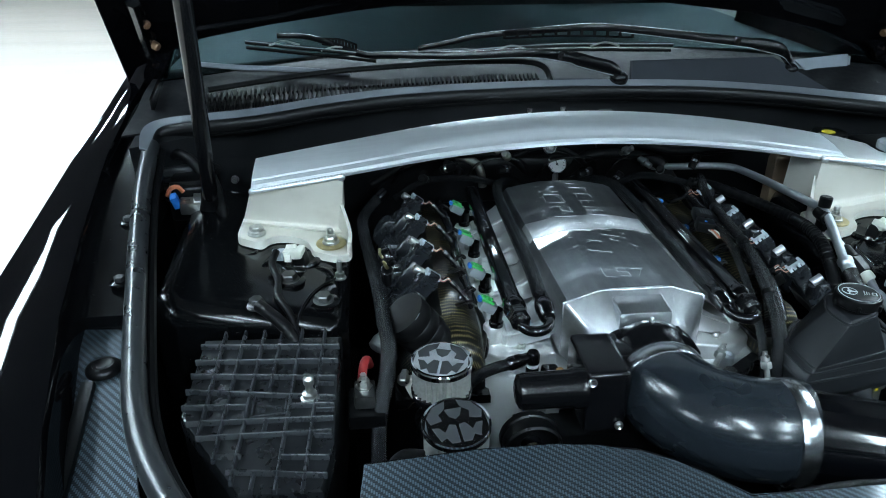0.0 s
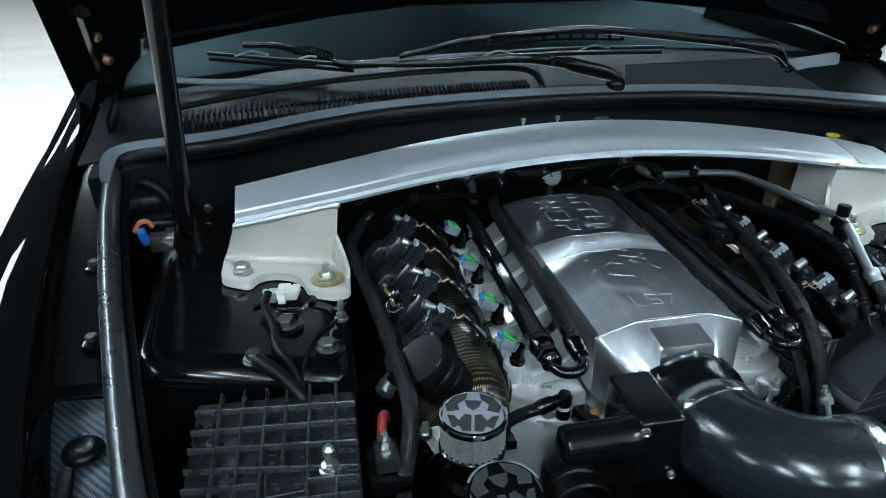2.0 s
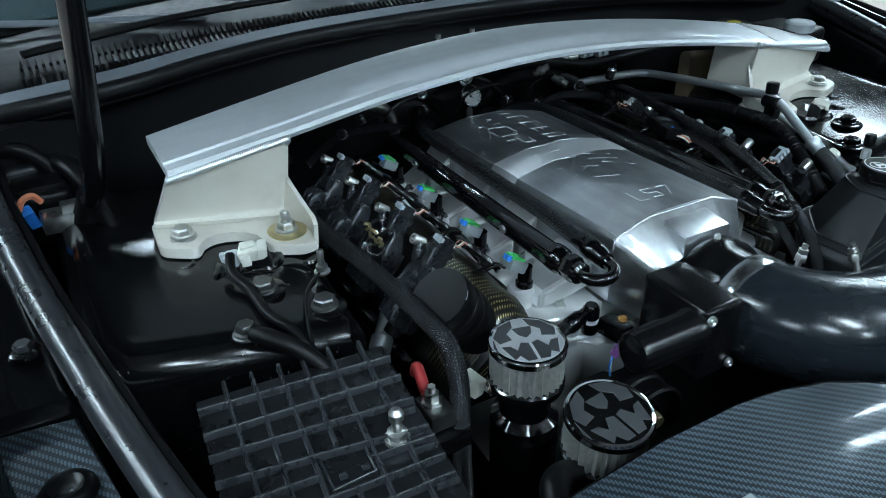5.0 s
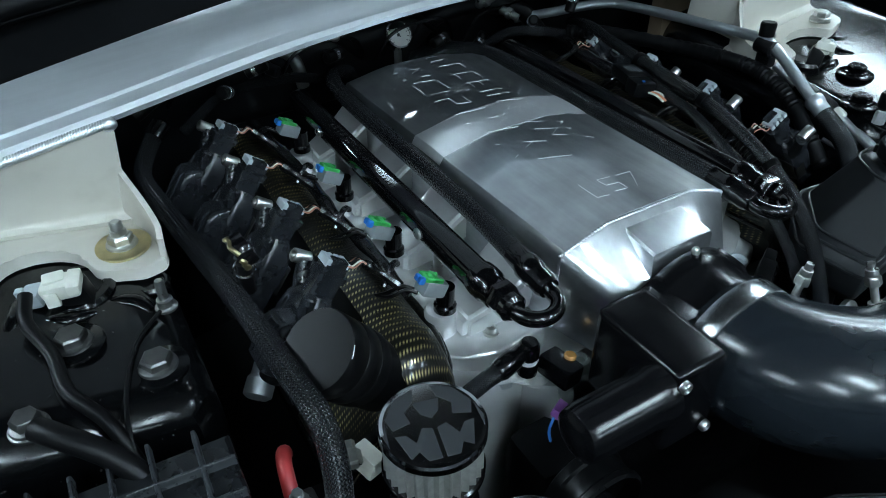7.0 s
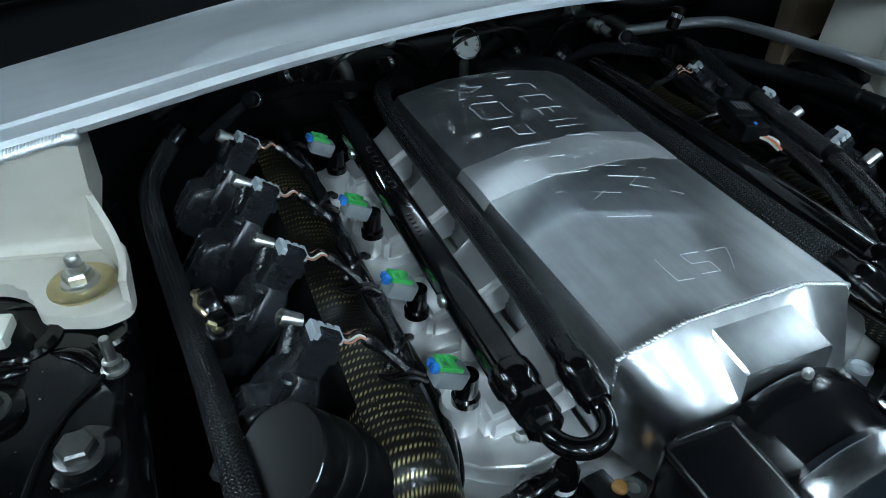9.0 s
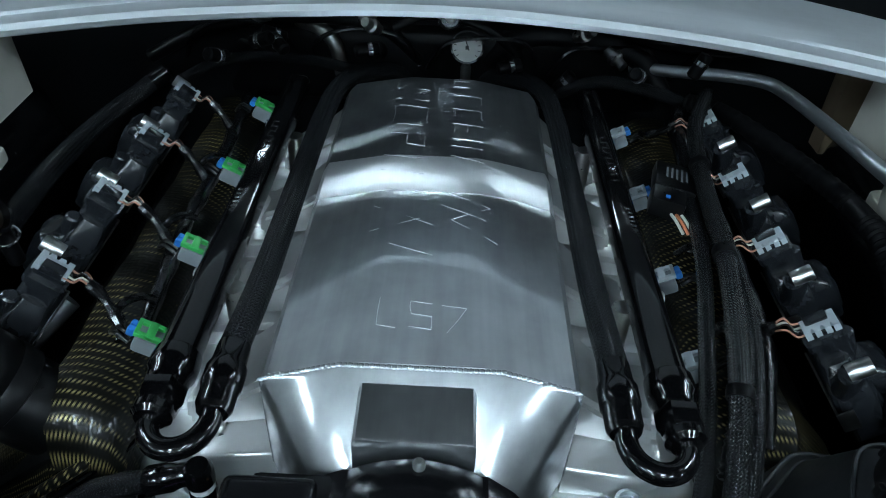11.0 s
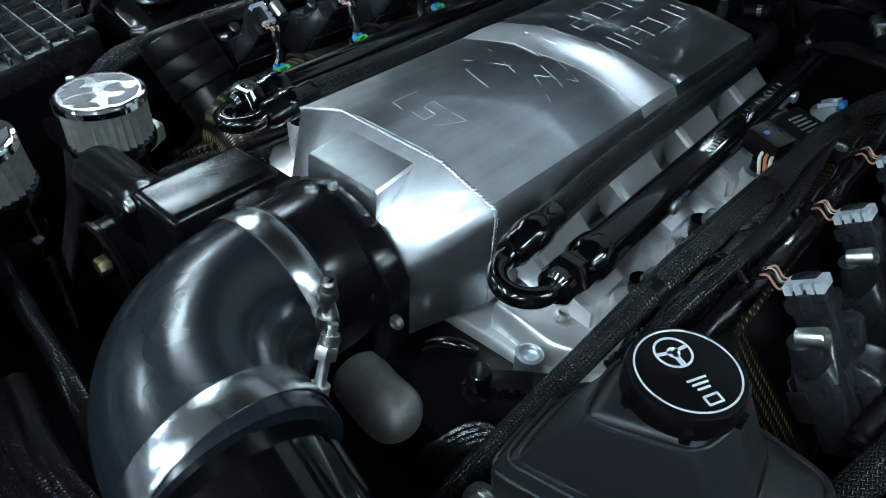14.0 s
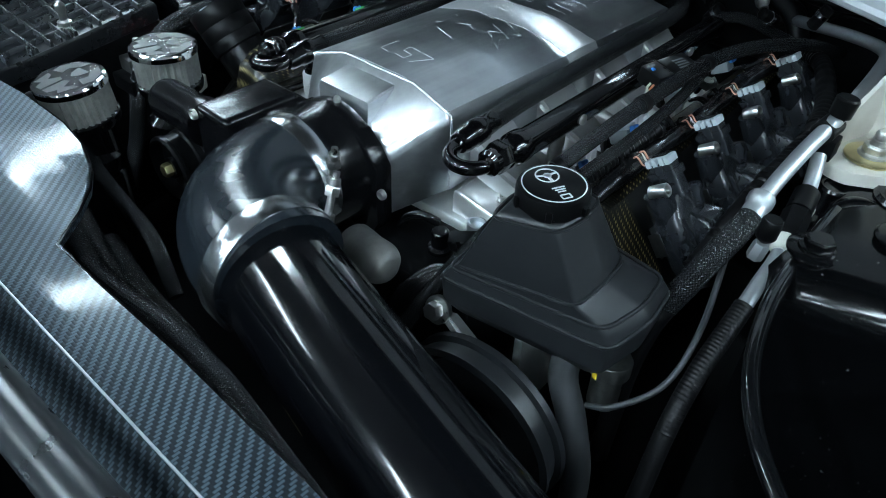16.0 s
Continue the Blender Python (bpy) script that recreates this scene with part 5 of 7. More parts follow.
# ---------- breather filters ----------
def breather(x, y, z, tilt):
    th = thing("breather_filter", "round breather filter with a chrome cap and pale pleats", "filter", (x, y, z - 0.056), "breather filters")
    o = Matrix.Translation((x, y, z)) @ pose(0, 0, 0, *tilt)
    bm = B(); vs = lathe(bm, (0, 0, -0.009), (0, 0, 1), [(0.0362, 0), (0.0376, 0.0015), (0.0376, 0.007), (0.0365, 0.0088), (0.034, 0.0094)], 56); place(bm, vs, o); CAPB = part("cap", bm, CHROME, th, sharp=9)
    bm = B()
    n = 30
    r0, r1 = [], []
    for i in range(2 * n):
        a = math.pi * i / n
        r = 0.0358 if i % 2 else 0.0318
        r0.append(o @ V(r * math.cos(a), r * math.sin(a), -0.042)); r1.append(o @ V(r * math.cos(a), r * math.sin(a), -0.0085))
    loft(bm, [r0, r1]); part("pleats", bm, PLEAT, th, "off-white pleated filter cloth")
    bm = B(); vs = lathe(bm, (0, 0, -0.056), (0, 0, 1), [(0.024, -0.04), (0.026, 0), (0.036, 0.004), (0.0372, 0.008), (0.0372, 0.013), (0.0355, 0.0145)], 48); place(bm, vs, o); part("base", bm, GLOSS_BLACK, th)
    shapes = [[(-0.029, 0.010), (-0.020, 0.024), (-0.006, 0.030), (-0.008, 0.020), (-0.016, 0.012), (-0.014, 0.003), (-0.026, 0.000)],
              [(0.029, 0.010), (0.020, 0.024), (0.006, 0.030), (0.008, 0.020), (0.016, 0.012), (0.014, 0.003), (0.026, 0.000)],
              [(-0.009, 0.018), (0.009, 0.018), (0.006, 0.008), (0, 0.003), (-0.006, 0.008)],
              [(-0.026, -0.005), (-0.019, -0.006), (-0.014, -0.013), (-0.008, -0.003), (-0.0015, -0.005), (-0.0015, -0.028), (-0.010, -0.028), (-0.014, -0.020), (-0.020, -0.024)],
              [(0.026, -0.005), (0.019, -0.006), (0.014, -0.013), (0.008, -0.003), (0.0015, -0.005), (0.0015, -0.028), (0.010, -0.028), (0.014, -0.020), (0.020, -0.024)],
              [(-0.033, -0.004), (-0.030, 0.008), (-0.031, -0.012)], [(0.033, -0.004), (0.031, -0.012), (0.030, 0.008)]]
    for sh in shapes:
        bm = B(); vs = prism(bm, [(a * 1.06, b * 1.06) for a, b in sh][::-1], 0.0002, 0.0007); place(bm, vs, o @ pose(0, 0, 0, 0, 0, -14)); part("etched_shape", bm, ETCHED, CAPB, "matt grey etched shape")
    return th


breather(-0.266, -0.121, 0.798, (0, 0, 0))
breather(-0.262, -0.232, 0.796, (4, -3, 20))

# ---------- fuel rails, hoses, injectors ----------
def fuel_rail(s):
    th = thing("fuel_rail", "gloss black fuel rail with a looped hose fitting", "fuel rail", (s * 0.155, 0.18, 0.78), "fuel rails")
    x = s * 0.157
    bm = B(); box(bm, (x, 0.185, 0.801), (0.025, 0.43, 0.025), (0, 0, 0), 0.0115, 5); part("rail", bm, GLOSS_BLACK, th)
    bm = B(); lathe(bm, (x, -0.010, 0.802), (x, -1, 0.802), [(0.0125, 0), (0.0155, 0.003), (0.0160, 0.010), (0.0155, 0.018), (0.0135, 0.021), (0.0135, 0.030)], 28); hexhead(bm, (x, -0.040, 0.803), (x - s * 0.001, -0.056, 0.803), 0.0150); lathe(bm, (x, -0.055, 0.803), (x, -1, 0.803), [(0.0125, 0), (0.0125, 0.006), (0.0095, 0.009)], 20); part("end_fitting", bm, GLOSS_BLACK, th)
    bm = B(); xh = s * 0.121
    loop = [(x, -0.060, 0.802)] + [((x + xh) / 2 + (x - xh) / 2 * math.cos(a), -0.064 - 0.020 * math.sin(a), 0.802 + 0.004 * a / 3.14) for a in [math.pi * i / 10 for i in range(11)]] + [(xh, -0.058, 0.808)]
    tube(bm, loop, 0.0068, 16, 3); part("u_bend", bm, GLOSS_BLACK, th)
    bm = B(); lathe(bm, (xh, -0.060, 0.807), (xh - s * 0.001, 0.0, 0.812), [(0.0095, 0), (0.0115, 0.004), (0.0115, 0.016), (0.0128, 0.018), (0.0128, 0.032), (0.011, 0.036), (0.0105, 0.050)], 14); part("hose_end", bm, GLOSS_BLACK, th)
    bm = B(); tube(bm, [(xh, -0.020, 0.811), (s * 0.117, 0.06, 0.812), (s * 0.1165, 0.2, 0.812), (s * 0.115, 0.32, 0.811), (s * 0.108, 0.39, 0.808), (s * 0.085, 0.445, 0.797), (s * 0.05, 0.48, 0.78), (s * 0.02, 0.49, 0.74)], 0.0098, 20, 10); part("hose", bm, BRAID, th, "black braided hose beside the plenum")
    bm = B()
    for i in range(9):
        box(bm, (x, 0.285 - i * 0.0095, 0.8137), (0.0075 if i % 3 else 0.005, 0.0016, 0.0004)); box(bm, (x + (0.003 if i % 2 else -0.003), 0.2812 - i * 0.0095, 0.8137), (0.0012, 0.006, 0.0004))
    for i in range(6):
        box(bm, (x + s * 0.004, 0.165 - i * 0.006, 0.8137), (0.004, 0.003, 0.0004))
    tagged(part("etched_mark", bm, ETCH, th, "faint etched bars"), kind="stuff")
    for y in (0.07, 0.30):
        bm = B(); cyl(bm, (x - s * 0.012, y, 0.79), (x - s * 0.012, y, 0.735), 0.008, seg=14); lathe(bm, (x + s * 0.0125, y, 0.800), (x + s, y, 0.80), [(0.0055, 0), (0.0055, 0.002), (0.004, 0.003)], 14)
        part("stand_off", bm, STEEL, th)
    return th


def injector(x, y, z, s, green):
    th = thing("injector", "fuel injector plug with a green lock and blue clip" if green else "fuel injector plug in light grey with a blue clip", "injector", (x, y, z - 0.03), "injectors")
    m = Matrix.Translation((x, y, z)) @ pose(0, 0, 0, 0, s * -28, 0 if s < 0 else 0) 
    bm = B(); box(bm, (-s * 0.003, 0, 0.000), (0.024, 0.0175, 0.015), bevel=0.003, m=m); part("plug", bm, CONN_DARK, th)
    bm = B()
    for k in (-0.0055, 0.0055):
        box(bm, (s * 0.001, k, 0.0085), (0.018, 0.0035, 0.004), bevel=0.001, m=m)
    box(bm, (s * 0.000, 0, 0.0088), (0.006, 0.0145, 0.0045), bevel=0.001, m=m); box(bm, (s * 0.009, 0, 0.0085), (0.003, 0.0145, 0.004), bevel=0.0008, m=m)
    part("lock", bm, GREEN if green else GREY_CONN, th)
    bm = B(); box(bm, (s * 0.0125, -0.003, 0.006), (0.006, 0.005, 0.007), bevel=0.0018, m=m); box(bm, (s * 0.0125, 0.0035, 0.0055), (0.005, 0.005, 0.006), bevel=0.0018, m=m); part("clip", bm, BLUE, th)
    bm = B(); lathe(bm, (x - s * 0.016, y, z - 0.034), (x - s * 0.017, y, z), [(0.0105, 0), (0.0105, 0.006), (0.0085, 0.008), (0.0085, 0.026)], 18); part("body", bm, GLOSS_BLACK, th)
    bm = B()
    for k in (-0.003, 0.003):
        tube(bm, [(x + s * 0.013, y + k, z + 0.000), (x + s * 0.022, y + 0.004 + k, z + 0.004), (x + s * 0.032, y + 0.014 + k, z - 0.006), (x + s * 0.038, y + 0.03, z - 0.016)], 0.0017, 6, 5)
    part("wire", bm, PLASTIC, th)


for s in (-1, 1):
    fuel_rail(s)
for y in (0.016, 0.114, 0.231, 0.355):
    injector(-0.190, y, 0.786, -1, True)
for y in (0.03, 0.125, 0.245, 0.362):
    injector(0.192, y, 0.770, 1, False)

# ---------- valve covers and coils ----------
def woven_strip(s, th):
    bm = B(); uv = bm.loops.layers.uv.verify()
    prof = [(0.193, 0.712), (0.1945, 0.737), (0.2015, 0.7555), (0.219, 0.7675), (0.236, 0.7705), (0.250, 0.768)]
    ys = [-0.052, -0.047, -0.038, -0.024, -0.008] + [0.41 * i / 40 for i in range(41)]
    rows = []
    for y in ys:
        e = 1.0 if y > -0.005 else math.sqrt(max(0.0, 1 - ((y + 0.005) / 0.048) ** 2)) * 0.9 + 0.1
        w = 0.0035 * abs(math.sin(math.pi * (y - 0.02) / 0.1118))
        rows.append([(s * (0.222 + (x - 0.222) * (0.5 + 0.5 * e)), y, 0.70 + (z - 0.70) * e + w * (z > 0.75)) for x, z in prof])
    vs = [[bm.verts.new(p) for p in r] for r in rows]
    for j, (p, q) in enumerate(zip(vs, vs[1:])):
        run = 0.0
        for i in range(len(p) - 1):
            f = bm.faces.new((p[i], p[i + 1], q[i + 1], q[i]))
            step = math.dist(prof[i], prof[i + 1])
            for l, c in zip(f.loops, ((run, ys[j]), (run + step, ys[j]), (run + step, ys[j + 1]), (run, ys[j + 1]))):
                l[uv].uv = c
            run += step
    part("woven_strip", bm, GOLD_CARBON, th, "black and gold woven cover under lacquer")
    # rounded front end of the cover, in the same cloth
    bm = B(); uv = bm.loops.layers.uv.verify()
    prof = [(0.236, 0.7712), (0.250, 0.7665), (0.264, 0.7490), (0.292, 0.7195), (0.314, 0.695), (0.322, 0.672)]
    ys = [0.030, 0.012, -0.002, -0.016, -0.028, -0.038, -0.046, -0.051]
    rows = []
    for y in ys:
        e = 1.0 if y > -0.005 else math.sqrt(max(0.0, 1 - ((y + 0.005) / 0.048) ** 2)) * 0.9 + 0.1
        rows.append([(s * (0.25 + (x - 0.25) * (0.6 + 0.4 * e)), y, 0.665 + (z - 0.665) * e) for x, z in prof])
    vs = [[bm.verts.new(p) for p in r] for r in rows]
    for j, (p, q) in enumerate(zip(vs, vs[1:])):
        run = 0.0
        for i in range(len(p) - 1):
            f = bm.faces.new((p[i], p[i + 1], q[i + 1], q[i]))
            step, drop = math.dist(prof[i], prof[i + 1]), (rows[j][0][2], rows[j + 1][0][2])
            for l, c in zip(f.loops, ((run, ys[j] + drop[0]), (run + step, ys[j] + drop[0]), (run + step, ys[j + 1] + drop[1]), (run, ys[j + 1] + drop[1]))):
                l[uv].uv = c
            run += step
    part("woven_end", bm, GOLD_CARBON, th, "black and gold woven cover end")


def valve_cover(s):
    th = thing("valve_cover", "black valve cover with a black and gold woven strip", "valve cover", (s * 0.26, 0.17, 0.66), "valve covers")
    bm = B(); uv = bm.loops.layers.uv.verify()
    prof = [(0.196, 0.700), (0.197, 0.735), (0.204, 0.752), (0.220, 0.763), (0.236, 0.762), (0.256, 0.745), (0.290, 0.712), (0.310, 0.690), (0.318, 0.66)]
    ys = [-0.045, -0.038, -0.02, 0.0] + [0.42 * i / 24 for i in range(1, 24)] + [0.41, 0.42]
    rows = []
    for y in ys:
        e = 1.0 if 0.0 <= y < 0.41 else 0.72 + 0.28 * max(0, min(1, (y + 0.045) / 0.045)) ** 0.5 if y < 0 else 0.9
        w = 0.004 * abs(math.sin(math.pi * (y - 0.02) / 0.1118))
        rows.append([(s * (0.265 + (x - 0.265) * (1 - 0.06 * (1 - e))), y, 0.66 + (z - 0.66) * e + w * (z > 0.74)) for x, z in prof])
    vs = [[bm.verts.new(p) for p in r] for r in rows]
    for j, (p, q) in enumerate(zip(vs, vs[1:])):
        run = 0.0
        for i in range(len(p) - 1):
            f = bm.faces.new((p[i], p[i + 1], q[i + 1], q[i]))
            step = math.dist(prof[i], prof[i + 1])
            for l, c in zip(f.loops, ((run, ys[j]), (run + step, ys[j]), (run + step, ys[j + 1]), (run, ys[j + 1]))):
                l[uv].uv = c
            run += step
    bm.faces.new([r for r in vs[0]])
    bm.faces.new([r for r in vs[-1]][::-1])
    part("shell", bm, PLASTIC, th)
    woven_strip(s, th)
    rim = [(0.199, 0.40, 0.746), (0.197, 0.25, 0.745), (0.195, 0.14, 0.744), (0.191, 0.085, 0.742), (0.189, 0.029, 0.740), (0.199, -0.022, 0.737), (0.220, -0.046, 0.732), (0.250, -0.060, 0.716), (0.275, -0.064, 0.695)]
    bm = B(); tube(bm, [(s * x, y, z) for x, y, z in rim], 0.0042, 10, 10); part("edge_bead", bm, GOLD_CARBON, th, "rounded woven edge bead")
    bm = B(); tube(bm, [(s * (x - 0.0045), y - 0.003, z - 0.006) for x, y, z in rim], 0.0024, 8, 10); part("edge_gasket", bm, GLOSS_BLACK, th, "glossy lacquered edge")
    bm = B(); prism(bm, [(s * x, y) for x, y in ((0.190, -0.05), (0.322, -0.05), (0.322, 0.425), (0.190, 0.425))], 0.668, 0.682, bevel=0.003); part("rail_flange", bm, GLOSS_BLACK, th)
    return th


def coil():
    """One coil at the origin: its plug is at the top inside, its body leans outwards (+x) and down."""
    th = thing("ignition_coil", "black ignition coil with a grey plug lock and wires", "ignition coil", (0, 0, 0), "ignition coils")
    m = pose(0, 0, 0, 0, -37, 0)

    def ring(z, x0, x1, y0, y1, r):
        """Rounded rectangle across the coil's axis."""
        out = []
        for cx, cy, a0 in ((x1 - r, y1 - r, 0), (x0 + r, y1 - r, 90), (x0 + r, y0 + r, 180), (x1 - r, y0 + r, 270)):
            out += [m @ V(cx + r * math.cos(radians(a0 + 30 * i)), cy + r * math.sin(radians(a0 + 30 * i)), z) for i in range(4)]
        return out

    bm = B(); loft(bm, [ring(-0.110, -0.012, 0.006, -0.022, 0.020, 0.005), ring(-0.104, -0.015, 0.010, -0.027, 0.024, 0.006), ring(-0.062, -0.016, 0.012, -0.029, 0.025, 0.006), ring(-0.046, -0.016, 0.011, -0.027, 0.022, 0.006), ring(-0.036, -0.014, 0.009, -0.020, 0.016, 0.006), ring(-0.030, -0.011, 0.008, -0.013, 0.012, 0.005)])
    part("body", bm, COILP, th)
    bm = B(); loft(bm, [ring(-0.106, -0.010, 0.017, -0.008, 0.021, 0.004), ring(-0.102, -0.010, 0.0265, -0.011, 0.0235, 0.005), ring(-0.066, -0.010, 0.0290, -0.012, 0.0240, 0.005), ring(-0.060, -0.010, 0.0270, -0.010, 0.0220, 0.005), ring(-0.050, -0.010, 0.012, -0.006, 0.018, 0.005)]); step = part("raised_face", bm, COILP, th)
    for k in (-0.002, 0.013):
        bm = B(); tube(bm, [m @ V(0.022, k, -0.058), m @ V(0.0290, k, -0.068), m @ V(0.0275, k, -0.098)], 0.0016, 8, 5); part("rib", bm, COILP, step)
    bm = B(); tube(bm, [m @ V(0.011, -0.019, -0.050), m @ V(0.0128, -0.019, -0.075), m @ V(0.0105, -0.017, -0.103)], 0.0022, 8, 6); part("moulded_seam", bm, COILP, th)
    bm = B(); cyl(bm, m @ V(0.010, 0.012, -0.050), m @ V(0.013, 0.013, -0.030), 0.0062, seg=16, edge=0.0015); part("boss", bm, COILP, th)
    bm = B(); tube(bm, [m @ V(-0.004, -0.017, -0.048), m @ V(0.000, -0.026, -0.034), m @ V(0.003, -0.032, -0.019)], lambda q: 0.0125 - 0.10 * q, 18, 5, flat=0.8); part("ear", bm, COILP, th)
    bm = B(); lathe(bm, m @ V(0.001, -0.032, -0.018), m @ V(1.0, -0.032, -0.018), [(0.0062, 0), (0.0062, 0.0150), (0.0055, 0.0160), (0.0040, 0.0160), (0.0038, 0.010)], 20)
    e = part("sleeve", bm, STEEL, th, "bright steel bolt sleeve")
    bm = B(); hexhead(bm, m @ V(0.010, -0.032, -0.018), m @ V(0.0135, -0.032, -0.018), 0.0034); part("bolt", bm, STEEL, e)
    bm = B(); loft(bm, [ring(-0.034, -0.013, 0.012, -0.008, 0.009, 0.003), ring(-0.014, -0.0125, 0.0115, -0.0075, 0.0085, 0.003)]); loft(bm, [ring(-0.0155, -0.0145, 0.0135, -0.0095, 0.0105, 0.003), ring(-0.009, -0.0145, 0.0135, -0.0095, 0.0105, 0.003)]); part("socket", bm, COILP, th)
    bm = B(); loft(bm, [ring(-0.012, -0.012, 0.011, -0.0065, 0.0075, 0.002), ring(-0.002, -0.012, 0.011, -0.0065, 0.0075, 0.002)]); PB = part("plug_body", bm, COILP, th, "black plug body")
    bm = B(); box(bm, (0.0, -0.0085, -0.011), (0.008, 0.004, 0.016), bevel=0.001, m=m); part("latch", bm, COILP, PB)
    bm = B(); box(bm, (-0.001, 0.0035, 0.0010), (0.0155, 0.009, 0.0070), bevel=0.0015, m=m); part("plug_back", bm, COILP, PB)
    comb = [(-0.0115, 0.006), (-0.0115, -0.0080), (-0.0072, -0.0080), (-0.0072, -0.0038), (-0.0050, -0.0038), (-0.0050, -0.0080), (-0.0010, -0.0080), (-0.0010, -0.0038), (0.0018, -0.0038), (0.0018, -0.0080), (0.0058, -0.0080), (0.0058, -0.0038), (0.0072, -0.0038), (0.0072, -0.0080), (0.0115, -0.0080), (0.0115, 0.0070), (0.0070, 0.0070), (0.0070, -0.0005), (-0.0080, -0.0005), (-0.0080, 0.006)]
    bm = B(); prism(bm, comb, -0.0035, 0.0032, m=m, bevel=0.0006, seg=1); part("plug_lock", bm, GREY_CONN, th, "light grey comb-shaped plug lock")
    bm = B(); box(bm, (-0.0172, -0.003, -0.066), (0.0015, 0.052, 0.030), bevel=0.0006, m=m); box(bm, (-0.012, -0.0335, -0.066), (0.012, 0.0015, 0.022), bevel=0.0006, m=m); part("bracket_plate", bm, DZINC, th, "thin dull metal bracket plate")
    bm = B(); cyl(bm, m @ V(-0.003, 0.0, -0.108), m @ V(-0.003, 0, -0.122), 0.011, seg=14); part("tower_boot", bm, RUBBER, th)
    for k, (dy, dz) in enumerate(((-0.0052, 0.0), (-0.0016, 0.0025), (0.0020, 0.001), (0.0056, 0.002))):
        bm = B(); tube(bm, [m @ V(-0.009, dy, 0.001), m @ V(-0.016, dy + 0.001, 0.000 + dz), (-0.021, 0.003 + dy * 0.9, -0.006 + dz), (-0.027, 0.005 + dy * 0.4, -0.012)], 0.0008, 6, 5)
        part("wire", bm, (PINK, TAPE, WHITE_PL, PINK)[k], th)
    bm = B(); tube(bm, [(-0.024, 0.005, -0.009), (-0.034, 0.009, -0.019), (-0.046, 0.020, -0.031), (-0.050, 0.032, -0.037)], lambda q: 0.0040 + 0.0008 * math.sin(q * 260), 8, 6); part("wire_sleeve", bm, TAPE, th)
    return th


c0 = coil()
c0.matrix_basis = pose(0.2695, 0.037, 0.813)
for y in (0.135, 0.234, 0.338):
    copy_thing(c0, pose(0.268, y, 0.811))
for y in (0.048, 0.146, 0.244, 0.338):
    copy_thing(c0, pose(-0.260, y, 0.821 - 0.02 * y, 0, 0, 180))
for s in (-1, 1):
    valve_cover(s)

# oil filler cap on the far bank
a, b = V(-0.254, -0.012, 0.734), V(-0.308, -0.024, 0.805)
th = thing("oil_filler_cap", "large worn black oil filler cap with a flat face", "oil cap", a)
bm = B(); h = (b - a).length; lathe(bm, a, b, [(0.030, -0.02), (0.030, h * 0.36), (0.0285, h * 0.40)], 40); part("neck", bm, PLASTIC, th)
bm = B(); lathe(bm, a, b, [(0.0285, h * 0.38), (0.0322, h * 0.40), (0.0328, h * 0.54), (0.0320, h * 0.555), (0.0328, h * 0.57), (0.0328, h * 0.74), (0.0318, h * 0.755), (0.0328, h * 0.77), (0.0330, h * 0.985), (0.0322, h), (0.0305, h - 0.0004), (0.0, h - 0.0008)], 56); CP = part("cap", bm, RUBBER, th)
m = axis_matrix(a, b)
# Bright arcs on the rim: wear, with its highlights painted in.
for k0, w in ((200, 50), (262, 26), (20, 18)):
    bm = B(); tube(bm, [m @ V(0.0328 * math.cos(radians(k0 + w * i / 6)), 0.0328 * math.sin(radians(k0 + w * i / 6)), h - 0.0006) for i in range(7)], lambda q: 0.0004, 6, 2)
    part("bright_rim", bm, ALU_DULL, CP, "bright arc of worn rim with its highlight painted in")

# ---------- power steering reservoir ----------
PS = thing("steering_reservoir", "black plastic power steering reservoir with a printed cap", "reservoir", (0.26, -0.10, 0.70))
rings = [
    [(0.200, -0.140, 0.706), (0.318, -0.124, 0.708), (0.328, -0.092, 0.712), (0.322, -0.050, 0.708), (0.245, -0.036, 0.704), (0.196, -0.085, 0.704)],
    [(0.187, -0.152, 0.722), (0.331, -0.131, 0.722), (0.342, -0.095, 0.732), (0.335, -0.046, 0.726), (0.242, -0.028, 0.720), (0.184, -0.083, 0.718)],
    [(0.186, -0.154, 0.750), (0.333, -0.132, 0.752), (0.344, -0.095, 0.764), (0.336, -0.046, 0.758), (0.242, -0.026, 0.752), (0.183, -0.083, 0.749)],
    [(0.192, -0.152, 0.760), (0.325, -0.131, 0.765), (0.336, -0.096, 0.773), (0.330, -0.050, 0.768), (0.243, -0.033, 0.762), (0.189, -0.085, 0.759)],
    [(0.199, -0.151, 0.766), (0.302, -0.137, 0.778), (0.304, -0.100, 0.781), (0.298, -0.062, 0.776), (0.243, -0.043, 0.768), (0.197, -0.088, 0.765)],
    [(0.228, -0.150, 0.827), (0.277, -0.134, 0.830), (0.282, -0.106, 0.832), (0.277, -0.080, 0.832), (0.240, -0.078, 0.829), (0.222, -0.112, 0.827)],
    [(0.232, -0.147, 0.834), (0.273, -0.132, 0.836), (0.277, -0.106, 0.837), (0.273, -0.084, 0.837), (0.241, -0.083, 0.835), (0.227, -0.112, 0.834)]]
bm = B(); loft(bm, rings); bmesh.ops.bevel(bm, geom=[e for e in bm.edges], offset=0.003, segments=2, affect="EDGES", profile=0.5); part("tank", bm, PLASTIC_GREY, PS, sharp=50)
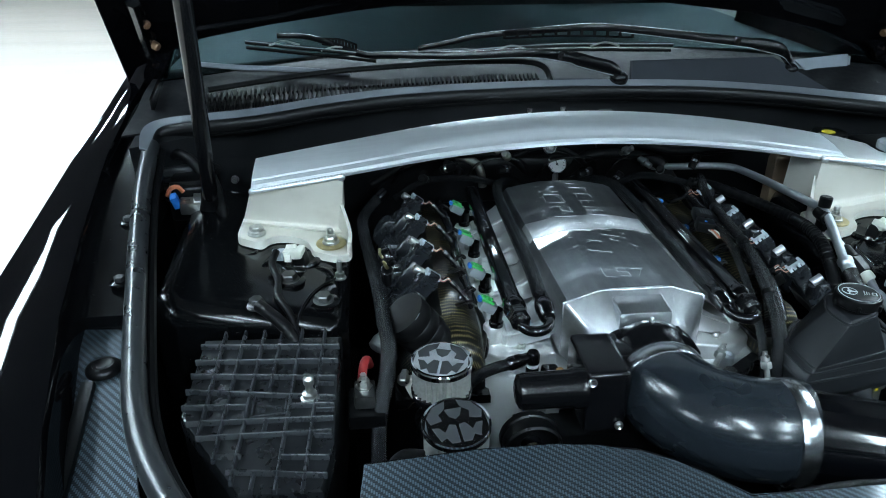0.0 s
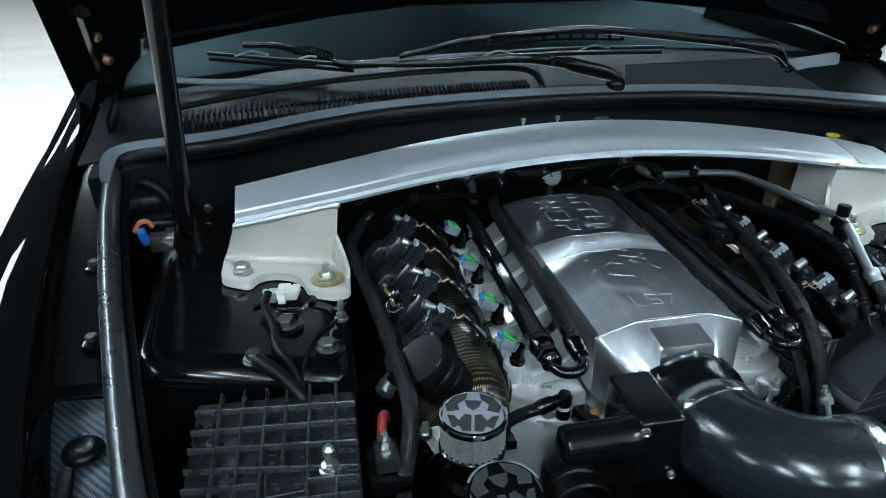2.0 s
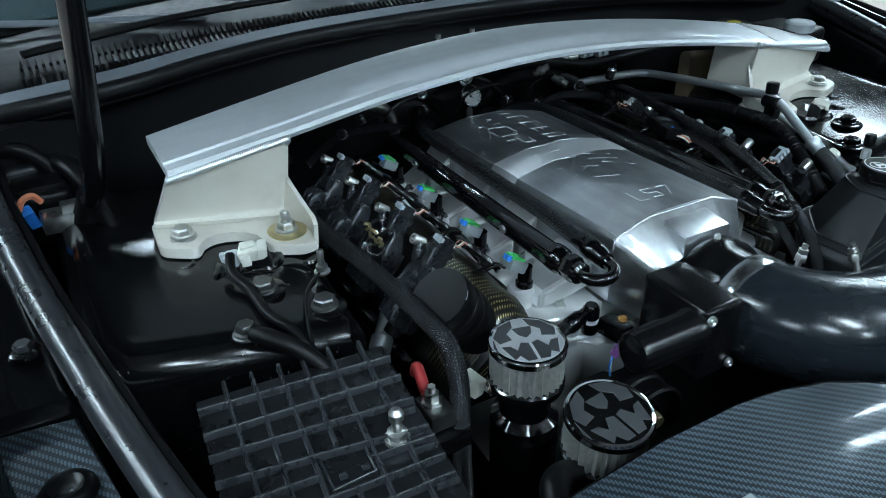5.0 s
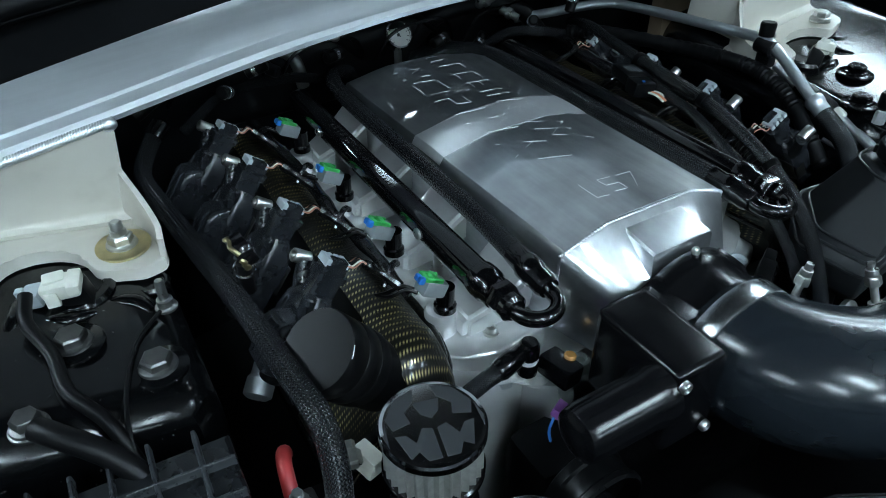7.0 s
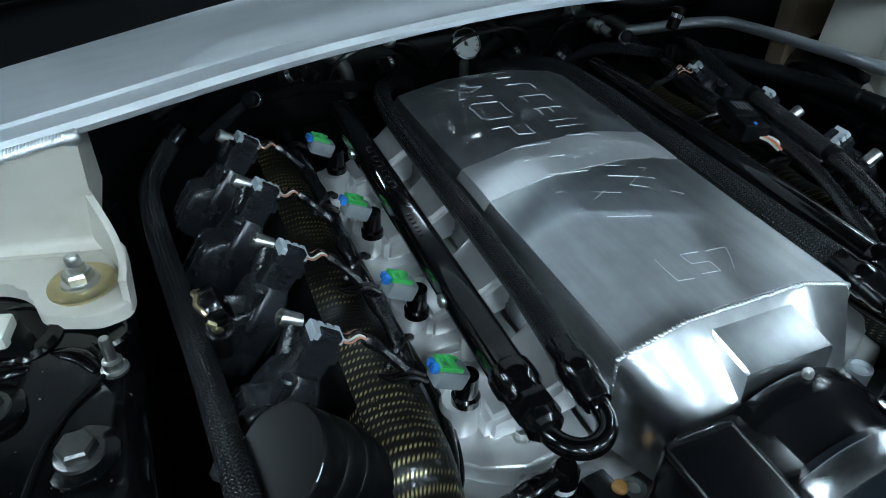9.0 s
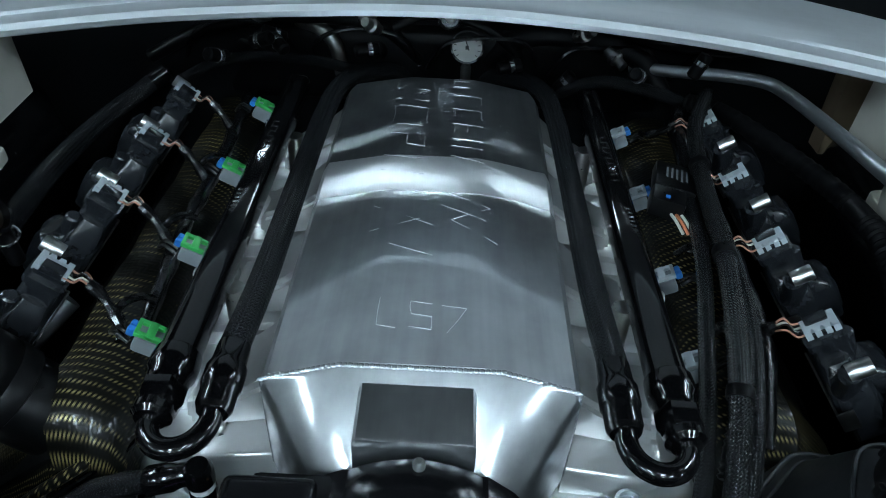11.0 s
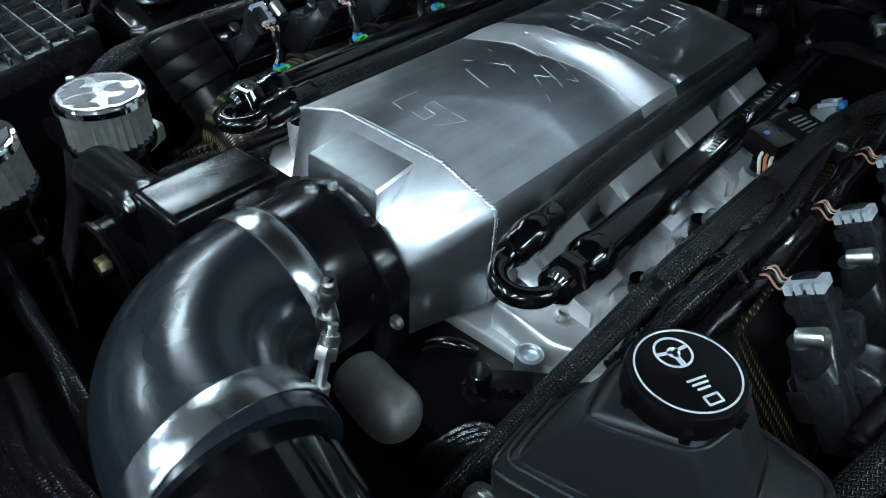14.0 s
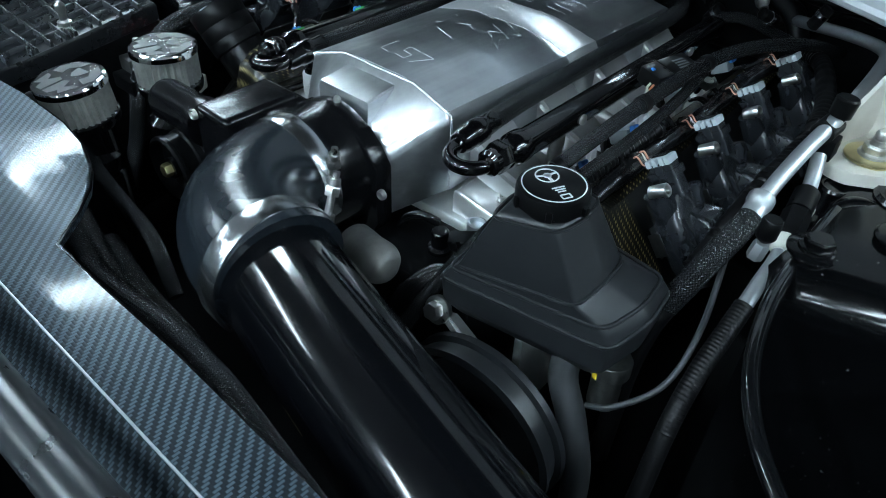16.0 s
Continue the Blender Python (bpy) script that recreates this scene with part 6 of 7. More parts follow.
def ridge(ring, out, up, r):
    c = sum((V(*p) for p in ring), V(0, 0, 0)) / len(ring)
    pts = [V(*p) + (V(*p) - c).normalized() * out + V(0, 0, up) for p in ring]
    line = []
    for a, b, d in zip(pts[-1:] + pts[:-1], pts, pts[1:] + pts[:1]):
        p, q = b + (a - b).normalized() * 0.012, b + (d - b).normalized() * 0.012
        line += [p * (1 - t) ** 2 + b * 2 * t * (1 - t) + q * t * t for t in (0, 0.25, 0.5, 0.75, 1)]
    bm = B(); tube(bm, line + line[:1], r, 8, 1, smooth=False); part("moulded_ridge", bm, PLASTIC_GREY, PS)


ridge(rings[3], 0.0002, 0.0010, 0.0019)
ridge(rings[4], 0.0010, 0.0012, 0.0016)
ridge(rings[5], 0.0008, 0.002, 0.0015)
ridge(rings[2], 0.0008, -0.001, 0.0019)
cc = V(0.256, -0.116, 0.835)
bm = B()
lathe(bm, cc - V(0, 0, 0.002), cc + V(0, 0, 1), [(0.0205, 0), (0.0205, 0.006), (0.0245, 0.007), (0.0272, 0.009), (0.0272, 0.019), (0.0262, 0.0215), (0.0245, 0.0222)], 44); CAP = part("cap", bm, PLASTIC, PS)
for i in range(6):
    a = math.pi / 3 * i
    bm = B(); box(bm, cc + V(0.0264 * math.cos(a), 0.0264 * math.sin(a), 0.010), (0.007, 0.005, 0.008), (0, 0, math.degrees(a)), 0.0015); part("grip", bm, PLASTIC, CAP)
zt = cc.z + 0.0206
bm = B()
lathe(bm, (cc.x, cc.y, zt), (cc.x, cc.y, 1), [(0.0228, 0), (0.0228, 0.0003), (0.0237, 0.0003), (0.0237, 0)], 48, cap=False)
rot = pose(cc.x, cc.y, zt, 0, 0, 64) @ Matrix.Scale(1.17, 4)
vs = lathe(bm, (0, 0.009, 0), (0, 0.009, 1), [(0.0068, 0), (0.0068, 0.0003), (0.0077, 0.0003), (0.0077, 0)], 32, cap=False); place(bm, vs, rot)
vs = lathe(bm, (0, 0.0088, 0), (0, 0.0088, 1), [(0.0026, 0), (0.0026, 0.0004)], 20); place(bm, vs, rot)
for ang, wd in ((8, 0.0014), (172, 0.0014), (270, 0.0022)):
    vs = box(bm, (0.0036 * math.cos(radians(ang)), 0.009 + 0.0036 * math.sin(radians(ang)), 0.0002), (0.0070, wd, 0.0004), (0, 0, ang)); place(bm, vs, rot)
for i in range(3):
    vs = box(bm, (0, -0.005 - 0.0022 * i, 0.0002), (0.0085 - 0.0015 * i, 0.0009, 0.0004)); place(bm, vs, rot)
for dx, dy, sx, sy in ((0, -0.0128, 0.006, 0.0008), (0, -0.0166, 0.006, 0.0008), (-0.003, -0.0147, 0.0008, 0.0042), (0.003, -0.0147, 0.0008, 0.0042)):
    vs = box(bm, (dx, dy, 0.0002), (sx, sy, 0.0004)); place(bm, vs, rot)
part("printed_symbol", bm, LABELW, CAP, "white printed wheel symbol")

# ---------- hoses, looms and small things: far side ----------
def hose(name, pts, r, mat, label, category="hose", n=8, seg=14, group=""):
    th = thing(name, label, category, pts[0], group)
    bm = B(); tube(bm, pts, r, seg, n); part("tube", bm, mat, th)
    return th


def ribbed(r, pitch=0.0045, depth=0.0009):
    return lambda s: r + depth * math.sin(2 * math.pi * s / pitch)


h = hose("coolant_hose", [(-0.322, 0.425, 0.790), (-0.340, 0.405, 0.778), (-0.357, 0.365, 0.772), (-0.358, 0.310, 0.777), (-0.352, 0.219, 0.787), (-0.345, 0.144, 0.791), (-0.339, 0.084, 0.793), (-0.335, 0.030, 0.795), (-0.331, -0.030, 0.794), (-0.328, -0.075, 0.789), (-0.332, -0.105, 0.765), (-0.342, -0.125, 0.725), (-0.347, -0.14, 0.66), (-0.352, -0.17, 0.58), (-0.355, -0.22, 0.48)], 0.0100, BRAID, "thick black braided hose along the coils", seg=20, n=12)
bm = B(); lathe(bm, (-0.314, 0.430, 0.794), (-0.334, 0.412, 0.782), [(0.009, 0), (0.0125, 0.004), (0.0125, 0.018), (0.0112, 0.024)], 18); part("ferrule", bm, GLOSS_BLACK, h)
hose("lower_hose", [(-0.331, -0.29, 0.70), (-0.335, -0.275, 0.735), (-0.322, -0.245, 0.752), (-0.30, -0.235, 0.745), (-0.27, -0.235, 0.735)], 0.014, RUBBER, "black rubber hose bending towards the breather", seg=18)

th = thing("p_clamp", "scuffed black ring clamp with a gold worn rim", "clamp", (-0.322, 0.100, 0.79))
pm = Matrix.Translation((-0.323, 0.089, 0.830)) @ V(0.93, 0.05, 0.36).to_track_quat("Z", "Y").to_matrix().to_4x4()
bm = B(); vs = lathe(bm, (0, 0, -0.007), (0, 0, 1), [(0.0118, 0), (0.0142, 0), (0.0148, 0.002), (0.0148, 0.012), (0.0142, 0.014), (0.0118, 0.014), (0.0112, 0.006)], 36, cap=False); place(bm, vs, pm); RG = part("ring", bm, GLOSS_BLACK, th)
bm = B(); vs = lathe(bm, (0, 0, -0.003), (0, 0, 1), [(0.0116, 0), (0.0116, 0.004), (0.004, 0.005)], 28); place(bm, vs, pm); part("plug", bm, simple("dark brown rubber", (0.02, 0.013, 0.009), 0.5), RG)
bm = B(); vs = []
for k, w in ((0, 150), (165, 70), (245, 105)):
    a0 = [(0.0147 * math.cos(radians(k + w * i / 8)), 0.0147 * math.sin(radians(k + w * i / 8)), -0.0060 + 0.0012 * (i % 3)) for i in range(9)]
    vs += tube(bm, a0, 0.0021, 6, 2)
place(bm, vs, pm); part("worn_rim", bm, BRASSY, RG, "gold coloured worn rim")
bm = B(); tube(bm, [(-0.323 + 0.0085 * math.cos(a), 0.098 + 0.0085 * math.sin(a), 0.8045 + 0.003 * math.sin(a)) for a in [math.pi * i / 8 for i in range(17)]], 0.0014, 8, 2); part("foot", bm, CHROME, th, "thin chrome ring")
bm = B(); cyl(bm, (-0.323, 0.098, 0.78), (-0.323, 0.094, 0.815), 0.0065, seg=14, edge=0.001); part("stem", bm, RUBBER, th)

# earth lead, stud wire and strut sensor plugs
for s in (-1, 1):
    th = thing("sensor_plug", "aged white plastic plug above the strut mount", "connector", (s * 0.455, 0.112, tower_z(0.455, 0.112)), "strut sensor plugs")
    m = Matrix.Translation((s * 0.456, 0.114, 0.832)) @ pose(0, 0, 0, 6, s * 10, s * 24)
    bm = B(); box(bm, (0, 0, 0), (0.028, 0.018, 0.014), bevel=0.003, m=m); box(bm, (s * 0.003, 0.002, 0.007), (0.016, 0.010, 0.007), (12, 8, 14), 0.002, m=m); box(bm, (s * -0.012, -0.002, 0.003), (0.010, 0.022, 0.010), (0, 14, 9), 0.002, m=m); box(bm, (s * -0.004, 0.009, -0.006), (0.014, 0.007, 0.016), (16, 0, -8), 0.002, m=m); box(bm, (s * 0.006, -0.010, -0.003), (0.010, 0.005, 0.012), (-14, 6, 10), 0.0015, m=m); part("shell", bm, WHITE_PL, th)
    bm = B(); box(bm, (s * 0.022, -0.002, -0.002), (0.014, 0.017, 0.013), bevel=0.0025, m=m); box(bm, (s * 0.030, -0.002, 0.002), (0.006, 0.006, 0.010), bevel=0.001, m=m); part("latch", bm, GREY_CONN, th, "light grey latch")
    bm = B(); box(bm, (s * -0.004, 0.004, -0.016), (0.022, 0.018, 0.030), (0, 0, 8), 0.004, m=m); part("stem", bm, RUBBER, th)
    if s > 0:
        continue
    bm = B(); tube(bm, [(s * 0.480, 0.108, 0.838), (s * 0.484, 0.085, 0.830), (s * 0.474, 0.055, tower_z(0.474, 0.055) + 0.007), (s * 0.470, 0.015, tower_z(0.47, 0.015) + 0.006), (s * 0.452, -0.018, 0.806), (s * 0.440, -0.05, 0.77)], 0.0052, 10, 8); part("lead", bm, RUBBER, th, "black taped lead")
    th = thing("earth_lead", "black earth lead with a crimped ring terminal", "cable", (s * 0.496, -0.003, tower_z(0.496, 0)), "earth leads")
    bm = B(); tube(bm, [(s * 0.492, -0.010, tower_z(0.49, 0) + 0.006), (s * 0.478, -0.026, 0.818), (s * 0.456, -0.045, 0.806), (s * 0.43, -0.07, 0.775)], 0.0082, 12, 8); part("sheath", bm, RUBBER, th)
    th = thing("ground_stud", "zinc ground stud with a thin black wire", "stud", (s * 0.391, 0.087, tower_z(0.391, 0.087)), "ground studs")
    z = tower_z(0.391, 0.087)
    bm = B(); lathe(bm, (s * 0.391, 0.087, z), (s * 0.391, 0.087, 1), [(0.009, 0), (0.009, 0.002), (0.0065, 0.003), (0.0065, 0.009), (0.0038, 0.010), (0.0038, 0.026), (0.003, 0.028)], 12); part("stud", bm, STEEL, th)
    bm = B(); tube(bm, [(s * 0.397, 0.080, z + 0.004), (s * 0.418, 0.055, z + 0.005), (s * 0.432, 0.02, z + 0.008), (s * 0.442, -0.02, z + 0.002), (s * 0.446, -0.06, z - 0.03)], 0.0018, 6, 8); part("wire", bm, RUBBER, th)

# battery terminal
th = thing("jump_terminal", "battery terminal with a red boot and zinc nut", "terminal", (-0.360, -0.10, 0.735))
bm = B(); box(bm, (-0.360, -0.110, 0.744), (0.026, 0.036, 0.018), bevel=0.003); part("block", bm, DZINC, th, "dull steel block")
bm = B(); box(bm, (-0.358, -0.108, 0.722), (0.046, 0.06, 0.02), bevel=0.004); part("base", bm, PLASTIC, th)
bm = B(); lathe(bm, (-0.361, -0.106, 0.752), (-0.361, -0.106, 1), [(0.011, 0), (0.011, 0.003), (0.0075, 0.004), (0.0075, 0.012), (0.004, 0.013), (0.004, 0.020)], 6); part("nut", bm, STEEL, th)
bm = B(); tube(bm, [(-0.363, -0.098, 0.758), (-0.360, -0.080, 0.768), (-0.356, -0.066, 0.764), (-0.353, -0.055, 0.748)], 0.0056, 12, 8); part("boot", bm, RED, th, "red rubber boot")

th = thing("grey_fitting", "dull grey pipe stub beside the coils", "pipe", (-0.345, 0.03, 0.70))
bm = B(); lathe(bm, (-0.346, 0.055, 0.695), (-0.300, 0.105, 0.735), [(0.009, 0), (0.013, 0.003), (0.013, 0.018), (0.0105, 0.021), (0.0105, 0.08)], 20); part("stub", bm, ALU_DULL, th)
th = thing("breather_fitting", "small white sensor plug with a zinc hose union", "fitting", (-0.30, -0.07, 0.70))
bm = B(); box(bm, (-0.297, -0.072, 0.722), (0.014, 0.024, 0.020), (10, 10, 20), 0.002); part("plug", bm, WHITE_PL, th)
bm = B(); lathe(bm, (-0.312, -0.082, 0.735), (-0.300, -0.030, 0.752), [(0.006, 0), (0.008, 0.002), (0.008, 0.012), (0.005, 0.014), (0.005, 0.02)], 6); part("union", bm, STEEL, th)

for x, y in ((-0.266, -0.121), (-0.262, -0.232)):
    th = thing("catch_can", "gloss black canister under a breather filter", "canister", (x, y, 0.60), "catch cans")
    bm = B(); lathe(bm, (x, y, 0.60), (x, y, 1), [(0.030, 0), (0.034, 0.004), (0.034, 0.085), (0.032, 0.09)], 32); part("body", bm, GLOSS_BLACK, th)
    bm = B(); lathe(bm, (x, y, 0.690), (x, y, 1), [(0.032, 0), (0.034, 0.004), (0.034, 0.018), (0.026, 0.025)], 32); lid = part("lid", bm, GLOSS_BLACK, th)
    bm = B(); lathe(bm, (x, y, 0.714), (x, y, 1), [(0.0258, 0), (0.024, 0.028)], 32); part("neck", bm, GLOSS_BLACK, lid)

h = hose("vent_hose", [(-0.150, -0.062, 0.746), (-0.168, -0.064, 0.742), (-0.19, -0.066, 0.738), (-0.213, -0.068, 0.727), (-0.243, -0.088, 0.71), (-0.26, -0.11, 0.69)], 0.0078, LOOM, "black braided vent hose below the throttle body")
bm = B(); lathe(bm, (-0.172, -0.0645, 0.7415), (-0.136, -0.060, 0.749), [(0.0086, 0), (0.0098, 0.003), (0.0098, 0.018), (0.008, 0.022), (0.008, 0.034)], 14); part("hose_end", bm, GLOSS_BLACK, h)
bm = B(); lathe(bm, (-0.138, -0.062, 0.722), (-0.138, -0.062, 1), [(0.009, 0), (0.009, 0.012), (0.0078, 0.014), (0.0078, 0.018), (0.0095, 0.020), (0.0095, 0.032), (0.007, 0.036)], 14); part("elbow", bm, GLOSS_BLACK, h)
bm = B(); lathe(bm, (-0.138, -0.062, 0.7345), (-0.138, -0.062, 1), [(0.0083, 0), (0.0083, 0.005)], 14); part("sleeve", bm, LABELW, h, "white band")
th = thing("front_sensor", "black sensor with a worn edge below the plenum", "sensor", (-0.114, -0.078, 0.71))
bm = B(); box(bm, (-0.114, -0.077, 0.726), (0.022, 0.034, 0.020), (0, 8, 10), 0.003); part("body", bm, SATIN_BLACK, th)
bm = B(); lathe(bm, (-0.104, -0.077, 0.736), (-0.103, -0.077, 0.80), [(0.0055, -0.004), (0.0055, 0.001), (0.004, 0.0025)], 16); part("spot", bm, simple("amber seal", (0.42, 0.20, 0.05), 0.5), th, "small amber seal")
bm = B(); lathe(bm, (-0.150, -0.045, 0.700), (-0.150, -0.045, 1), [(0.010, 0), (0.010, 0.022), (0.0075, 0.023), (0.0075, 0.018), (0.003, 0.018)], 20); solid("socket_bolt", bm, ALU_DULL, "dull socket head bolt on the engine", "bolt")
bm = B(); box(bm, (-0.135, -0.102, 0.664), (0.045, 0.025, 0.010), (8, 4, 8), 0.003); solid("front_plate", bm, simple("dark orange-brown", (0.16, 0.045, 0.018), 0.45, 0, 0.4, 40, 0.1), "orange-brown plate below the throttle body", "plate")

def pulley(name, c, r, w, label, mat, bolt=True):
    th = thing(name, label, "pulley", c, "pulleys")
    c = V(*c)
    bm = B(); lathe(bm, c, c + V(0, -1, 0), [(r * 0.9, 0), (r, 0.002), (r, w * 0.3), (r * 0.94, w * 0.36), (r * 0.94, w * 0.8), (r, w * 0.86), (r, w), (r * 0.93, w + 0.002), (r * 0.90, w * 0.6)], 64); part("rim", bm, mat, th)
    bm = B(); lathe(bm, c + V(0, -w * 0.5, 0), c + V(0, -1, 0), [(r * 0.9, 0), (r * 0.9, 0.003), (r * 0.35, 0.002), (r * 0.32, w * 0.45), (r * 0.2, w * 0.45)], 40); part("hub", bm, SATIN_BLACK, th)
    if bolt:
        bm = B(); hexhead(bm, c + V(0, -w * 0.9, 0), c + V(0, -w * 0.9 - 0.01, 0), r * 0.22); part("bolt", bm, BRASSY, th, "brass coloured bolt")
    return th


pulley("idler_pulley", (-0.165, -0.165, 0.712), 0.036, 0.030, "black idler pulley with a brass coloured bolt", PLASTIC)
pulley("steering_pulley", (0.250, -0.158, 0.632), 0.083, 0.028, "large black steering pump pulley", PLASTIC_GREY, False)
th = thing("pump_bracket", "cast aluminium steering pump bracket with a bolt", "bracket", (0.22, -0.13, 0.66))
bm = B(); loft(bm, [[(0.175, -0.150, 0.70), (0.186, -0.152, 0.715), (0.196, -0.150, 0.705), (0.190, -0.135, 0.70)], [(0.205, -0.155, 0.69), (0.212, -0.157, 0.702), (0.222, -0.152, 0.695), (0.215, -0.138, 0.69)], [(0.245, -0.160, 0.675), (0.255, -0.162, 0.686), (0.262, -0.155, 0.68), (0.255, -0.142, 0.67)]]); bmesh.ops.bevel(bm, geom=list(bm.edges), offset=0.003, segments=2, affect="EDGES"); part("arm", bm, ALU_CAST, th)
bm = B(); lathe(bm, (0.184, -0.150, 0.707), (0.184, -0.17, 0.715), [(0.013, 0), (0.013, 0.005), (0.0105, 0.006)], 20); hexhead(bm, (0.184, -0.155, 0.709), (0.184, -0.164, 0.713), 0.0085); part("bolt", bm, STEEL, th)
hose("return_hose", [(0.296, -0.120, 0.712), (0.300, -0.128, 0.690), (0.318, -0.135, 0.66), (0.335, -0.140, 0.61), (0.34, -0.14, 0.54)], 0.0125, HOSE_GREY, "grey-black rubber return hose below the reservoir", seg=18)
th = thing("pump_fitting", "zinc pump union with a yellow paint mark", "fitting", (0.325, -0.10, 0.68))
bm = B(); lathe(bm, (0.326, -0.102, 0.715), (0.328, -0.106, 0.64), [(0.016, 0), (0.017, 0.002), (0.017, 0.014), (0.013, 0.018), (0.013, 0.05)], 24); part("union", bm, STEEL, th)
bm = B(); box(bm, (0.322, -0.1195, 0.706), (0.004, 0.001, 0.010)); part("paint_mark", bm, simple("yellow paint", (0.7, 0.5, 0.03), 0.5), th)
bm = B(); tube(bm, [(0.05, -0.125, 0.690), (0.075, -0.132, 0.694), (0.10, -0.137, 0.700), (0.112, -0.139, 0.702)], lambda s: 0.0215 if s < 0.045 else 0.0215 * math.sqrt(max(0.02, 1 - ((s - 0.045) / 0.0215) ** 2)), 26, 10); solid("water_neck", bm, simple("stained cast aluminium", (0.34, 0.34, 0.325), 0.40, 0.45, 0.55, 38, 0.3), "stained grey rounded water neck", "water neck")

bm = B(); lathe(bm, (0.142, -0.050, 0.704), (0.142, -0.050, 1), [(0.010, 0), (0.010, 0.020), (0.0075, 0.021), (0.0075, 0.016), (0.003, 0.016)], 20); solid("socket_bolt", bm, ALU_DULL, "dull socket head bolt on the engine", "bolt")
th = thing("cam_sensor", "black sensor with a ribbed plug on the engine front", "sensor", (0.125, -0.085, 0.70))
m = Matrix.Translation((0.150, -0.078, 0.722)) @ pose(0, 0, 0, 8, -12, 28)
bm = B(); box(bm, (0, 0, 0), (0.030, 0.016, 0.014), bevel=0.003, m=m)
for k in (-0.008, 0.0, 0.008):
    box(bm, (k, -0.0085, 0.001), (0.004, 0.003, 0.011), bevel=0.001, m=m)
part("plug", bm, PLASTIC, th)
bm = B(); box(bm, (0.020, 0.001, 0.002), (0.016, 0.012, 0.010), bevel=0.002, m=m); part("boot", bm, RUBBER, th)
bm = B(); cyl(bm, (0.128, -0.088, 0.705), (0.128, -0.088, 0.728), 0.0085, seg=16, edge=0.001); lathe(bm, (0.128, -0.088, 0.705), (0.128, -0.088, 1), [(0.012, 0), (0.012, 0.004), (0.009, 0.006)], 16); part("body", bm, GLOSS_BLACK, th)
bm = B(); tube(bm, [(0.165, -0.072, 0.725), (0.185, -0.075, 0.722), (0.205, -0.09, 0.712), (0.20, -0.12, 0.69)], 0.0042, 8, 8); part("lead", bm, TAPE, th)
bm = B(); tube(bm, [(0.112, -0.072, 0.720), (0.100, -0.082, 0.728), (0.086, -0.088, 0.722), (0.078, -0.09, 0.708)], 0.0045, 10, 8); part("hook_pipe", bm, GLOSS_BLACK, th)
random.seed(3)
for i in range(5):
    o = 0.004 * i
    hose("thin_lead", [(0.19, -0.095 - o, 0.712), (0.165 - o, -0.112, 0.708 + 0.3 * o), (0.145 - o, -0.130 - 0.5 * o, 0.695), (0.135 - o, -0.15, 0.665)], 0.0021, TAPE, "thin black lead fanning out at the engine front", "cable", 8, 6, "thin leads")

# ---------- engine looms on the near bank ----------
h = hose("engine_loom", [(0.30, 0.43, 0.80), (0.272, 0.36, 0.822), (0.240, 0.28, 0.832), (0.224, 0.20, 0.833), (0.217, 0.095, 0.826), (0.208, 0.02, 0.812), (0.198, -0.04, 0.792), (0.186, -0.09, 0.762), (0.168, -0.13, 0.72), (0.15, -0.16, 0.67)], 0.0072, LOOM, "thick black woven engine loom along the coils", "cable loom", 12, 20)
for p, q in (((0.2172, 0.098, 0.826), (0.2165, 0.090, 0.8255)), ((0.2255, 0.210, 0.833), (0.2245, 0.202, 0.833)), ((0.203, -0.015, 0.802), (0.2015, -0.022, 0.799))):
    bm = B(); cyl(bm, p, q, 0.0088, seg=22); part("tie", bm, PLASTIC, h, "black cable tie")
hose("engine_loom", [(0.224, 0.215, 0.822), (0.230, 0.13, 0.815), (0.228, 0.05, 0.806), (0.216, -0.02, 0.788), (0.203, -0.08, 0.752), (0.19, -0.12, 0.70)], 0.0056, LOOM, "thin black woven loom branching off the coils", "cable loom", 12, 14)
hose("engine_loom", [(0.214, 0.19, 0.818), (0.206, 0.10, 0.812), (0.195, 0.03, 0.795), (0.186, -0.03, 0.772), (0.172, -0.09, 0.735), (0.155, -0.13, 0.69)], 0.0058, LOOM, "thin black woven loom beside the fuel rail", "cable loom", 12, 14)
bm = B(); tube(bm, [(0.232, 0.11, 0.800), (0.226, 0.05, 0.795), (0.216, 0.0, 0.782), (0.20, -0.05, 0.752)], ribbed(0.0072), 14, 30); solid("split_conduit", bm, PLASTIC, "black ribbed conduit beside the loom", "conduit")
hose("coil_loom", [(0.262, 0.40, 0.790), (0.246, 0.33, 0.792), (0.243, 0.25, 0.790), (0.245, 0.16, 0.789), (0.242, 0.08, 0.788), (0.236, 0.02, 0.780), (0.226, -0.03, 0.758)], lambda q: 0.0092 + 0.0012 * math.sin(q * 90) * math.sin(q * 37), TAPE, "lumpy taped coil loom over the valve cover", "cable loom", 14, 12)
for y in (0.05, 0.145, 0.245):
    hose("loom_branch", [(0.240, y - 0.012, 0.790), (0.226, y - 0.008, 0.798), (0.214, y + 0.002, 0.792), (0.206, y + 0.008, 0.778)], 0.0030, TAPE, "thin taped loom branch to an injector", "cable", 6, 8, "loom branches")
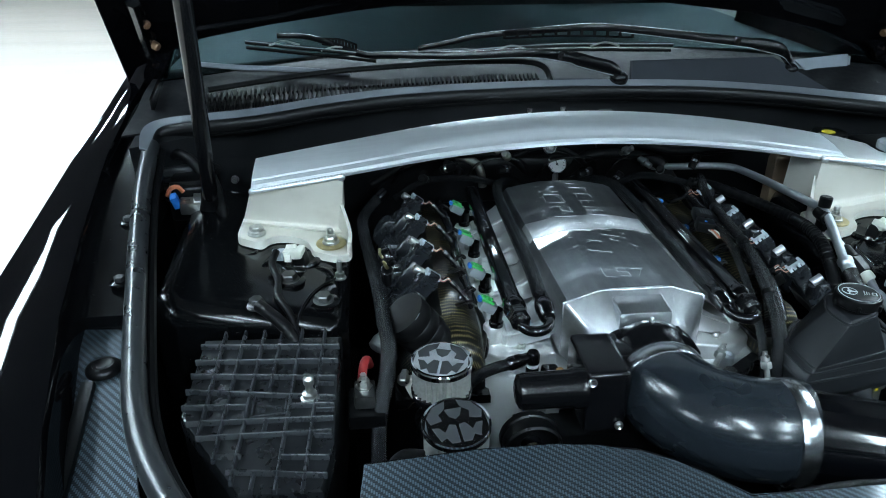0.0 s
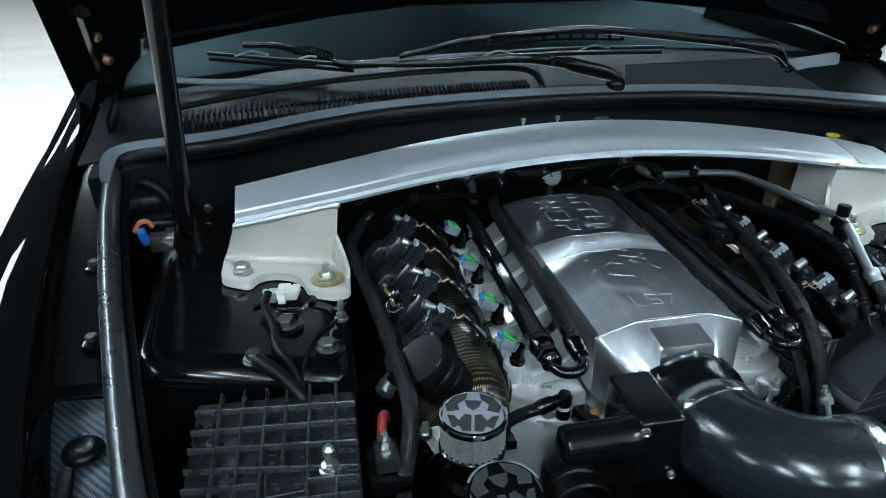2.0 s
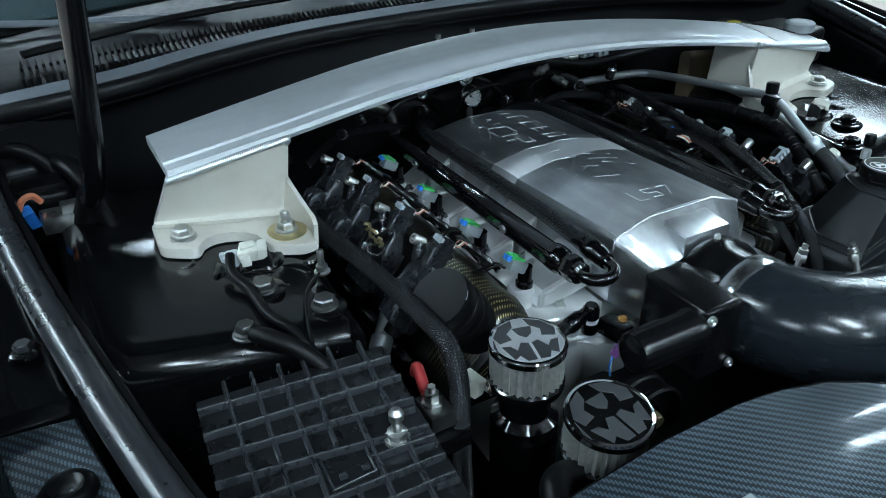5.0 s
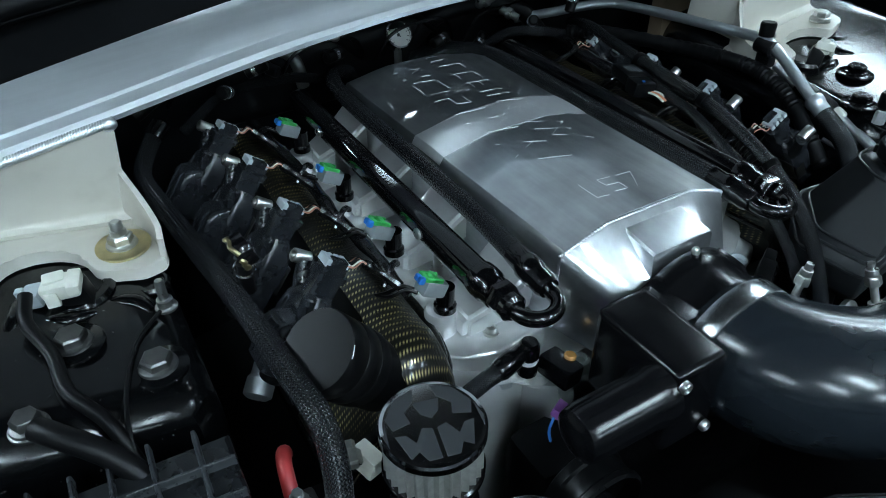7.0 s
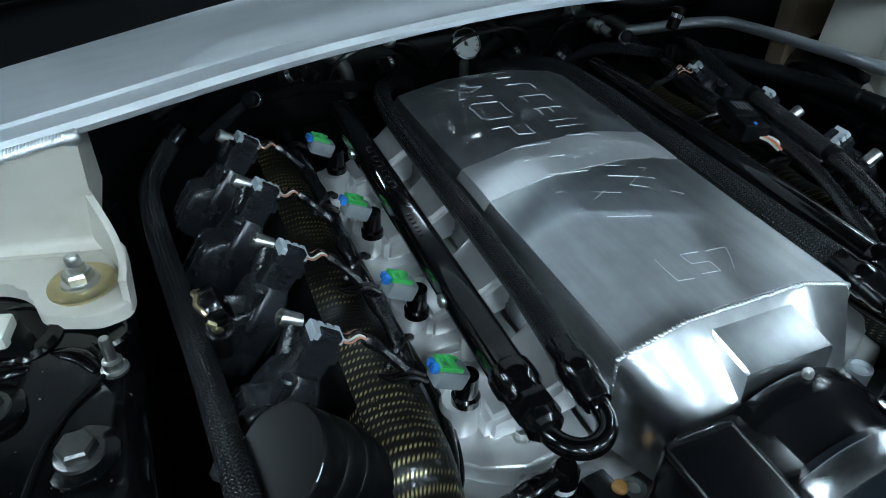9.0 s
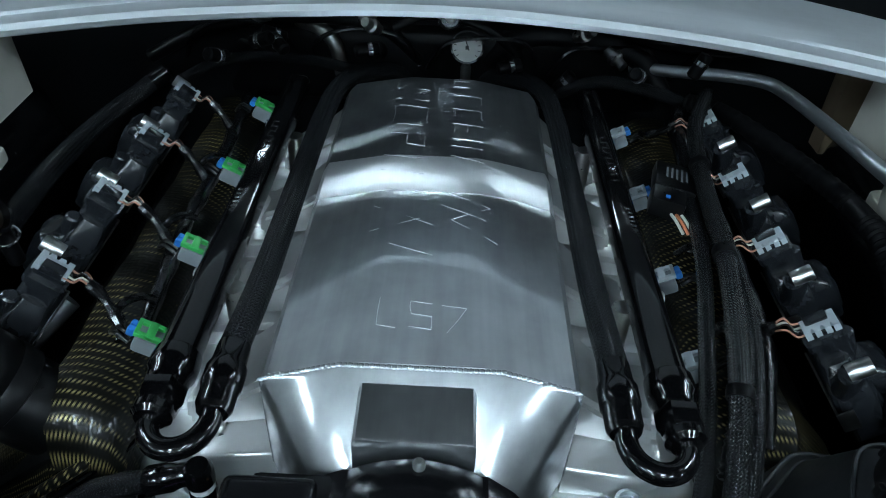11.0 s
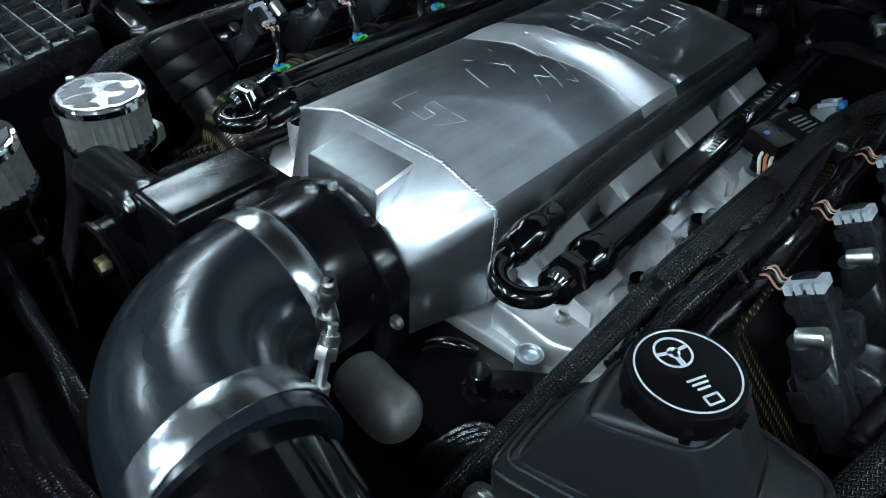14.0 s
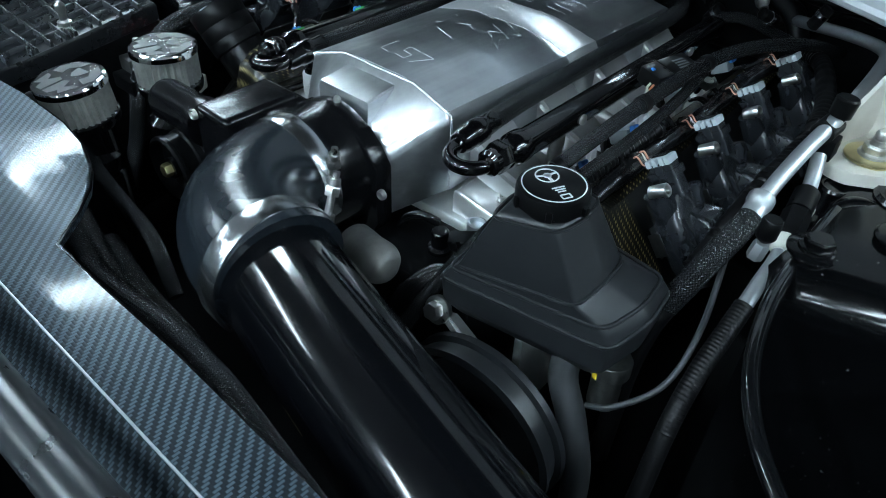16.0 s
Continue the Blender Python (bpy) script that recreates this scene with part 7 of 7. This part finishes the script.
for s, pts in ((-1, [(0.216, 0.41, 0.780), (0.213, 0.34, 0.781), (0.209, 0.25, 0.780), (0.211, 0.17, 0.779), (0.206, 0.09, 0.778), (0.205, 0.045, 0.772)]),):
    hose("injector_loom", [(s * x, y, z) for x, y, z in pts], lambda q: 0.0064 + 0.0014 * math.sin(q * 110) * math.sin(q * 43 + 1), TAPE, "black taped injector loom over the valve cover", "cable loom", 10, 10)
    for y in (0.045, 0.146, 0.243):
        hose("loom_branch", [(s * 0.224, y - 0.01, 0.786), (s * 0.214, y - 0.004, 0.796), (s * 0.206, y + 0.004, 0.795), (s * 0.200, y + 0.01, 0.788)], 0.0030, TAPE, "thin taped loom branch to an injector", "cable", 6, 8, "loom branches")

th = thing("map_sensor", "black pressure sensor with a small label on the rail", "sensor", (0.20, 0.19, 0.79))
m = Matrix.Translation((0.203, 0.196, 0.822)) @ pose(0, 0, 0, 0, 8, -14)
bm = B(); box(bm, (0, 0, 0), (0.036, 0.040, 0.014), bevel=0.003, m=m); box(bm, (-0.004, -0.030, -0.003), (0.028, 0.024, 0.018), bevel=0.003, m=m); box(bm, (0.026, 0.012, -0.002), (0.020, 0.018, 0.007), bevel=0.002, m=m); part("body", bm, PLASTIC, th)
bm = B(); vs = lathe(bm, (0.029, 0.012, 0.0016), (0.029, 0.012, 1), [(0.0055, 0), (0.0055, 0.0012), (0.0035, 0.0014), (0.003, 0)], 16); place(bm, vs, m); part("bush", bm, STEEL, th)
bm = B()
for i in range(5):
    box(bm, (-0.008 + 0.0042 * i, 0.002, 0.0073), (0.0016, 0.016 if i != 3 else 0.020, 0.0004), m=m)
part("print", bm, LABELG, th, "faint printed bars")
bm = B(); box(bm, (-0.006, -0.036, 0.0065), (0.0034, 0.0034, 0.0015), m=m); part("clip", bm, BLUE, th)
for k, mt in ((-0.004, WHITE_PL), (0.0, ORANGE), (0.004, WHITE_PL)):
    bm = B(); tube(bm, [(0.197 + k, 0.155, 0.817), (0.199 + k, 0.145, 0.817), (0.204 + k, 0.136, 0.811)], 0.0013, 8, 5); part("wire", bm, mt, th)

# ---------- air-con line and right hand pipework ----------
AC = thing("aircon_line", "dull aluminium air-con line with a capped valve", "pipe", (0.35, 0.25, 0.80))
bm = B(); tube(bm, [(0.215, 0.46, 0.812), (0.255, 0.43, 0.822), (0.30, 0.41, 0.829), (0.338, 0.392, 0.832), (0.354, 0.37, 0.832), (0.362, 0.30, 0.838), (0.368, 0.20, 0.846), (0.3695, 0.150, 0.850), (0.3675, 0.125, 0.846), (0.363, 0.098, 0.835), (0.359, 0.072, 0.821), (0.356, 0.045, 0.806)], 0.0068, 18, 10); part("line", bm, ALU_DULL, AC)
bm = B(); lathe(bm, (0.356, 0.052, 0.812), (0.358, 0.01, 0.785), [(0.007, 0), (0.0095, 0.001), (0.0112, 0.004), (0.0112, 0.010), (0.0098, 0.013), (0.0100, 0.016), (0.0100, 0.030)], 20); part("crimp", bm, ALU_DULL, AC)
bm = B(); tube(bm, [(0.357, 0.032, 0.799), (0.3545, 0.012, 0.790), (0.3495, -0.010, 0.777), (0.343, -0.028, 0.758), (0.335, -0.041, 0.735)], 0.0106, 20, 14); part("sleeve", bm, BRAID, AC, "black braided sleeve")
bm = B(); tube(bm, [(0.336, -0.039, 0.738), (0.330, -0.050, 0.71), (0.326, -0.06, 0.66), (0.325, -0.07, 0.55)], 0.0098, 14, 8); part("lower_hose", bm, RUBBER, AC)
bm = B(); lathe(bm, (0.370, 0.142, 0.848), (0.374, 0.146, 0.90), [(0.006, 0), (0.006, 0.006), (0.0095, 0.007), (0.010, 0.022), (0.0085, 0.024)], 16); part("valve_cap", bm, PLASTIC, AC, "knurled black valve cap")
bm = B(); hexhead(bm, (0.380, -0.020, 0.802), (0.382, -0.019, 0.816), 0.0065); part("valve_hex", bm, ALU_DULL, AC)
bm = B(); lathe(bm, (0.382, -0.019, 0.818), (0.386, -0.016, 0.90), [(0.004, 0), (0.007, 0.003), (0.0078, 0.005), (0.0078, 0.018), (0.0066, 0.020)], 14); part("valve_cap", bm, PLASTIC, AC, "knurled black valve cap")
bm = B(); cyl(bm, (0.368, 0.150, 0.844), (0.366, 0.122, 0.843), 0.0102, seg=20, edge=0.002); box(bm, (0.372, 0.136, 0.828), (0.016, 0.02, 0.02), bevel=0.003); part("clip", bm, RUBBER, AC)
hose("suction_hose", [(0.27, 0.40, 0.80), (0.30, 0.36, 0.806), (0.335, 0.26, 0.812), (0.352, 0.17, 0.818), (0.352, 0.11, 0.815), (0.345, 0.06, 0.795), (0.335, 0.0, 0.75)], ribbed(0.0095, 0.006, 0.0007), RUBBER, "black ribbed hose below the air-con line", seg=16, n=24)
th = thing("aircon_line", "slim dull aluminium line with a black union", "pipe", (0.39, 0.05, 0.78))
bm = B(); tube(bm, [(0.372, 0.12, 0.825), (0.380, 0.088, 0.808), (0.385, 0.053, 0.797), (0.389, 0.020, 0.783), (0.389, -0.008, 0.774), (0.389, -0.032, 0.763), (0.388, -0.06, 0.748)], 0.0062, 14, 10); part("line", bm, ALU_DULL, th)
bm = B(); hexhead(bm, (0.383, 0.064, 0.800), (0.3868, 0.038, 0.7905), 0.0115); lathe(bm, (0.380, 0.088, 0.808), (0.383, 0.064, 0.800), [(0.009, 0), (0.0105, 0.002), (0.0105, 0.024)], 14); part("union", bm, PLASTIC, th)
bm = B(); lathe(bm, (0.3868, 0.038, 0.7905), (0.389, 0.020, 0.783), [(0.0085, 0), (0.0098, 0.002), (0.0098, 0.012), (0.0075, 0.015)], 18); part("collar", bm, WHITE_PL, th, "aged white collar")
bm = B(); tube(bm, [(0.389, -0.030, 0.764), (0.388, -0.060, 0.748), (0.387, -0.085, 0.734), (0.388, -0.118, 0.703), (0.392, -0.15, 0.65), (0.396, -0.18, 0.58)], ribbed(0.0080, 0.0034, 0.00028), 14, 40); part("sleeve", bm, RUBBER, th, "black ribbed sleeve")
hose("vacuum_hose", [(0.405, 0.09, 0.80), (0.404, 0.02, 0.792), (0.407, -0.045, 0.79), (0.420, -0.105, 0.785), (0.443, -0.152, 0.78), (0.475, -0.188, 0.775), (0.53, -0.23, 0.765)], 0.0058, GLOSS_TUBE, "thin shiny black hose looping down the bay", n=12)
hose("washer_tube", [(0.352, 0.02, 0.772), (0.372, -0.06, 0.748), (0.37, -0.10, 0.715), (0.345, -0.125, 0.69), (0.325, -0.13, 0.68)], 0.0026, HOSE_GREY, "slim grey tube curving under the reservoir")
bm = B(); box(bm, (0.384, 0.078, 0.790), (0.014, 0.010, 0.022), (0, 12, 0), 0.003); solid("pipe_bracket", bm, WHITE_PL, "small white pipe bracket", "bracket")
bm = B(); prism(bm, [(0.395, 0.335), (0.50, 0.335), (0.50, 0.36), (0.395, 0.36)], 0.78, lambda x, y: 0.872 - 0.1 * (x - 0.40), bevel=0.010, seg=3); solid("booster_shield", bm, TAN, "stained tan shield behind the brace bracket", "shield")
th = thing("brake_reservoir", "dark brake reservoir with a dusty grey cap", "reservoir", (0.535, 0.245, 0.86))
bm = B(); box(bm, (0.545, 0.27, 0.885), (0.09, 0.10, 0.06), bevel=0.012, seg=3); part("tank", bm, PLASTIC, th)
bm = B(); lathe(bm, (0.533, 0.235, 0.912), (0.533, 0.235, 1), [(0.022, 0), (0.024, 0.002), (0.024, 0.013), (0.021, 0.016), (0.012, 0.0172)], 24); part("cap", bm, CONN_DARK, th, "dusty grey cap")
th = thing("fluid_cap", "black fluid cap with a round yellow sticker", "cap", (0.482, 0.330, 0.87))
bm = B(); lathe(bm, (0.482, 0.330, 0.870), (0.482, 0.330, 1), [(0.032, 0), (0.032, 0.040), (0.029, 0.046), (0.012, 0.048)], 28); part("cap", bm, PLASTIC, th)
bm = B(); lathe(bm, (0.474, 0.322, 0.9175), (0.474, 0.322, 1), [(0.0115, 0), (0.0115, 0.0012)], 24); part("sticker", bm, simple("yellow print", (0.50, 0.42, 0.03), 0.5), th, "round yellow sticker")

# ---------- behind the manifold ----------
th = thing("pressure_gauge", "small round pressure gauge with a chrome rim", "gauge", (0.025, 0.472, 0.80))
a, d = V(0.025, 0.474, 0.818), V(0.0, -0.80, 0.60).normalized()
bm = B(); lathe(bm, a - d * 0.012, a + d, [(0.014, 0), (0.0185, 0.002), (0.0185, 0.014), (0.0195, 0.016), (0.0195, 0.020), (0.0175, 0.0212), (0.0172, 0.018)], 36, cap=False); part("case", bm, CHROME, th)
bm = B(); lathe(bm, a + d * 0.0035, a + d, [(0.0172, 0), (0.0172, 0.001)], 32); DI = part("dial", bm, DIAL, th, "white dial with a dark needle")
bm = B()
R = axis_matrix(a + d * 0.0048, a + d)
vs = box(bm, (0.0, 0.003, 0), (0.0012, 0.013, 0.0005), (0, 0, 20)); vs += box(bm, (0, 0, 0), (0.004, 0.004, 0.0006))
for i in range(11):
    an = radians(-130 + 26 * i)
    vs += box(bm, (0.0142 * math.sin(an), 0.0142 * math.cos(an), 0), (0.0008, 0.003, 0.0004), (0, 0, -math.degrees(an)))
place(bm, vs, R); part("needle", bm, INK, DI)
bm = B(); cyl(bm, (0.025, 0.478, 0.80), (0.025, 0.478, 0.74), 0.007, seg=12); part("stem", bm, STEEL, th)
th = thing("brace_knob", "round chrome cap bolt under the brace", "bolt", (0.004, 0.452, 0.86))
bm = B(); lathe(bm, (0.004, 0.462, 0.860), (0.004, 0.0, 0.95), [(0.013, 0), (0.014, 0.002), (0.014, 0.012), (0.011, 0.014), (0.010, 0.0125)], 28); part("cup", bm, CHROME, th)
bm = B(); hexhead(bm, (0.004, 0.451, 0.862), (0.004, 0.444, 0.8635), 0.0065); part("bolt", bm, STEEL, th)
bm = B(); tube(bm, [(-0.21, 0.50, 0.83), (-0.175, 0.485, 0.838), (-0.145, 0.475, 0.833), (-0.128, 0.47, 0.815), (-0.122, 0.47, 0.78)], 0.0085, 14, 8); lathe(bm, (-0.20, 0.497, 0.832), (-0.17, 0.484, 0.838), [(0.010, 0), (0.0115, 0.002), (0.0115, 0.014), (0.009, 0.016)], 14); solid("heater_pipe", bm, STEEL, "bent bright heater pipe behind the engine", "pipe")
th = thing("heater_block", "dull cast block on the firewall under the cowl seal", "fitting", (0.114, 0.470, 0.90))
bm = B(); box(bm, (0.112, 0.476, 0.917), (0.028, 0.016, 0.022), (0, 0, 6), 0.004); part("body", bm, DZINC, th)
bm = B(); box(bm, (0.136, 0.474, 0.914), (0.016, 0.014, 0.014), (10, 20, 0), 0.003); part("spout", bm, STEEL, th)
for x, z in ((-0.035, 0.925), (0.029, 0.926)):
    th = thing("firewall_stud", "short bright stud on the firewall", "stud", (x, 0.478, z - 0.012), "firewall studs")
    bm = B(); lathe(bm, (x, 0.474, z - 0.016), (x, 0.470, z + 0.1), [(0.0036, 0), (0.0036, 0.008), (0.0022, 0.010), (0.0022, 0.016), (0.0048, 0.018), (0.0048, 0.024)], 14); part("pin", bm, STEEL, th)
th = thing("corner_box", "black plastic junction box behind the strut tower", "junction box", (-0.665, 0.35, 0.84))
bm = B(); box(bm, (-0.662, 0.345, 0.862), (0.050, 0.040, 0.060), (0, 0, 10), 0.006, 3); part("body", bm, PLASTIC_GREY, th)
for k in range(4):
    bm = B(); box(bm, (-0.664, 0.322, 0.842 + 0.012 * k), (0.040, 0.006, 0.003), (0, 0, 10), 0.001); part("rib", bm, GLOSS_BLACK, th)
hose("corner_hose", [(-0.672, 0.345, 0.905), (-0.652, 0.335, 0.913), (-0.632, 0.33, 0.900), (-0.615, 0.325, 0.868), (-0.607, 0.32, 0.82)], 0.0085, RUBBER, "black rubber hose arching beside the junction box")
bm = B(); hexhead(bm, (-0.575, 0.366, 0.852), (-0.575, 0.358, 0.853), 0.0045); lathe(bm, (-0.575, 0.370, 0.852), (-0.575, 0.30, 0.853), [(0.0068, 0), (0.0068, 0.006), (0.005, 0.007)], 18); solid("panel_bolt", bm, DZINC, "zinc hex bolt in the bulkhead", "bolt")
random.seed(7)
BACK_RUNS = [
    ([(-0.36, 0.44, 0.86), (-0.25, 0.475, 0.872), (-0.12, 0.49, 0.868), (0.0, 0.495, 0.862), (0.10, 0.49, 0.868)], 0.010, RUBBER),
    ([(-0.34, 0.45, 0.80), (-0.27, 0.455, 0.835), (-0.18, 0.465, 0.85), (-0.08, 0.475, 0.84), (-0.03, 0.48, 0.80)], 0.008, PLASTIC),
    ([(0.05, 0.485, 0.80), (0.09, 0.475, 0.835), (0.15, 0.465, 0.842), (0.22, 0.455, 0.825), (0.25, 0.44, 0.79)], 0.013, RUBBER),
    ([(0.10, 0.47, 0.86), (0.17, 0.46, 0.862), (0.25, 0.44, 0.85), (0.32, 0.42, 0.86), (0.38, 0.40, 0.87)], 0.009, PLASTIC),
    ([(-0.30, 0.40, 0.79), (-0.24, 0.42, 0.815), (-0.16, 0.44, 0.81), (-0.10, 0.46, 0.79)], 0.0065, LOOM),
    ([(0.13, 0.43, 0.79), (0.18, 0.42, 0.81), (0.25, 0.41, 0.80), (0.30, 0.40, 0.78)], 0.0075, LOOM),
    ([(-0.06, 0.47, 0.84), (-0.02, 0.465, 0.858), (0.04, 0.462, 0.85), (0.08, 0.465, 0.82)], 0.005, PLASTIC)]
for pts, r, mt in BACK_RUNS:
    hose("firewall_hose", pts, r, mt, "dark hose running along the firewall", n=8, seg=12, group="firewall hoses")
for x, y, z, d in ((-0.225, 0.462, 0.845, (1, -0.3, 0.3)), (-0.100, 0.470, 0.850, (1, 0.1, 0.4)), (-0.075, 0.455, 0.842, (-0.4, -0.6, 0.5)), (0.145, 0.455, 0.845, (0.4, -0.5, 0.4)), (0.182, 0.45, 0.835, (0.5, -0.7, -0.3)), (0.205, 0.455, 0.862, (1, -0.2, 0.1))):
    p, d = V(x, y, z), V(*d).normalized()
    bm = B(); lathe(bm, p, p + d, [(0.005, 0), (0.0065, 0.002), (0.0065, 0.010), (0.0085, 0.011), (0.0085, 0.018), (0.006, 0.020), (0.0055, 0.030)], 14); solid("hose_union", bm, STEEL, "bright hose union behind the engine", "fitting", group="hose unions")
for x, y, z in ((0.255, 0.455, 0.868), (0.285, 0.45, 0.866)):
    bm = B(); box(bm, (x, y, z), (0.026, 0.022, 0.016), (0, 0, 8), 0.003); box(bm, (x + 0.004, y - 0.012, z), (0.012, 0.006, 0.010), (0, 0, 8), 0.001); solid("loom_plug", bm, GREY_CONN, "light grey loom plug by the firewall", "connector", group="loom plugs")
# Dark filler block, added where the space behind the engine is dim clutter.
th = thing("firewall_filler", "dark filler block with plastic studs, added in place of clutter", "pad", (0.0, 0.50, 0.74))
bm = B(); box(bm, (0.0, 0.50, 0.79), (0.62, 0.05, 0.10), bevel=0.02, seg=3); part("pad", bm, RUBBER, th)
for x in (-0.24, -0.08, 0.08, 0.24):
    bm = B(); lathe(bm, (x, 0.4755, 0.81), (x, 0.0, 0.81), [(0.012, 0), (0.012, 0.0015), (0.008, 0.004), (0.004, 0.0045)], 18); part("stud", bm, PLASTIC, th)

random.seed(11)
for i in range(9):
    x = random.choice((-1, 1)) * random.uniform(0.06, 0.31)
    y, z = 0.452 - 0.10 * (abs(x) / 0.35) ** 2 + random.uniform(-0.01, 0.012), random.uniform(0.812, 0.868)
    d = V(random.uniform(-1, 1), random.uniform(-0.8, 0.1), random.uniform(-0.4, 0.6)).normalized()
    p = V(x, y, z)
    th = thing("hose_end", "dark hose end with a bright clamp by the firewall", "fitting", p, "hose ends")
    bm = B(); lathe(bm, p, p + d, [(0.006, 0), (0.0075, 0.001), (0.0075, 0.026), (0.005, 0.028)], 12); part("tube", bm, RUBBER, th)
    bm = B(); lathe(bm, p + d * 0.008, p + d, [(0.0076, 0), (0.0084, 0.0005), (0.0084, 0.0055), (0.0076, 0.006)], 16); part("clamp", bm, CLAMPM if i % 3 else CHROME, th)
for i in range(5):
    x = -0.30 + 0.14 * i
    hose("firewall_wire", [(x, 0.455, 0.80), (x + 0.02, 0.442, 0.835), (x + 0.06, 0.447, 0.850 - 0.004 * i), (x + 0.11, 0.455, 0.835), (x + 0.13, 0.465, 0.80)], 0.0026, TAPE, "thin black wire along the firewall", "cable", 8, 6, "firewall wires")

# ---------- hood hinge corner
for s in (-1, 1):
    th = thing("hinge_bracket", "black painted hinge bracket with a dusty bolt", "bracket", (s * 0.70, 0.50, 0.925), "hinge brackets")
    bm = B(); box(bm, (s * 0.70, 0.50, 0.940), (0.030, 0.14, 0.012), (10, 0, s * -4), 0.004); box(bm, (s * 0.716, 0.50, 0.962), (0.006, 0.12, 0.05), (8, 0, s * -4), 0.002); part("plate", bm, BAYPAINT, th)
    for y in (0.455, 0.53):
        bm = B(); hexhead(bm, (s * 0.698, y, 0.944 + 0.17 * (y - 0.5)), (s * 0.698, y, 0.953 + 0.17 * (y - 0.5)), 0.0075); part("bolt", bm, STEEL, th, "dusty bolt")
    bm = B(); tube(bm, [(s * 0.66, 0.44, 0.94), (s * 0.665, 0.49, 0.958), (s * 0.655, 0.54, 0.962), (s * 0.66, 0.60, 0.972)], ribbed(0.008, 0.007, 0.0009), 12, 16); solid("drain_hose", bm, RUBBER, "short ribbed drain hose at the hood hinge", "hose", group="drain hoses")

# ---------- fuse box corner and wing fixings ----------
th = thing("fuse_box", "black fuse box with blue and orange plugs", "fuse box", (-0.645, 0.30, 0.80))
bm = B(); box(bm, (-0.640, 0.325, 0.845), (0.058, 0.09, 0.06), (0, 0, 4), 0.008, 3); box(bm, (-0.640, 0.325, 0.878), (0.05, 0.08, 0.010), (0, 0, 4), 0.004); part("case", bm, PLASTIC, th)
bm = B(); box(bm, (-0.653, 0.270, 0.856), (0.012, 0.016, 0.024), (20, -14, 10), 0.003); part("blue_plug", bm, BLUE, th)
bm = B(); tube(bm, [(-0.662, 0.262, 0.868), (-0.655, 0.262, 0.880), (-0.645, 0.265, 0.882), (-0.638, 0.268, 0.872)], 0.0035, 8, 6); part("orange_seal", bm, ORANGE, th, "orange wire loop")
bm = B(); box(bm, (-0.628, 0.262, 0.850), (0.032, 0.022, 0.022), (10, 4, 8), 0.003); box(bm, (-0.612, 0.262, 0.862), (0.02, 0.012, 0.014), (10, 4, 8), 0.002); part("foil_plug", bm, STEEL, th, "foil wrapped plug")
hose("fuse_lead", [(-0.60, 0.355, 0.875), (-0.615, 0.335, 0.890), (-0.60, 0.30, 0.885), (-0.585, 0.27, 0.86), (-0.575, 0.24, 0.83)], 0.0095, RUBBER, "thick black lead at the fuse box", n=8)
for x, y, z in ((-0.690, 0.156, 0.871), (-0.708, 0.34, 0.905), (-0.668, 0.02, 0.846), (0.690, 0.156, 0.871), (0.708, 0.34, 0.905)):
    th = thing("wing_bolt", "dusty black flange bolt in the inner wing", "bolt", (x, y, z), "wing bolts")
    bm = B(); lathe(bm, (x, y, z), (x, y, z + 1), [(0.013, 0), (0.0125, 0.003), (0.008, 0.005)], 22); part("flange", bm, BAYPAINT, th)
    bm = B(); hexhead(bm, (x, y, z + 0.004), (x, y, z + 0.011), 0.0075); part("hex_head", bm, PLASTIC_GREY, th)

# ---------- sleeves below the cover edge ----------
for i, pts in enumerate((
        [(-0.24, -0.25, 0.73), (-0.15, -0.262, 0.722), (-0.07, -0.272, 0.715), (-0.02, -0.285, 0.68)],
        [(-0.15, -0.30, 0.715), (-0.07, -0.318, 0.715), (-0.01, -0.325, 0.70), (0.03, -0.32, 0.66)],
        [(-0.13, -0.318, 0.722), (-0.05, -0.332, 0.722), (0.02, -0.335, 0.705), (0.07, -0.33, 0.66)],
        [(-0.11, -0.295, 0.70), (-0.03, -0.308, 0.695), (0.03, -0.305, 0.67), (0.06, -0.30, 0.63)])):
    hose("braided_sleeve", pts, 0.0105 if i else 0.0075, LOOM, "black braided sleeve below the radiator cover", n=10, seg=16, group="braided sleeves")
hose("cover_hose", [(-0.01, -0.352, 0.765), (0.05, -0.353, 0.772), (0.11, -0.350, 0.776), (0.17, -0.352, 0.775), (0.23, -0.360, 0.772), (0.32, -0.372, 0.765)], 0.0095, LOOM, "black woven hose along the cover edge", n=10, seg=16)
th = thing("brass_tag", "small brass tag hanging in the dark bay", "tag", (0.10, -0.30, 0.60))
bm = B(); lathe(bm, (0.10, -0.31, 0.60), (0.10, -1, 0.9), [(0.009, 0), (0.015, 0), (0.016, 0.002), (0.015, 0.004), (0.009, 0.004)], 24, cap=False); part("ring", bm, BRASSY, th)
